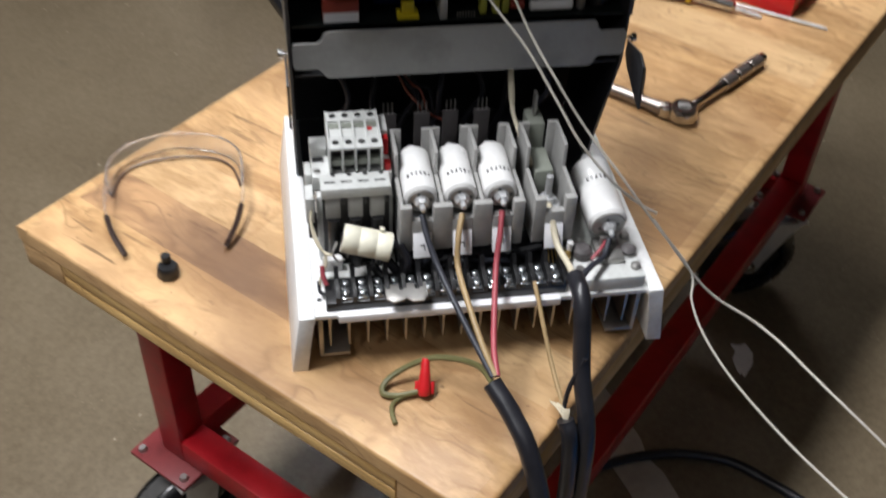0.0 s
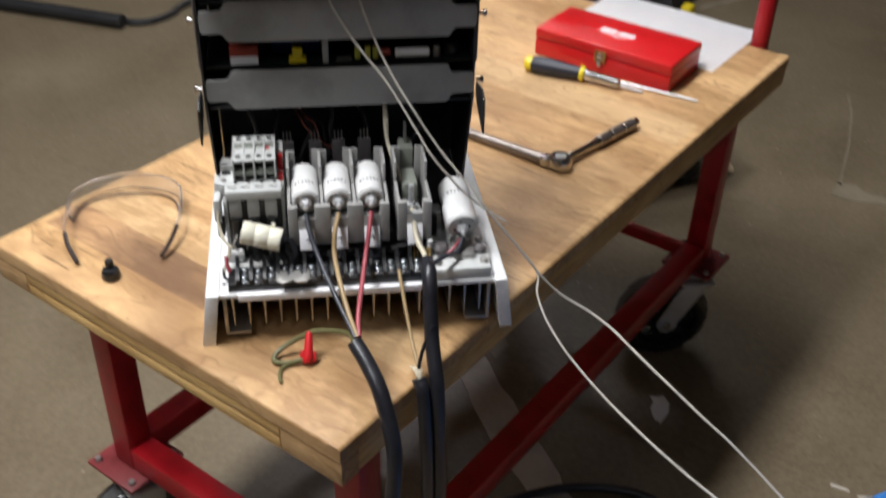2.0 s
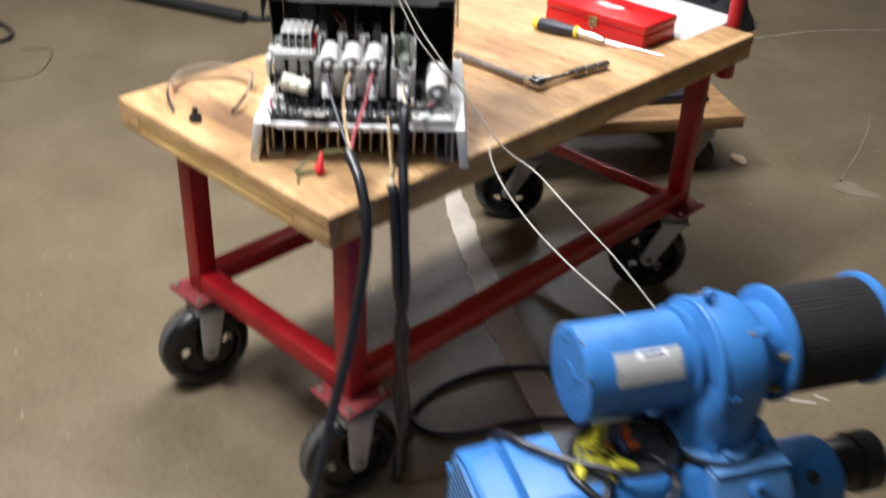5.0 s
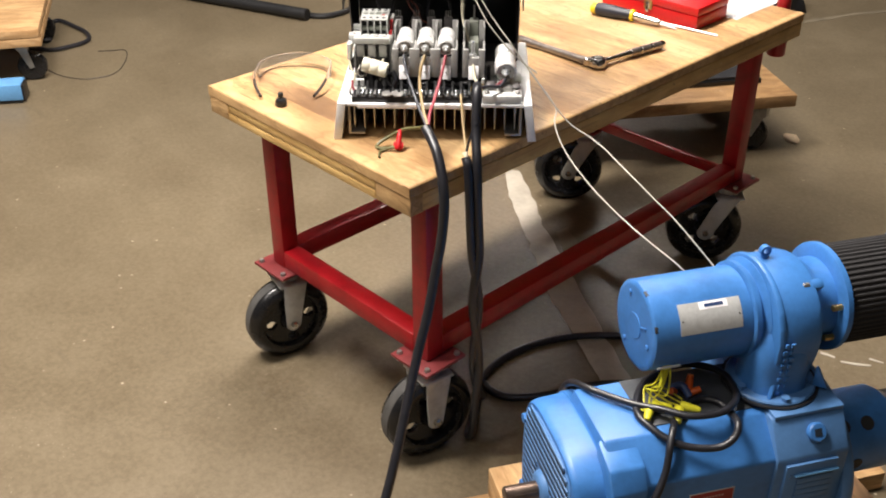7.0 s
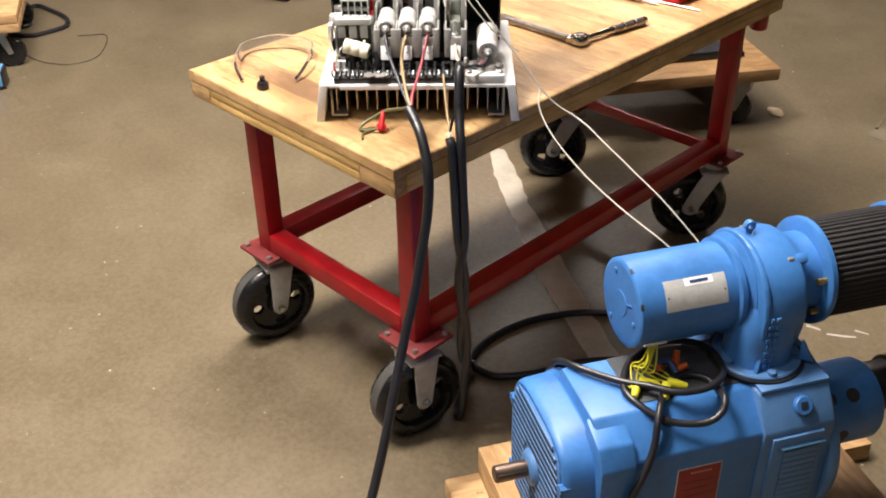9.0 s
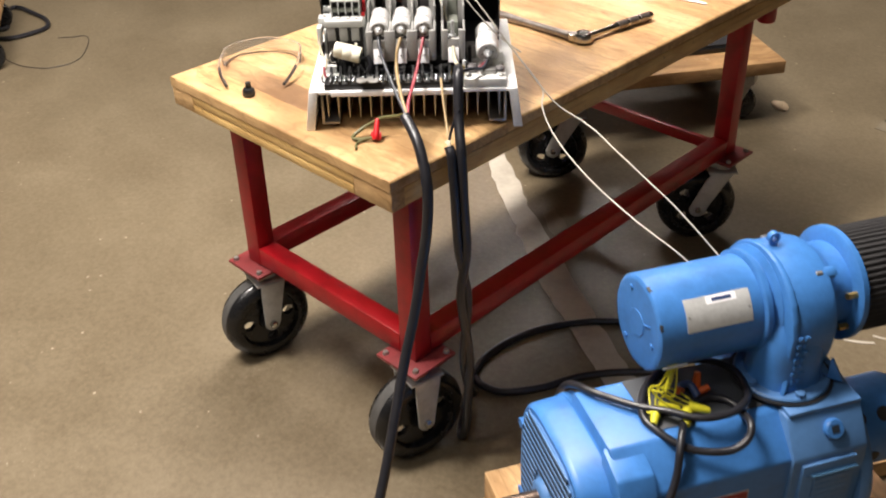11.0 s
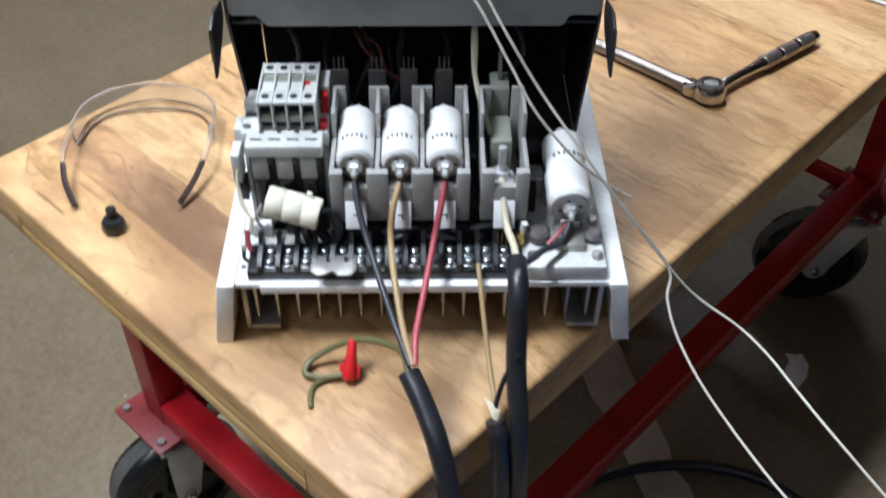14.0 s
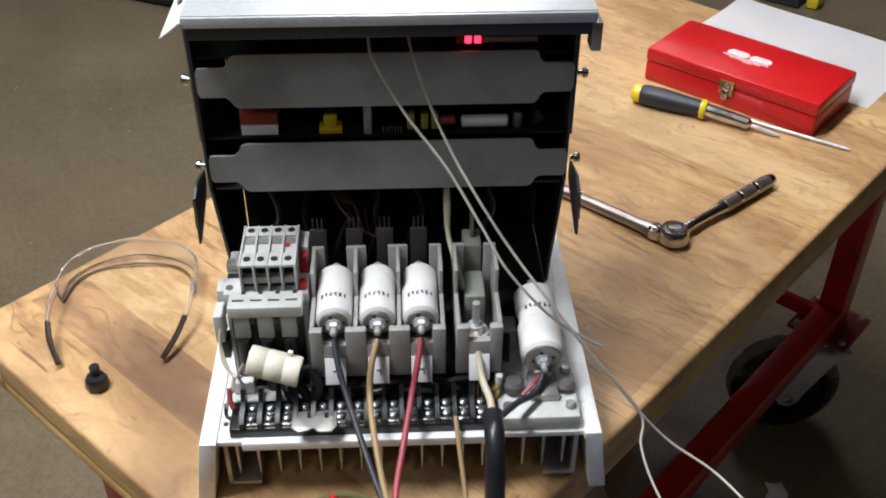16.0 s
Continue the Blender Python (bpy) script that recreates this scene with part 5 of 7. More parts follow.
cable("signal_cable", [D(0.336, 0.041, 0.1135), SPLIT, (0.050, 0.334, 0.636), (0.087, 0.345, 0.619), (0.120, 0.341, 0.612), (0.152, 0.330, 0.607), (0.184, 0.319, 0.602), (0.217, 0.311, 0.594), (0.253, 0.306, 0.581), (0.295, 0.305, 0.562), (0.345, 0.306, 0.531), (0.407, 0.308, 0.488)], 0.0012, WIRE_WHITE, "thin white cord branching off over the bench edge", "cord", 8, 8)
cable("signal_wire", [D(0.156, 0.170, 0.372), D(0.157, 0.150, 0.353), D(0.161, 0.140, 0.336), D(0.185, 0.120, 0.300), D(0.216, 0.100, 0.263), D(0.242, 0.080, 0.222), D(0.262, 0.064, 0.190), D(0.290, 0.056, 0.156), D(0.312, 0.058, 0.132), D(0.332, 0.064, 0.112), D(0.350, 0.067, 0.098)], 0.0012, WIRE_WHITE, "thin white cord with a loose tail over the fuse", "cord", 8, 8)

# ---- bench top things ----
# safety glasses, lying on their lenses' lower edge with the temples towards the viewer
gl = thing("safety_glasses", "clear plastic safety glasses with dark brown temple tips lying open", "safety glasses", pose(-0.448, 0.098, TOP, 0, 0, 46))


def strip(points, height, thick, lean=0.0, bm=None):
    """An upright band along a smooth line."""
    line = curve_points(points, 8)
    own = bmesh.new()
    rows = []
    for k, q in enumerate(line):
        d = (line[min(k + 1, len(line) - 1)] - line[max(k - 1, 0)]).normalized()
        n = Vector((-d.y, d.x, 0)).normalized() * thick / 2
        hh = height(k / (len(line) - 1))
        up = Vector((0, 0, hh)) + n.normalized() * lean * hh
        rows.append([own.verts.new(q - n), own.verts.new(q + n), own.verts.new(q + n + up), own.verts.new(q - n + up)])
    for a, b in zip(rows, rows[1:]):
        for s in range(4):
            own.faces.new((a[s], a[(s + 1) % 4], b[(s + 1) % 4], b[s]))
    own.faces.new(rows[0][::-1])
    own.faces.new(rows[-1])
    return own if bm is None else join(bm, own)


part("lens", strip([(-0.070, 0.060, 0.004), (-0.066, 0.098, 0.003), (-0.045, 0.122, 0.002), (-0.012, 0.130, 0.006), (0.012, 0.130, 0.006), (0.045, 0.122, 0.002), (0.066, 0.098, 0.003), (0.070, 0.060, 0.004)], lambda f: 0.019 + 0.002 * math.sin(math.pi * f), 0.0026, 0.12), CLEAR, gl, "clear wraparound lens")
part("brow_bar", hose([(-0.072, 0.062, 0.023), (-0.068, 0.098, 0.023), (-0.045, 0.124, 0.024), (0.0, 0.132, 0.025), (0.045, 0.124, 0.024), (0.068, 0.098, 0.023), (0.072, 0.062, 0.023)], 0.0011, 10, 8), CLEAR, gl)
part("lower_rim", hose([(-0.068, 0.058, 0.004), (-0.060, 0.092, 0.003), (-0.040, 0.112, 0.003), (0.0, 0.118, 0.004), (0.040, 0.112, 0.003), (0.060, 0.092, 0.003), (0.068, 0.058, 0.004)], 0.0013, 10, 8), BROWN_RIM, gl, "thin brown rim")
for s in (-1, 1):
    part("temple", strip([(s * 0.070, 0.062, 0.018), (s * 0.071, 0.030, 0.018), (s * 0.068, 0.004, 0.016)], lambda f: 0.008, 0.0025), CLEAR, gl, "clear temple arm")
    part("temple_tip", hose([(s * 0.068, 0.006, 0.020), (s * 0.062, -0.016, 0.015), (s * 0.050, -0.040, 0.006)], 0.0030, 8, 8), AMBER_TIP, gl, "dark brown temple tip")

kn = thing("knob", "small black plastic knob lying on the bench", "knob", pose(-0.404, 0.045, TOP, 0, 0, 20))
part("cap", lathe([(0, 0), (0.010, 0), (0.0115, 0.002), (0.0105, 0.012), (0.009, 0.014), (0, 0.014)], 8), BLACK_PLASTIC, kn)
part("stem", rod(0.005, 0.0145, 0.024, edge=0.001, steps=12, at=(-0.002, 0.003, 0)), BLACK_PLASTIC, kn)

# ratchet and extension bar
tool = thing("socket_ratchet", "chrome socket ratchet with a polished round head", "ratchet", pose(-0.117, 0.614, TOP, 0, 0, 0))
a1 = math.atan2(0.788 - 0.614, -0.090 + 0.117)
m1 = Matrix.Rotation(a1, 4, "Z")
b = lathe([(0, -0.002), (0.004, -0.002), (0.0065, 0.004), (0.0055, 0.028), (0.0062, 0.060), (0.0082, 0.074), (0.0082, 0.166), (0.007, 0.171), (0, 0.172)], 16, "x", m=Matrix.Translation((0.012, 0, 0.0105)))
part("handle", b, STEEL, tool, "knurled chrome handle", m=m1)
for k in range(3):
    part("knurl_band", rod(0.0090, 0.088 + 0.030 * k, 0.114 + 0.030 * k, "x", 0.0012, 18, (0, 0, 0.0105)), DARK_CHROME, tool, m=m1)
part("head", lathe([(0, 0.0015), (0.014, 0.0015), (0.0175, 0.005), (0.0175, 0.016), (0.0145, 0.0205), (0.0105, 0.0205), (0.0095, 0.0185), (0, 0.0185)], 28), STEEL, tool, "round ratchet head")
part("selector", prism([(-0.007, -0.0035), (0.006, -0.0045), (0.008, 0.0), (0.006, 0.0045), (-0.007, 0.0035)], 0.0186, 0.0225, 0.0006), DULL_STEEL, tool, m=Matrix.Rotation(radians(40), 4, "Z"))
ext = thing("extension_bar", "dull steel wrench lying against the ratchet", "wrench", pose(-0.128, 0.607, TOP, 0, 0, 0))
m2 = Matrix.Rotation(math.atan2(-0.004, -0.16), 4, "Z")
part("bar", lathe([(0, -0.004), (0.0085, -0.004), (0.0092, 0.006), (0.0078, 0.020), (0.0074, 0.120), (0.0086, 0.145), (0.0095, 0.158), (0.0095, 0.178), (0.0078, 0.184), (0, 0.184)], 14, "x", m=Matrix.Translation((0.010, 0, 0.0095)) @ Matrix.Diagonal((1, 1, 0.95, 1))), DARK_CHROME, ext, "dull steel shank", m=m2)
part("hinge", rod(0.0100, 0.002, 0.017, edge=0.002, steps=18, at=(0.008, 0, 0)), STEEL, ext, m=m2)

# red socket box
boxt = thing("socket_box", "closed red metal socket box with a worn printed badge", "tool box", pose(-0.2325, 0.9935, TOP, 0, 0, 1.5))
bw, bd, bh = 0.128, 0.0615, 0.050
part("tray", block(-bw, bw, -bd, bd, 0.0, 0.030, 0.003), RED_BOX, boxt)
part("lid", block(-bw - 0.001, bw + 0.001, -bd - 0.001, bd + 0.001, 0.0306, bh, 0.004), RED_BOX, boxt)
lt = part("latch", block(-0.011, 0.011, -bd - 0.004, -bd - 0.0012, 0.020, 0.041, 0.0015), BRASS, boxt, "worn nickel latch")
part("latch_tongue", lathe([(0, 0), (0.006, 0), (0.0055, 0.003), (0.002, 0.0042), (0, 0.0042)], 14, "y", m=Matrix.Translation((0.001, -bd - 0.0042, 0.033)) @ Matrix.Rotation(math.pi, 4, "Z")), STEEL, lt)
part("latch_tongue", block(-0.004, 0.004, -bd - 0.0062, -bd - 0.0042, 0.014, 0.030, 0.0008), STEEL, lt)
for u in (-0.020, 0.014):
    part("badge", prism([(u - 0.014, -0.004), (u + 0.013, -0.004), (u + 0.017, 0.003), (u + 0.012, 0.012), (u - 0.011, 0.012), (u - 0.016, 0.005)], bh, bh + 0.0004), BADGE_WHITE, boxt, "worn pale badge")
part("print_bar", block(-0.038, 0.030, -0.0085, -0.0062, bh, bh + 0.0004, 0), BADGE_WHITE, boxt)
part("print_bar", block(-0.028, 0.020, -0.0130, -0.0110, bh, bh + 0.0004, 0), BADGE_WHITE, boxt)
part("print_bar", block(-0.004, 0.008, -0.0170, -0.0154, bh, bh + 0.0004, 0), BADGE_WHITE, boxt)
for u in (-0.07, 0.07):
    part("hinge", rod(0.003, u - 0.015, u + 0.015, "x", 0.0005, 10, (0, bd + 0.0035, 0.030)), DULL_STEEL, boxt)

# screwdrivers in front of the box
def screwdriver(name, tail, tip, handle_len, label, grip, ring, rg, rs, clear=0.0, z=0.0):
    tail, tip = Vector((*tail, 0)), Vector((*tip, 0))
    run = (tip - tail).length
    t = thing(name, label, "screwdriver", Matrix.Translation((tail.x, tail.y, TOP + rg + z)) @ Matrix.Rotation(math.atan2(tip.y - tail.y, tip.x - tail.x), 4, "Z"))
    hl = handle_len
    part("grip", lathe([(rg * 0.86, 0.013), (rg, 0.020), (rg, hl * 0.45), (rg * 0.86, hl * 0.7), (rg * 0.78, hl * 0.93), (0, hl * 0.93)], 20, "x"), grip, t)
    part("end_cap", lathe([(0, 0), (rg * 0.6, 0), (rg * 0.86, 0.004), (rg * 0.88, 0.013), (0, 0.013)], 20, "x"), ring, t, "bright end cap")
    part("collar", lathe([(0, hl * 0.93), (rg * 0.92, hl * 0.93), (rg * 0.95, hl * 0.96), (rg * 0.80, hl), (0, hl)], 20, "x"), ring, t, "bright collar")
    tipdrop = (rg - rs + z) / max(run - hl, 0.01)
    sh = lathe([(0, hl), (rs, hl), (rs, run - 0.010), (rs * 0.6, run), (0, run)], 12, "x")
    sh.transform(Matrix.Translation((hl, 0, 0)) @ Matrix.Rotation(math.atan(tipdrop), 4, "Y") @ Matrix.Translation((-hl, 0, 0)))
    part("shaft", sh, ZINC, t, "bright steel shaft")
    if clear:
        sl = lathe([(0, hl), (rg * 0.62, hl), (rg * 0.58, hl + clear), (rg * 0.3, hl + clear + 0.004), (0, hl + clear + 0.004)], 14, "x")
        sl.transform(Matrix.Translation((hl, 0, 0)) @ Matrix.Rotation(math.atan(tipdrop * 0.8), 4, "Y") @ Matrix.Translation((-hl, 0, 0)))
        part("bit_holder", sl, STEEL, t, "polished bit holder")
    return t


screwdriver("screwdriver", (-0.335, 0.861), (-0.134, 0.908), 0.105, "screwdriver with a dark grip, yellow cap and polished bit holder", NAVY_GRIP, YELLOW_GRIP, 0.0145, 0.003, 0.058)
screwdriver("screwdriver", (-0.345, 0.886), (-0.050, 0.938), 0.060, "thin screwdriver with a red handle and long bright shaft", NUT_RED, NUT_RED, 0.0065, 0.0024)

# sheet of paper under the box's far side, curling over the bench end
own = bmesh.new()
grid = [[own.verts.new((-0.392 + 0.312 * i / 12, 1.060 + 0.215 * j / 8, TOP + 0.0012 + (0.003 * max(0, (j - 5) / 3) ** 2) + 0.0006 * math.sin(i * 0.9 + j))) for i in range(13)] for j in range(9)]
for j in range(8):
    for i in range(12):
        own.faces.new((grid[j][i], grid[j][i + 1], grid[j + 1][i + 1], grid[j + 1][i]))
bmesh.ops.solidify(own, geom=own.faces[:], thickness=0.0004)
solo("paper_sheet", own, PAPER, "white sheet of paper beside the red box", "paper")

# ---- motor and blower on a wooden skid ----
MOTOR = pose(0.426, 0.162, 0, 0, 0, 61.0)
mot = thing("electric_motor", "blue direct-current motor with a blower on top", "motor", MOTOR)
UZ, LZ, LY = 0.505, 0.247, -0.035
UP, LOW = Matrix.Translation((0, 0, UZ)), Matrix.Translation((0, LY, LZ))
ACROSS = Matrix(((0, 0, 1, 0), (1, 0, 0, 0), (0, 1, 0, 0), (0, 0, 0, 1)))


def octagon(hw, hh, cw, ch):
    return [(-hw, -hh + ch), (-hw + cw, -hh), (hw - cw, -hh), (hw, -hh + ch), (hw, hh - ch), (hw - cw, hh), (-hw + cw, hh), (-hw, hh - ch)]


def along_x(outline, x0, x1, edge):
    """A prism whose outline lies across the motor's axis."""
    b = prism(outline, x0, x1, edge)
    b.transform(LOW @ ACROSS)
    return b


def low_block(x0, x1, y0, y1, z0, z1, edge=0.002):
    return block(x0, x1, y0, y1, z0, z1, edge, m=LOW)


HW, HH = 0.130, 0.152
FRAME = [(-HW, -HH + 0.05), (-HW + 0.05, -HH), (HW - 0.06, -HH), (HW - 0.02, -HH + 0.05), (0.088, HH - 0.105), (0.040, HH), (-HW + 0.05, HH), (-HW, HH - 0.05)]
part("motor_body", along_x(FRAME, -0.166, 0.100, 0.004), BLUE_PAINT, mot, "blue laminated motor frame")
# thin dark sheet: the blower's shade on the dusty top, put into colour
part("top_cover", low_block(-0.094, 0.086, -0.068, 0.038, HH + 0.0006, HH + 0.0018, 0.0004), SHADED_TOP, mot, "dark sheet for the dusty, shaded top of the frame")


def bell_ring(x, scale, steps=56):
    """One ring of the end bell: a rounded, slightly squared outline across the axis."""
    o = []
    for k in range(steps):
        a = 2 * math.pi * k / steps
        cx, sy = math.cos(a), math.sin(a)
        o.append(LOW @ Vector((x, scale * (0.129 if cx < 0 else 0.112) * math.copysign(abs(cx) ** 0.56, cx), scale * 0.131 * math.copysign(abs(sy) ** 0.56, sy))))
    return o


def bell(rings):
    b = bmesh.new()
    rows = [[b.verts.new(p) for p in bell_ring(x, q)] for x, q in rings]
    for a, c in zip(rows, rows[1:]):
        for k in range(len(a)):
            b.faces.new((a[k], a[(k + 1) % len(a)], c[(k + 1) % len(a)], c[k]))
    b.faces.new(rows[0][::-1])
    b.faces.new(rows[-1])
    bmesh.ops.recalc_face_normals(b, faces=b.faces)
    return b


part("end_bell", bell([(-0.150, 0.99), (-0.166, 0.99), (-0.168, 0.972), (-0.207, 0.957), (-0.2135, 0.944), (-0.2175, 0.918)]), BLUE_PAINT, mot, "cast blue end bell", smooth=40)
grille = part("vent_grille", bell([(-0.212, 0.86), (-0.2200, 0.86), (-0.2215, 0.845)]), BLUE_DUSTY, mot, "vented end cover", smooth=40)
part("hub", lathe([(0, -0.231), (0.022, -0.231), (0.027, -0.228), (0.030, -0.2205), (0, -0.2205)], 36, "x", m=LOW), BLUE_DUSTY, grille, "round shaft hub")
for k in range(16):
    z = -0.100 + 0.0135 * k
    half = 0.108 * max(0.0, 1 - (abs(z) / 0.117) ** 3.6) ** (1 / 3.6) - 0.006
    lo = math.sqrt(0.034**2 - z * z) if abs(z) < 0.034 else 0.0
    for y0, y1 in ([(-half, -lo), (lo, half * 0.87)] if lo else [(-half, half * 0.87)]):
        if y1 - y0 > 0.01:
            part("vent_slot", low_block(-0.2226, -0.2205, y0, y1, z - 0.0030, z + 0.0030, 0.0004), SLOT_SHADE, grille)
            part("vent_rib", low_block(-0.2232, -0.2205, y0, y1, z + 0.0036, z + 0.0096, 0.0010), BLUE_DUSTY, grille)
part("shaft", rod(0.0138, -0.283, -0.190, "x", 0.002, 24, (0, LY, LZ)), BROWN_STEEL, mot, "brown oily steel shaft")
part("key_slot", block(-0.281, -0.235, -0.003, 0.003, 0.0132, 0.0142, 0.0003, m=LOW @ Matrix.Rotation(radians(70), 4, "X")), BROWN_STEEL, mot)
for y, z in ((-0.112, 0.062), (0.094, 0.062), (-0.106, -0.076), (0.090, -0.076)):
    part("bell_bolt", lathe([(0, -0.224), (0.008, -0.224), (0.009, -0.206), (0, -0.206)], 6, "x", m=LOW @ Matrix.Translation((0, y, z))), BLUE_PAINT, mot)
part("side_boss", along_x([(-HW - 0.008, -0.060), (-HW - 0.008, 0.100), (-HW + 0.010, 0.132), (-HW + 0.060, 0.148), (-HW + 0.060, -0.060)], -0.172, -0.118, 0.004), BLUE_PAINT, mot, "cast pad on the frame's shoulder")
part("warning_plate", low_block(-0.046, 0.022, -HW - 0.0018, -HW + 0.001, -0.046, 0.066, 0.0006), PLATE_RED, mot, "dark red data plate with pale edge")
part("plate_rim", low_block(-0.0475, 0.0235, -HW - 0.0008, -HW + 0.001, -0.0475, 0.0675, 0.0003), PLATE_GREY, mot, "bare metal rim")
for k in range(7):
    part("print_bar", low_block(-0.026 + 0.0048 * k, -0.0225 + 0.0048 * k, -HW - 0.0022, -HW - 0.0019, 0.0560, 0.0590, 0), PLATE_PALE, mot)
for k in range(6):
    part("print_bar", low_block(-0.040, 0.015 - 0.010 * (k % 2), -HW - 0.0022, -HW - 0.0019, 0.038 - 0.014 * k, 0.0390 - 0.014 * k, 0), PLATE_DARK, mot)
part("rear_frame", along_x(octagon(HW + 0.005, HH + 0.002, 0.034, 0.052), 0.084, 0.202, 0.005), BLUE_DUSTY, mot, "dusty blue rear end frame")
part("rear_flange", lathe([(0, 0.200), (0.146, 0.200), (0.149, 0.204), (0.149, 0.214), (0.145, 0.220), (0, 0.220)], 60, "x", m=LOW), BLUE_DUSTY, mot, "round rear flange")
lv = part("louvre", low_block(0.098, 0.182, -HW - 0.0100, -HW - 0.0045, -0.075, 0.094, 0.001), BLUE_DUSTY, mot, "vented side cover")
# dark sheet behind the slats, in place of a shaded opening
part("louvre_recess", low_block(0.118, 0.176, -HW - 0.0106, -HW - 0.0101, -0.066, 0.070, 0.0), SLOT_SHADE, lv)
for k in range(12):
    part("louvre_slat", block(0.118, 0.176, -0.0008, 0.0008, -0.0049, 0.0049, 0.0005, m=LOW @ Matrix.Translation((0, -HW - 0.0112, -0.060 + 0.0112 * k)) @ Matrix.Rotation(radians(-6), 4, "X")), BLUE_DUSTY, lv)
for k in range(2):
    part("cover_screw", rod(0.0028, -0.0008, 0.0008, "y", 0.0003, 10), BLUE_DUSTY, lv, m=LOW @ Matrix.Translation((0.106, -HW - 0.0106, -0.060 + 0.135 * k)))
part("drip_ledge", low_block(0.112, 0.184, -HW - 0.0150, -HW - 0.0100, 0.0740, 0.0775, 0.001), LIGHT_BLUE, lv)
lug_m = LOW @ Matrix.Translation((0.150, -0.1155, 0.130)) @ Matrix.Rotation(radians(57), 4, "X")
lg = part("lifting_lug", rod(0.0145, -0.004, 0.009, edge=0.002, steps=24), BLUE_PAINT, mot, "round boss with a square socket", m=lug_m)
part("square_socket", block(-0.0058, 0.0058, -0.0058, 0.0058, 0.0091, 0.0096, 0), SLOT_SHADE, lg)
tail = part("tail_housing", lathe([(0, 0.221), (0.058, 0.221), (0.060, 0.226), (0.060, 0.340), (0.056, 0.348), (0, 0.348)], 44, "x", m=LOW @ Matrix.Translation((0, -0.012, 0.012)) @ Matrix.Diagonal((1, 1.12, 1.12, 1))), BLUE_PAINT, mot, "blue round tail housing with holes")
# black discs on the housing give the holes their dark
for x, a in ((0.252, 40), (0.294, 40), (0.272, 98)):
    part("tail_hole", lathe([(0, 0.0004), (0.0115, 0.0004), (0.0115, -0.004), (0, -0.004)], 22), FLAT_BLACK, tail, m=LOW @ Matrix.Translation((x, -0.012, 0.012)) @ Matrix.Rotation(radians(a), 4, "X") @ Matrix.Translation((0, 0, 0.0671)))
part("encoder", lathe([(0, 0.349), (0.038, 0.349), (0.042, 0.354), (0.042, 0.405), (0.048, 0.407), (0.048, 0.444), (0.042, 0.448), (0, 0.448)], 28, "x", m=LOW @ Matrix.Translation((0, 0, 0.016))), BLACK_PLASTIC, mot, "black encoder on the tail")
part("encoder_badge", rod(0.028, 0.4482, 0.4494, "x", 0, 24, (0, LY, LZ + 0.016)), ALU, mot)
for y in (-0.105, 0.105):
    for x in (-0.09, 0.12):
        part("foot", low_block(x - 0.030, x + 0.030, y - 0.030, y + 0.030, -HH - 0.010, -HH + 0.012, 0.003), BLUE_DUSTY, mot)
# blower
up = part("blower_motor", lathe([(0, -0.0800), (0.060, -0.0800), (0.0650, -0.0792), (0.0676, -0.0768), (0.0680, -0.0735), (0.068, 0.0735), (0, 0.0735)], 56, "x", m=UP), BLUE_PAINT, mot, "round blue blower motor")
for a in (-40, 14, 62, 150):
    part("cap_notch", block(-0.0785, -0.0705, -0.0050, 0.0050, 0.0630, 0.0678, 0.001, m=UP @ Matrix.Rotation(radians(a), 4, "X")), FLAT_BLACK if a in (14, 62) else BLUE_DUSTY, up)
part("cap_boss", rod(0.0200, -0.0812, -0.0795, "x", 0.0006, 36, (0, 0, UZ)), BLUE_PAINT, up)
for a, q in ((100, 0.046), (-30, 0.050), (215, 0.050)):
    part("cap_screw", rod(0.0042, -0.0822, -0.0798, "x", 0.0008, 12), BLUE_PAINT, up, m=UP @ Matrix.Rotation(radians(a), 4, "X") @ Matrix.Translation((0, 0, q)))
part("cap_rib", block(-0.0818, -0.0796, -0.0015, 0.0015, 0.021, 0.040, 0.0007, m=UP @ Matrix.Rotation(radians(64), 4, "X")), BLUE_PAINT, up)
part("conduit_lip", block(-0.072, -0.036, -0.0690, -0.0655, UZ - 0.0330, UZ - 0.0300, 0.0008), PLATE_GREY, up)


def wrap(name, material, a0, a1, x0, x1, r0, r1, steps, parent, label=""):
    """A thin plate bent round the blower's barrel, between two angles above the near side."""
    own = bmesh.new()
    prev = None
    for k in range(steps + 1):
        a = radians(a0 + (a1 - a0) * k / steps)
        row = [own.verts.new((x, -r * math.cos(a), UZ + r * math.sin(a))) for r in (r0, r1) for x in (x0, x1)]
        if prev:
            own.faces.new((prev[0], prev[1], row[1], row[0]))
            own.faces.new((prev[2], row[2], row[3], prev[3]))
            own.faces.new((prev[0], row[0], row[2], prev[2]))
            own.faces.new((prev[1], prev[3], row[3], row[1]))
        else:
            own.faces.new((row[0], row[1], row[3], row[2]))
        prev = row
    own.faces.new((prev[0], prev[2], prev[3], prev[1]))
    return part(name, own, material, parent, label)


wrap("name_plate", PLATE_GREY, 16, 54, -0.040, 0.056, 0.0681, 0.0688, 8, up, "etched metal data plate")
wrap("badge", PAPER, 44, 53, -0.008, 0.036, 0.0689, 0.0692, 3, up, "white badge with a dark mark")
wrap("badge_bar", NUT_BLUE, 46.5, 50.5, 0.000, 0.029, 0.0693, 0.0695, 2, up)
for x in (-0.037, 0.051):
    wrap("rivet", FLAT_BLACK, 32, 34, x, x + 0.002, 0.0689, 0.0692, 1, up)
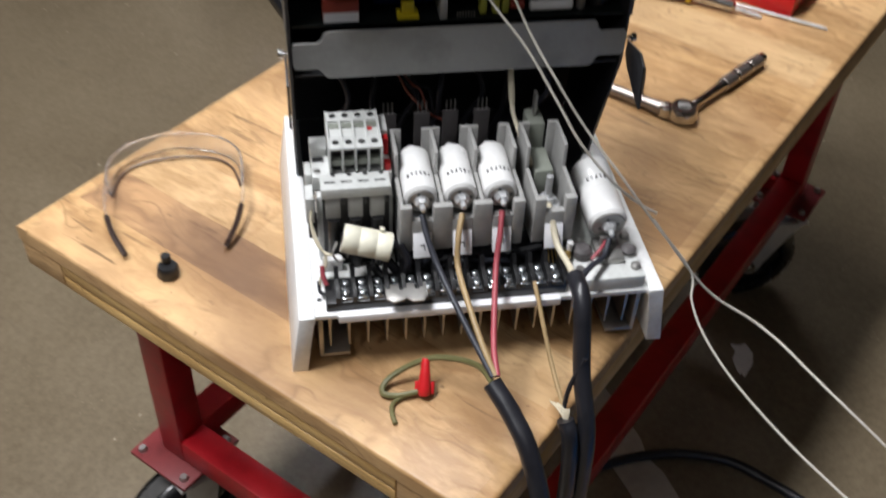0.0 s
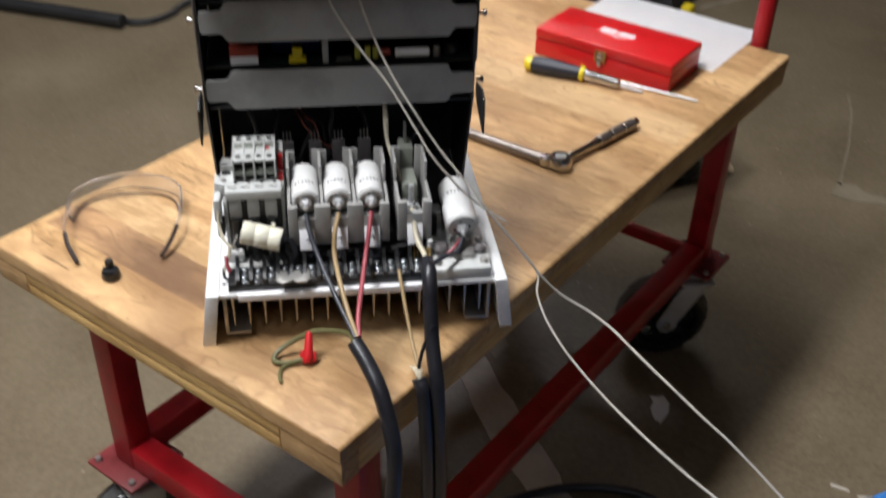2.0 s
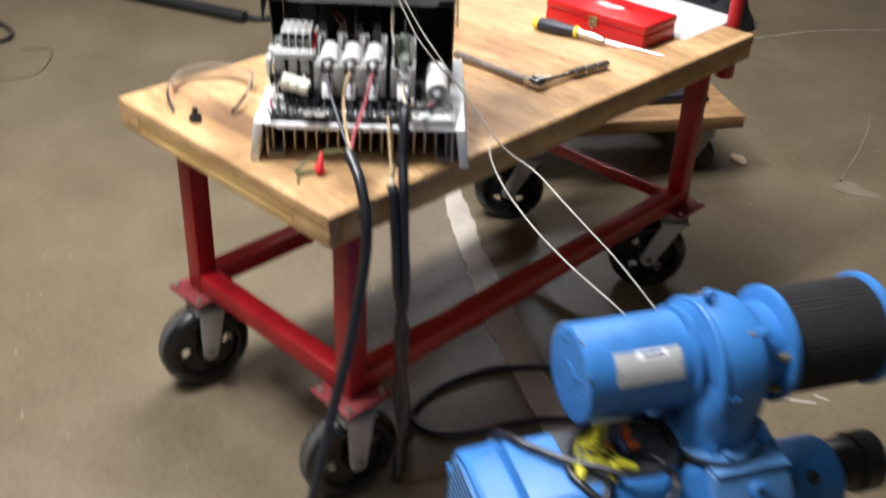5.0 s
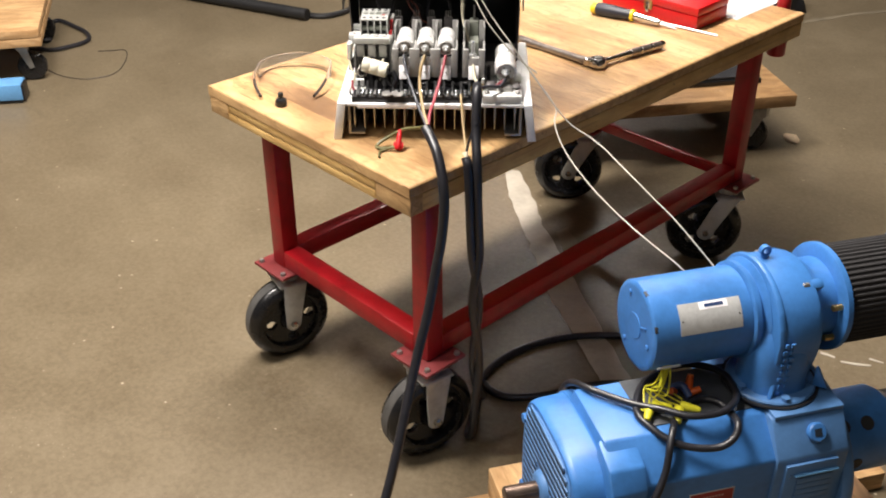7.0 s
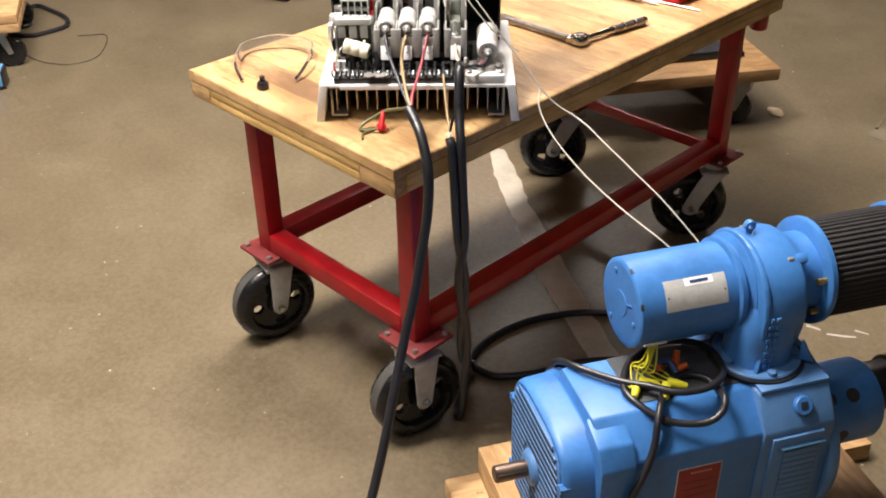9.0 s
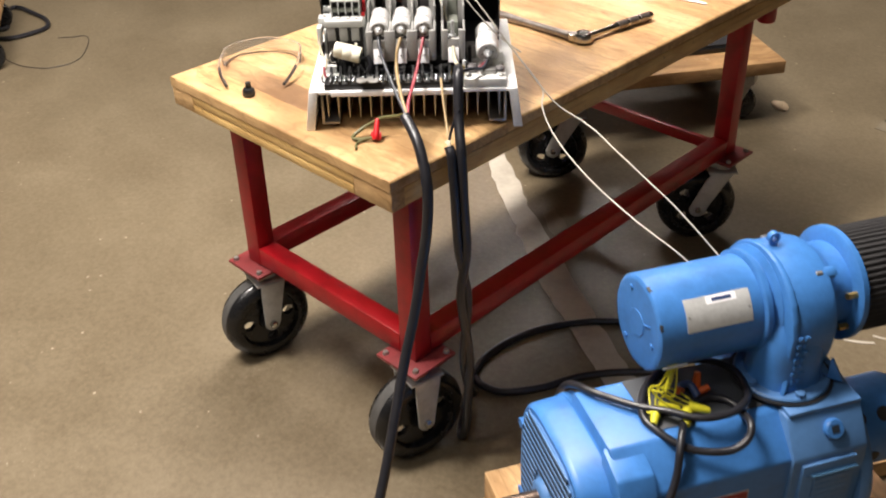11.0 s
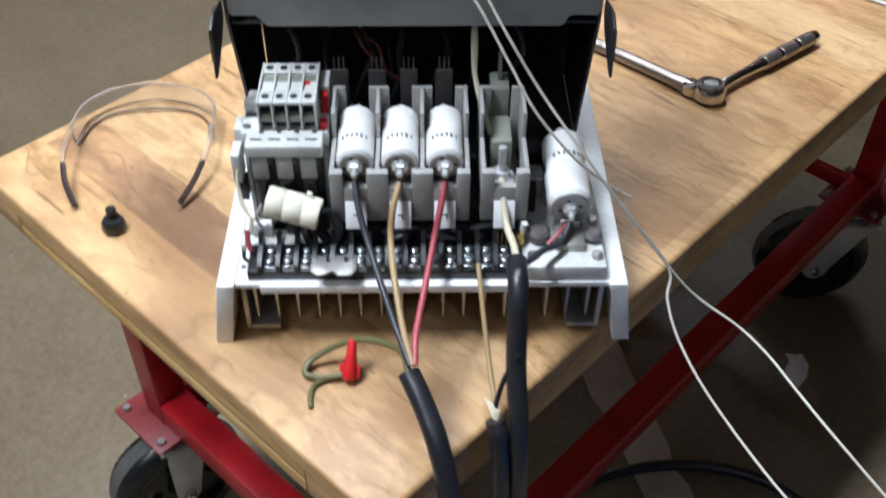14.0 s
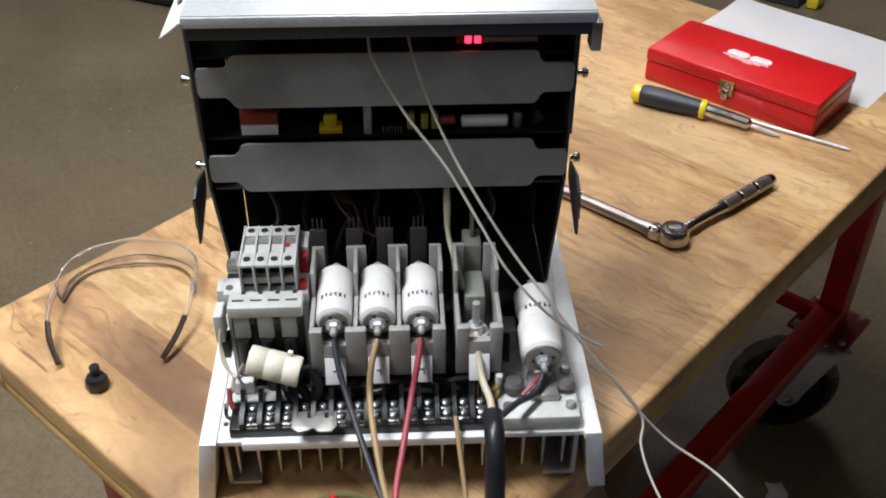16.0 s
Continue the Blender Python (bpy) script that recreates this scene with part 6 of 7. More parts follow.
vol = part("fan_housing", lathe([(0, 0.074), (0.071, 0.074), (0.074, 0.0765), (0.074, 0.084), (0.069, 0.0865), (0.068, 0.090), (0.078, 0.096), (0.078, 0.108), (0, 0.108)], 52, "x", m=UP), BLUE_PAINT, mot, "cast blue fan housing")


def scroll(grow):
    """The fan scroll's outline across the axis: a spiral that opens into the duct on the near side."""
    o = [(-0.090 - grow, -0.070), (-0.099 - grow, -0.030)]
    for k in range(19):
        a = 180 - 13.5 * k
        r = 0.082 + grow + 0.018 * max(0.0, (a - 60) / 120) ** 1.6
        o.append((r * math.cos(radians(a)), r * math.sin(radians(a))))
    return o + [(-0.012, -0.088)]


def scroll_slice(x0, x1, grow, edge):
    b = prism(scroll(grow), x0, x1, edge)
    b.transform(UP @ ACROSS)
    return b


part("scroll", scroll_slice(0.100, 0.170, -0.001, 0.011), BLUE_PAINT, vol, "blue scroll opening into a duct")
part("scroll_rim", scroll_slice(0.097, 0.108, 0.002, 0.004), BLUE_PAINT, vol)
top = LZ + HH
FC = (0.123, -0.058)
duct = []
for k in range(40):
    a = 2 * math.pi * k / 40
    cx, sy = math.cos(a), math.sin(a)
    duct.append((FC[0] + 0.047 * math.copysign(abs(cx) ** 0.75, cx), FC[1] + 0.045 * math.copysign(abs(sy) ** 0.75, sy)))
own = bmesh.new()
rows = []
for z, grow, dx, dy in ((top + 0.012, 1.06, 0, 0), (top + 0.020, 1.0, 0, 0), (UZ - 0.050, 1.0, 0, 0), (UZ - 0.030, 0.99, 0.001, 0.001), (UZ - 0.006, 0.94, 0.004, 0.006), (UZ + 0.018, 0.84, 0.008, 0.016), (UZ + 0.036, 0.68, 0.010, 0.030)):
    rows.append([own.verts.new((FC[0] + dx + (x - FC[0]) * grow, FC[1] + dy + (y - FC[1]) * grow, z)) for x, y in duct])
for a, b in zip(rows, rows[1:]):
    for k in range(len(a)):
        own.faces.new((a[k], a[(k + 1) % len(a)], b[(k + 1) % len(a)], b[k]))
own.faces.new(rows[0][::-1])
own.faces.new(rows[-1])
part("outlet_duct", own, BLUE_PAINT, vol, "blue duct down to the motor", smooth=60)
part("scroll_neck", lathe([(0, 0.160), (0.074, 0.160), (0.073, 0.172), (0.065, 0.184), (0.062, 0.192), (0.062, 0.2145), (0, 0.2145)], 48, "x", m=UP), BLUE_PAINT, vol)
for a in (-58, 40, 118, 240):
    part("housing_ear", block(0.158, 0.182, -0.008, 0.008, 0.066, 0.088, 0.005, m=UP @ Matrix.Rotation(radians(a), 4, "X")), BLUE_PAINT, vol)
    part("ear_bolt", rod(0.004, 0.148, 0.158, "x", 0.001, 8, (0, 0, 0)), DULL_STEEL, vol, m=UP @ Matrix.Rotation(radians(a), 4, "X") @ Matrix.Translation((0, 0, 0.086)))
part("pad", block(0.088, 0.200, -0.138, 0.050, top + 0.001, top + 0.008, 0.002), BLUE_DUSTY, mot, "dusty mounting pad under the duct")
part("duct_flange", rod(0.066, top + 0.0085, top + 0.016, edge=0.002, steps=52, at=(*FC, 0)), BLUE_DUSTY, vol, "round flange under the duct")
part("gasket_ring", lathe([(0.066, top + 0.0082), (0.071, top + 0.0082), (0.071, top + 0.0112), (0.066, top + 0.0112)], 52, closed=True, m=Matrix.Translation((*FC, 0))), RUBBER, vol)
for x, y, a in ((0.174, -0.092, -45), (0.108, -0.092, 225)):
    g = prism([(0, 0), (0.022, 0), (0.004, 0.032), (0, 0.034)], -0.003, 0.003, 0.001)
    g.transform(Matrix.Translation((x, y, top + 0.016)) @ Matrix.Rotation(radians(a), 4, "Z") @ Matrix.Rotation(radians(90), 4, "X"))
    part("gusset", g, BLUE_PAINT, vol)
for k in range(8):
    part("raised_mark", block(0.104 + 0.002 * (k % 2), 0.111, -0.1045, -0.1015, UZ - 0.088 + 0.012 * k, UZ - 0.081 + 0.012 * k, 0.0006), BLUE_PAINT, vol)
    part("raised_mark", block(0.115, 0.119 + 0.002 * (k % 3), -0.1050, -0.1020, UZ - 0.088 + 0.012 * k, UZ - 0.081 + 0.012 * k, 0.0006), BLUE_PAINT, vol)
for a in (195, 262, 330):
    part("flange_bolt", lathe([(0, 0), (0.006, 0), (0.0065, 0.006), (0, 0.006)], 6, m=Matrix.Translation((FC[0] + 0.058 * math.cos(radians(a)), FC[1] + 0.058 * math.sin(radians(a)), top + 0.016))), BLUE_DUSTY, vol)
part("front_ring", lathe([(0.050, 0.2145), (0.080, 0.2145), (0.0835, 0.2170), (0.0835, 0.2250), (0.080, 0.2275), (0.050, 0.2275)], 52, "x", closed=True, m=UP), BLUE_PAINT, mot, "blue filter ring")
for a in (70, 118, 150, 200, 250):
    part("ring_bolt", lathe([(0, 0.200), (0.005, 0.200), (0.005, 0.2145), (0, 0.2145)], 8, "x", m=UP @ Matrix.Rotation(radians(a), 4, "X") @ Matrix.Translation((0, 0, 0.069))), BRASS, mot)
own = bmesh.new()
steps = 224
rings = []
for x in (0.2280, 0.372):
    rr = [0.0745 + (0.0028 if k % 4 < 2 else 0) for k in range(steps)]
    rings.append([own.verts.new((x, r * math.cos(2 * math.pi * k / steps), UZ + r * math.sin(2 * math.pi * k / steps))) for k, r in enumerate(rr)])
for k in range(steps):
    own.faces.new((rings[0][k], rings[0][(k + 1) % steps], rings[1][(k + 1) % steps], rings[1][k]))
own.faces.new(rings[0][::-1])
own.faces.new(rings[1])
part("filter", own, FILTER_BLACK, mot, "black pleated filter drum", smooth=20)
part("rear_ring", lathe([(0, 0.3725), (0.080, 0.3725), (0.083, 0.375), (0.083, 0.383), (0.080, 0.386), (0, 0.386)], 52, "x", m=UP), BLUE_PAINT, mot, "blue filter ring")
part("eye_bolt", lathe([(0.0045, -0.004), (0.0085, -0.004), (0.0085, 0.004), (0.0045, 0.004)], 18, "y", closed=True, m=Matrix.Translation((0.118, 0.006, UZ + 0.094))), BLUE_PAINT, mot)
part("eye_stem", rod(0.005, 0.080, 0.088, edge=0.001, steps=10, at=(0.118, 0.006, UZ)), BLUE_PAINT, mot)


def M(x, y, z):
    return tuple(MOTOR @ Vector((x, y, z)))


# leads under the blower
yc = thing("lead_bundle", "bundle of thin yellow leads with yellow wire nuts on the motor", "wires")
for k in range(8):
    a = 0.004 * (k - 3.5)
    if k % 2:
        p = [M(-0.052 + a * 0.4, -0.058, UZ - 0.036), M(-0.060 + a, -0.062, UZ - 0.062), M(-0.070 + a, -0.062 - a, top + 0.030), M(-0.076 + 1.4 * a, -0.068 + a, top + 0.014), M(-0.074 + 2 * a, -0.076, top + 0.012)]
    else:
        p = [M(-0.052 + a * 0.4, -0.058, UZ - 0.036), M(-0.058 + a, -0.064 + a, UZ - 0.060), M(-0.066 + a, -0.058, top + 0.032), M(-0.050 + a, -0.064 + a, top + 0.018), M(-0.032 + 0.5 * a, -0.082 + a, top + 0.013)]
    part("yellow_lead", hose(p, 0.0013, 8, 6), WIRE_YELLOW, yc)
for (x, y, z, ax) in ((-0.080, -0.076, 0.011, (-0.5, -0.75, -0.05)), (-0.072, -0.072, 0.012, (0.75, -0.3, -0.05)), (-0.034, -0.086, 0.014, (0.8, -0.5, -0.08)), (-0.040, -0.090, 0.011, (-0.35, -0.6, -0.05))):
    q = Matrix.Translation(M(x, y, top + z)) @ (MOTOR.to_3x3() @ Vector(ax)).to_track_quat("Z", "Y").to_matrix().to_4x4()
    part("wire_nut", lathe([(0, 0.026), (0.004, 0.026), (0.0052, 0.024), (0.0074, 0.002), (0.0074, -0.003), (0, -0.003)], 12, m=q), WIRE_YELLOW, yc, "yellow wire nut")
oc = thing("orange_connector", "orange and navy wire connectors on the motor", "connector")
for (x, y, z, ax) in ((-0.004, -0.046, 0.014, (0.2, 0.3, 1)), (-0.008, -0.058, 0.010, (0.8, -0.1, 0.3)), (-0.030, -0.048, 0.010, (-0.4, -0.4, 0.4))):
    q = Matrix.Translation(M(x, y, top + z)) @ (MOTOR.to_3x3() @ Vector(ax)).to_track_quat("Z", "Y").to_matrix().to_4x4()
    part("orange_nut", lathe([(0, 0.017), (0.0045, 0.017), (0.0062, 0.0), (0.0062, -0.005), (0, -0.005)], 12, m=q), NUT_ORANGE, oc)
part("navy_lead", hose([M(-0.030, -0.042, top + 0.012), M(-0.018, -0.050, top + 0.020), M(-0.012, -0.066, top + 0.010)], 0.0055, 8, 10), NUT_BLUE, oc)
# one cable: up from the floor past the front end, a flat turn on the top, a second over the shoulder, then the drop
cable("coiled_cable", [M(0.10, 0.36, FZ + 0.007), M(-0.02, 0.30, FZ + 0.007), M(-0.10, 0.24, 0.04), M(-0.118, 0.185, 0.16), M(-0.135, 0.130, 0.27), M(-0.150, 0.085, top - 0.068), M(-0.157, 0.050, top - 0.026), M(-0.157, 0.018, top + 0.000), M(-0.147, -0.010, top + 0.009), M(-0.123, -0.037, top + 0.010), M(-0.098, -0.063, top + 0.012), M(-0.067, -0.092, top + 0.019), M(-0.036, -0.117, top + 0.021), M(0.007, -0.121, top + 0.021), M(0.038, -0.105, top + 0.020), M(0.056, -0.078, top + 0.014), M(0.062, -0.038, top + 0.012), M(0.049, -0.010, top + 0.010), M(0.018, 0.007, top + 0.009), M(-0.020, 0.006, top + 0.008), M(-0.063, -0.018, top + 0.008), M(-0.088, -0.048, top + 0.008), M(-0.100, -0.078, top + 0.007), M(-0.093, -0.104, top + 0.004), M(-0.076, -0.128, top - 0.003), M(-0.048, -0.145, top - 0.010), M(-0.010, -0.157, top - 0.009), M(0.014, -0.155, top + 0.002), M(0.025, -0.142, top + 0.014), M(0.030, -0.112, top + 0.0085), M(0.024, -0.085, top + 0.008), M(0.000, -0.072, top + 0.008), M(-0.030, -0.082, top + 0.008), M(-0.052, -0.104, top + 0.007), M(-0.066, -0.124, top + 0.009), M(-0.078, -0.143, top - 0.004), M(-0.089, -0.160, top - 0.034), M(-0.110, -0.176, top - 0.071), M(-0.126, -0.180, top - 0.106), M(-0.142, -0.186, 0.20), M(-0.155, -0.215, 0.09), M(-0.16, -0.27, FZ + 0.03), M(-0.16, -0.34, FZ + 0.007)], 0.0054, CABLE_BLACK, "black cable looped twice on the motor and hanging to the floor", "cable", 8, 10)

# skid
sk = thing("wooden_skid", "pine skid of heavy timbers below the motor", "skid", MOTOR)


def beam(x0, x1, y0, y1, z0, z1, material=PINE):
    """A sawn timber; its grain runs along its longer side."""
    at = Matrix.Translation(((x0 + x1) / 2, (y0 + y1) / 2, (z0 + z1) / 2))
    a, b, c = x1 - x0, y1 - y0, z1 - z0
    if b > a:
        return part("timber", block(-b / 2, b / 2, -a / 2, a / 2, -c / 2, c / 2, 0.003), material, sk, m=at @ Matrix.Rotation(math.pi / 2, 4, "Z"))
    return part("timber", block(-a / 2, a / 2, -b / 2, b / 2, -c / 2, c / 2, 0.003), material, sk, m=at)


SK = LZ - HH - 0.0105
beam(-0.237, -0.045, -0.20, 0.190, FZ + 0.041, SK)
beam(0.070, 0.210, -0.24, 0.190, FZ + 0.041, SK)
beam(0.270, 0.400, -0.30, 0.20, FZ + 0.041, SK - 0.012, OLD_PINE)
beam(-0.33, 0.50, -0.26, -0.12, FZ, FZ + 0.040)
beam(-0.30, 0.50, 0.05, 0.19, FZ, FZ + 0.040)


# ---- round about ----
def dolly(name, label, m, lx, ly, z0, z1, board, layers=1, swivel=0):
    d = thing(name, label, "dolly", m)
    hgt = (z1 - z0) / layers
    for k in range(layers):
        b = block(-lx / 2 + 0.004 * k, lx / 2 - 0.002 * k, -ly / 2, ly / 2, z0 + hgt * k, z0 + hgt * (k + 1) - 0.001, 0.004)
        part("board", b, board, d)
    for sx in (-1, 1):
        for sy in (-1, 1):
            x, y = sx * (lx / 2 - 0.075), sy * (ly / 2 - 0.06)
            f = part("caster_fork", block(-0.02, 0.02, -0.022, 0.022, 0.115, z0, 0.002), DULL_STEEL, d, m=Matrix.Translation((x, y, 0)) @ Matrix.Rotation(radians(swivel), 4, "Z"))
            for s in (-1, 1):
                ck = prism([(-0.016, 0.12), (0.016, 0.12), (0.030, 0.050), (0.014, 0.045)], -0.0015, 0.0015)
                ck.transform(Matrix.Translation((0, s * 0.020, 0)) @ Matrix.Rotation(radians(90), 4, "X"))
                part("fork_cheek", ck, DULL_STEEL, f)
            part("caster_wheel", lathe([(0, -0.016), (0.046, -0.016), (0.050, -0.011), (0.050, 0.011), (0.046, 0.016), (0, 0.016)], 28, "y", m=Matrix.Translation((0.022, 0, 0.050))), WHEEL_BLACK, d, m=Matrix.Translation((x, y, 0)) @ Matrix.Rotation(radians(swivel), 4, "Z"))
    return d


# far dolly beyond the bench end: near edge from (-0.24, 1.755) towards (-0.52, 1.345)
edge_turn = math.degrees(math.atan2(1.755 - 1.345, -0.238 + 0.516))
dolly("furniture_dolly", "low wooden dolly on black casters behind the bench", Matrix.Translation((-0.24, 1.755, FZ)) @ Matrix.Rotation(radians(edge_turn), 4, "Z") @ Matrix.Translation((-0.40, 0.21, 0)), 0.80, 0.42, 0.160, 0.200, DOLLY_WOOD, swivel=140)
fc = thing("flat_case", "flat black case lying on the wooden dolly", "case", Matrix.Translation((-0.335, 1.795, FZ + 0.2003)) @ Matrix.Rotation(radians(edge_turn), 4, "Z"))
part("case_shell", block(-0.42, -0.05, 0.0, 0.26, 0.0, 0.016, 0.004), BLACK_PLASTIC, fc)
part("case_lid", block(-0.415, -0.055, 0.005, 0.255, 0.0165, 0.024, 0.003), BAG_CLOTH, fc)
# second dolly, to the side
dolly("timber_dolly", "stacked timber platform on black casters", Matrix.Translation((-2.347, 0.384, FZ)) @ Matrix.Rotation(radians(60.5), 4, "Z") @ Matrix.Translation((-0.40, 0.26, 0)), 0.80, 0.52, 0.138, 0.201, PINE, 2)


def lumpy(bm, amount, scale, seed):
    for v in bm.verts:
        n = noise.noise_vector(v.co * scale + Vector((seed, 0, 0)))
        v.co += n * amount
    return bm


def bag(name, label, m, lx, ly, lz, seed):
    bm = bmesh.new()
    bmesh.ops.create_cube(bm, size=1.0)
    bmesh.ops.subdivide_edges(bm, edges=bm.edges[:], cuts=7, use_grid_fill=True)
    for v in bm.verts:
        v.co.x *= lx * (1 - 0.16 * (v.co.z + 0.5))
        v.co.y *= ly * (1 - 0.35 * (v.co.z + 0.5))
        v.co.z = (v.co.z + 0.5) * lz
    lumpy(bm, 0.022, 9.0, seed)
    for v in bm.verts:
        v.co.z = max(v.co.z, 0.0)
    t = thing(name, label, "bag", m)
    part("bag_body", bm, BAG_CLOTH, t, smooth=80)
    return t


tb_ = bag("tool_bag", "black cloth tool bag with yellow trim behind the bench", pose(-1.11, 2.84, FZ, 0, 0, 6), 0.50, 0.30, 0.135, 2.0)
part("carry_strap", hose([(0.02, -0.05, 0.120), (0.06, -0.09, 0.168), (0.13, -0.09, 0.160), (0.17, -0.06, 0.100)], 0.013, 10, 8), BAG_CLOTH, tb_, "rolled black strap")
part("carry_strap", hose([(0.10, 0.03, 0.115), (0.15, 0.0, 0.140), (0.19, 0.01, 0.115), (0.21, 0.02, 0.07)], 0.012, 10, 8), BAG_CLOTH, tb_)
part("zip", hose([(0.00, -0.11, 0.128), (0.04, -0.12, 0.118), (0.08, -0.128, 0.095), (0.10, -0.135, 0.080)], 0.003, 8, 6), DULL_STEEL, tb_, "bright zip")
part("yellow_trim", hose([(0.10, -0.150, 0.090), (0.125, -0.155, 0.078), (0.16, -0.155, 0.080), (0.19, -0.15, 0.090)], 0.009, 8, 8), surface("dull_yellow_trim", (0.45, 0.43, 0.16), 0.5), tb_, "dull yellow trim")
part("yellow_corner", block(0.255, 0.295, -0.13, -0.07, 0.0, 0.05, 0.012), YELLOW_GRIP, tb_, "yellow plastic corner")
for k in range(4):
    o = 0.030 * k
    cable("extension_cable", [(-1.72, 2.66, 0.19 - o), (-1.609 + 0.01 * k, 2.60 - 0.2 * o, 0.17 - o), (-1.472, 2.58 - 0.3 * o, 0.165 - o), (-1.33 + 0.012 * k, 2.52, 0.150 - 0.9 * o), (-1.25, 2.545, 0.14 - 0.9 * o), (-1.195, 2.53 - 0.01 * k, 0.12 - 0.8 * o), (-1.15 - 0.01 * k, 2.46, 0.05 - 0.3 * o)], 0.010, ORANGE_CORD, "orange extension cord in a loose heap", "cord", 8, 8)
bag("cable_bag", "small black bag under the orange cords", pose(-1.46, 2.66, FZ, 0, 0, -6), 0.42, 0.16, 0.15, 5.0)
# pale cabinet far behind
cab = thing("pale_cabinet", "pale beige metal cabinet standing behind the tool bag", "cabinet", pose(-1.62, 3.06, FZ, 0, 0, 8))
part("carcass", block(-0.55, 0.05, 0.0, 0.5, 0.0, 0.75, 0.006), surface("beige_enamel", (0.42, 0.38, 0.33), 0.5), cab)
part("door", block(-0.53, 0.03, -0.018, -0.001, 0.03, 0.72, 0.004), surface("beige_door_enamel", (0.45, 0.41, 0.355), 0.48), cab)

# blue tub on a grey bin, behind the bench
binm = pose(-1.456, 1.498, FZ, 0, 0, -28)
gb = thing("grey_bin", "low grey plastic bin with a pale label", "bin", binm)
part("bin_body", prism([(-0.25, -0.17), (0.45, -0.17), (0.45, 0.25), (-0.25, 0.25)], 0.0, 0.130, 0.012), GREY_BIN, gb)
part("bin_rim", block(-0.256, 0.456, -0.176, 0.256, 0.1305, 0.145, 0.006), BLACK_PLASTIC, gb)
part("bin_skirt", block(-0.254, 0.454, -0.186, -0.171, 0.0, 0.026, 0.004), BLACK_PLASTIC, gb)
part("bin_label", block(0.10, 0.36, -0.1735, -0.1705, 0.030, 0.085, 0.001), WHITE_LABEL, gb, "pale label")
bt = thing("blue_tub", "deep blue plastic tub standing on the grey bin", "tub", binm @ Matrix.Translation((0.0, -0.235, 0.1455)) @ Matrix.Rotation(radians(52), 4, "Z") @ Matrix.Translation((0.20, 0.165, 0)))
tubm = bmesh.new()
lo = [(-0.20, -0.165), (0.20, -0.165), (0.20, 0.165), (-0.20, 0.165)]
hi = [(-0.215, -0.185), (0.215, -0.185), (0.215, 0.185), (-0.215, 0.185)]
va = [tubm.verts.new((x, y, 0)) for x, y in lo]
vb = [tubm.verts.new((x, y, 0.30)) for x, y in hi]
tubm.faces.new(va[::-1])
for k in range(4):
    tubm.faces.new((va[k], va[(k + 1) % 4], vb[(k + 1) % 4], vb[k]))
soften(tubm, [e for e in tubm.edges if not e.is_boundary], 0.02, 3)
bmesh.ops.solidify(tubm, geom=tubm.faces[:], thickness=0.005)
part("tub_shell", tubm, surface("vivid_blue_plastic", (0.006, 0.045, 0.50), 0.4, wear=0.9, relief=0.03), bt)

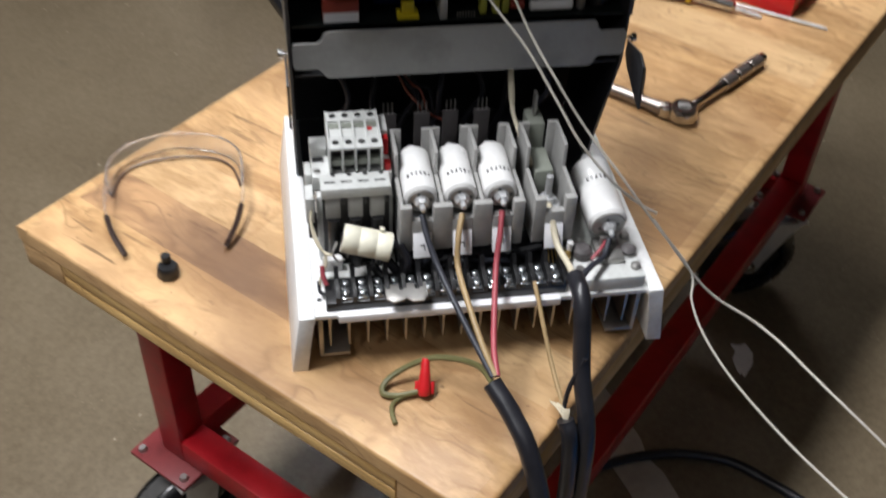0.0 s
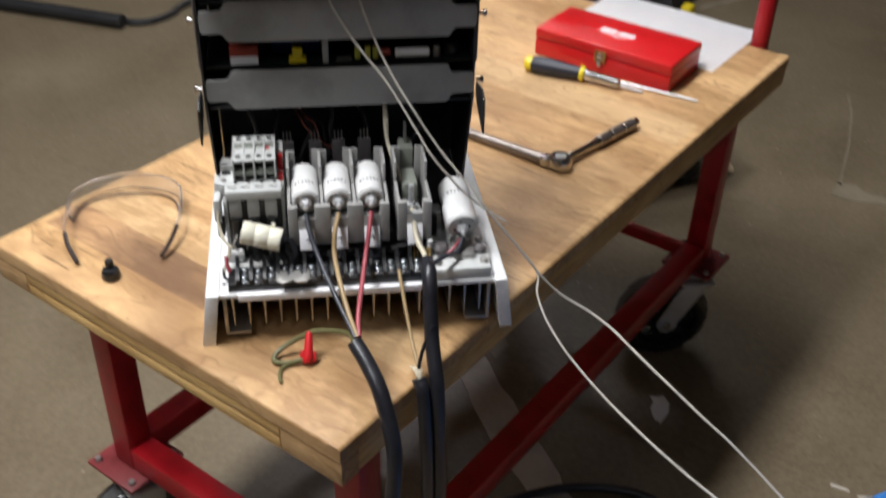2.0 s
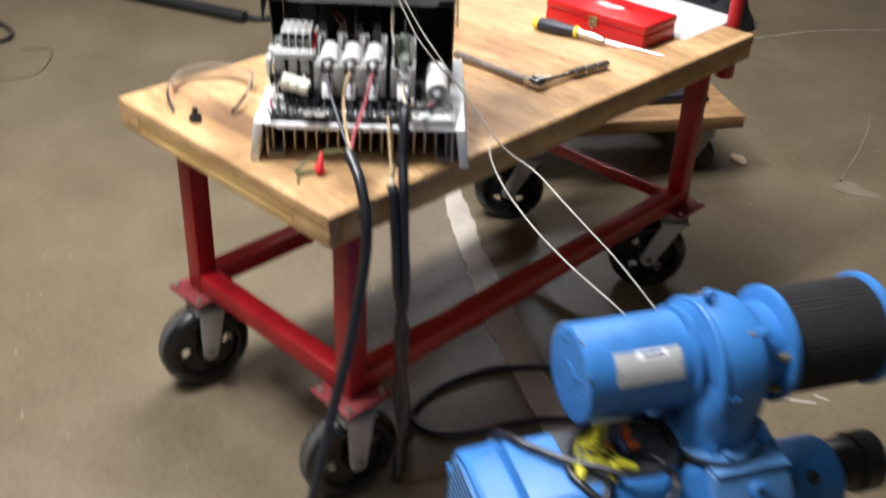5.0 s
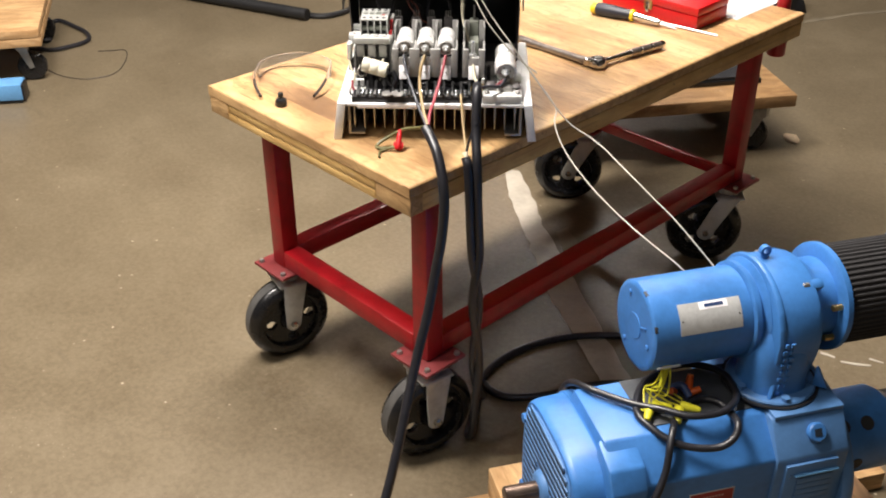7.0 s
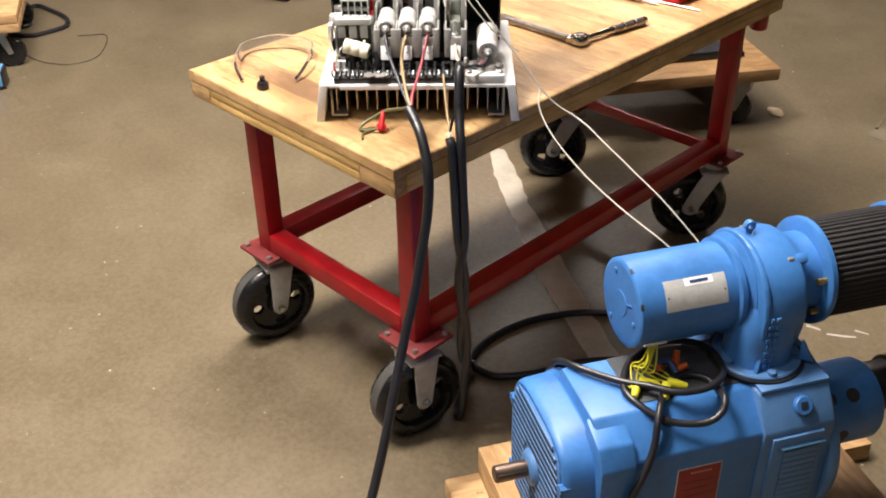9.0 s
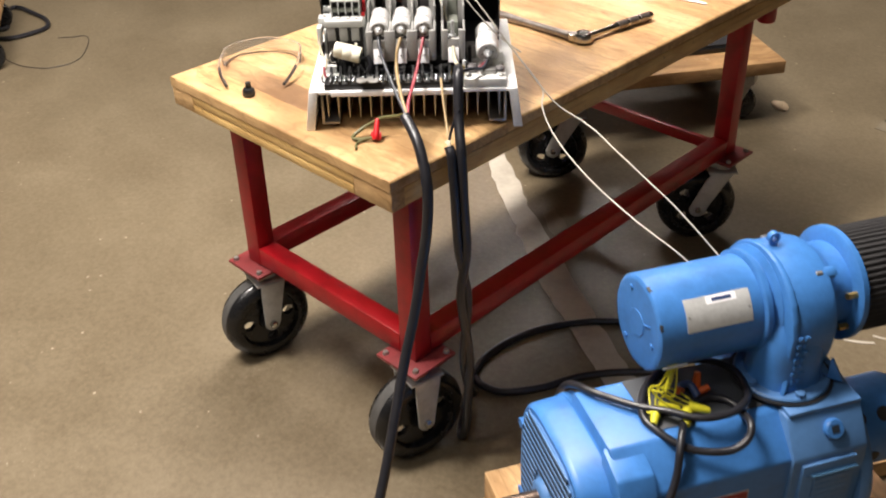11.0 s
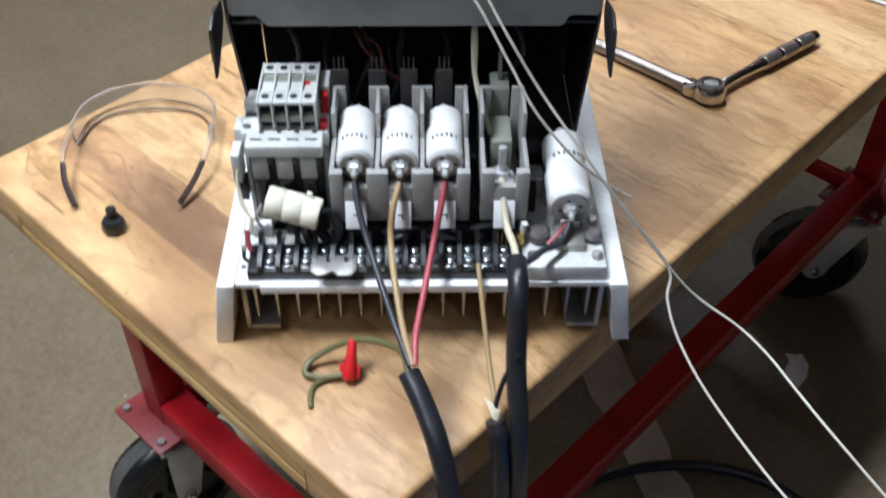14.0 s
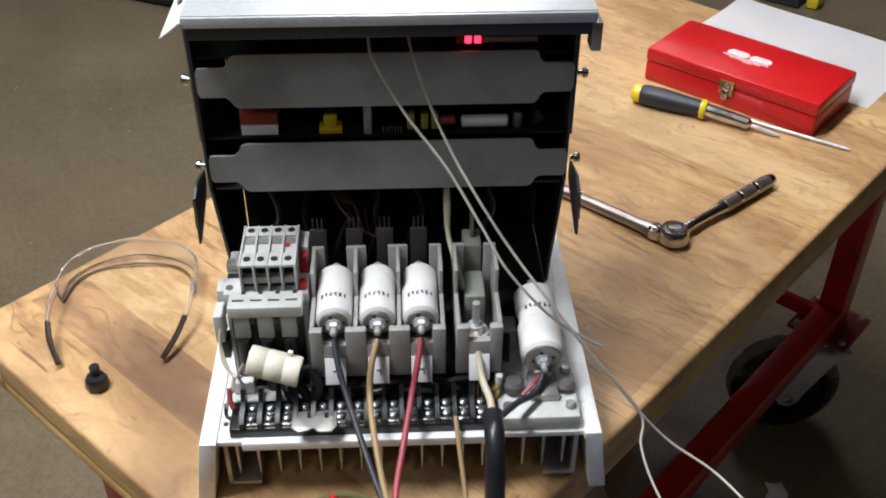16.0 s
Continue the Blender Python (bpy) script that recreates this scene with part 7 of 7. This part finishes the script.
# blue metal case and cables at the side
bc = thing("blue_case", "light blue metal case lying on the floor", "case", Matrix.Translation((-2.239, 0.240, FZ)) @ Matrix.Rotation(radians(55), 4, "Z"))
part("case_body", block(-0.50, 0.0, 0.0, 0.075, 0.012, 0.068, 0.004), LIGHT_BLUE, bc)
part("case_foot", block(-0.50, -0.005, 0.005, 0.070, 0.0, 0.012, 0.002), BLACK_PLASTIC, bc)
part("case_end", block(-0.002, 0.006, 0.004, 0.071, 0.006, 0.064, 0.002), BLACK_PLASTIC, bc)
cable("floor_cable", [(-2.80, 0.42, FZ + 0.009), (-2.70, 0.48, FZ + 0.009), (-2.633, 0.532, FZ + 0.009), (-2.619, 0.606, FZ + 0.009), (-2.635, 0.677, FZ + 0.009), (-2.714, 0.713, FZ + 0.009), (-2.833, 0.713, FZ + 0.009), (-2.93, 0.70, FZ + 0.009), (-2.90, 0.64, FZ + 0.009), (-2.80, 0.60, FZ + 0.009), (-2.74, 0.565, FZ + 0.009), (-2.80, 0.50, FZ + 0.009)], 0.008, CABLE_BLACK, "black cable looped on the floor", "cable", 10, 8)
cable("thin_floor_wire", [(-2.517, 0.658, FZ + 0.002), (-2.487, 0.697, FZ + 0.002), (-2.457, 0.736, FZ + 0.002), (-2.392, 0.710, FZ + 0.002), (-2.296, 0.631, FZ + 0.002), (-2.265, 0.570, FZ + 0.002), (-2.279, 0.511, FZ + 0.002), (-2.296, 0.487, FZ + 0.002), (-2.361, 0.450, FZ + 0.002), (-2.435, 0.436, FZ + 0.002), (-2.56, 0.44, FZ + 0.002)], 0.0017, WIRE_DULL, "thin dark wire curled on the floor", "wire", 10, 6)
cable("air_hose", [(-3.6, 0.98, FZ + 0.025), (-2.754, 1.265, FZ + 0.025), (-2.495, 1.358, FZ + 0.025), (-2.245, 1.447, FZ + 0.025)], 0.024, RUBBER, "thick black hose on the floor", "hose", 10, 10)
cable("hose_tail", [(-2.295, 1.465, FZ + 0.012), (-2.235, 1.489, FZ + 0.012), (-2.203, 1.536, FZ + 0.012), (-2.201, 1.617, FZ + 0.012), (-2.235, 1.733, FZ + 0.012), (-2.215, 2.083, FZ + 0.012)], 0.012, RUBBER, "thin black end of the hose on the floor", "hose", 10, 8)
chip = bmesh.new()
bmesh.ops.create_icosphere(chip, subdivisions=2, radius=0.022)
chip.transform(Matrix.Diagonal((1.3, 0.8, 0.4, 1)))
lumpy(chip, 0.012, 40.0, 5.0)
solo("wood_chip", chip, LOOSE_CHIP, "crumpled pale scrap lying on the floor", "scrap", Matrix.Translation((-0.285, 1.86, FZ + 0.010)))
leaf = bmesh.new()
bmesh.ops.create_icosphere(leaf, subdivisions=2, radius=0.035)
leaf.transform(Matrix.Diagonal((1.4, 0.7, 0.25, 1)))
lumpy(leaf, 0.014, 30.0, 9.0)
solo("brown_scrap", leaf, OLD_PINE, "dark brown scrap lying on the floor behind the bench", "scrap", Matrix.Translation((-2.693, 1.754, FZ + 0.008)))
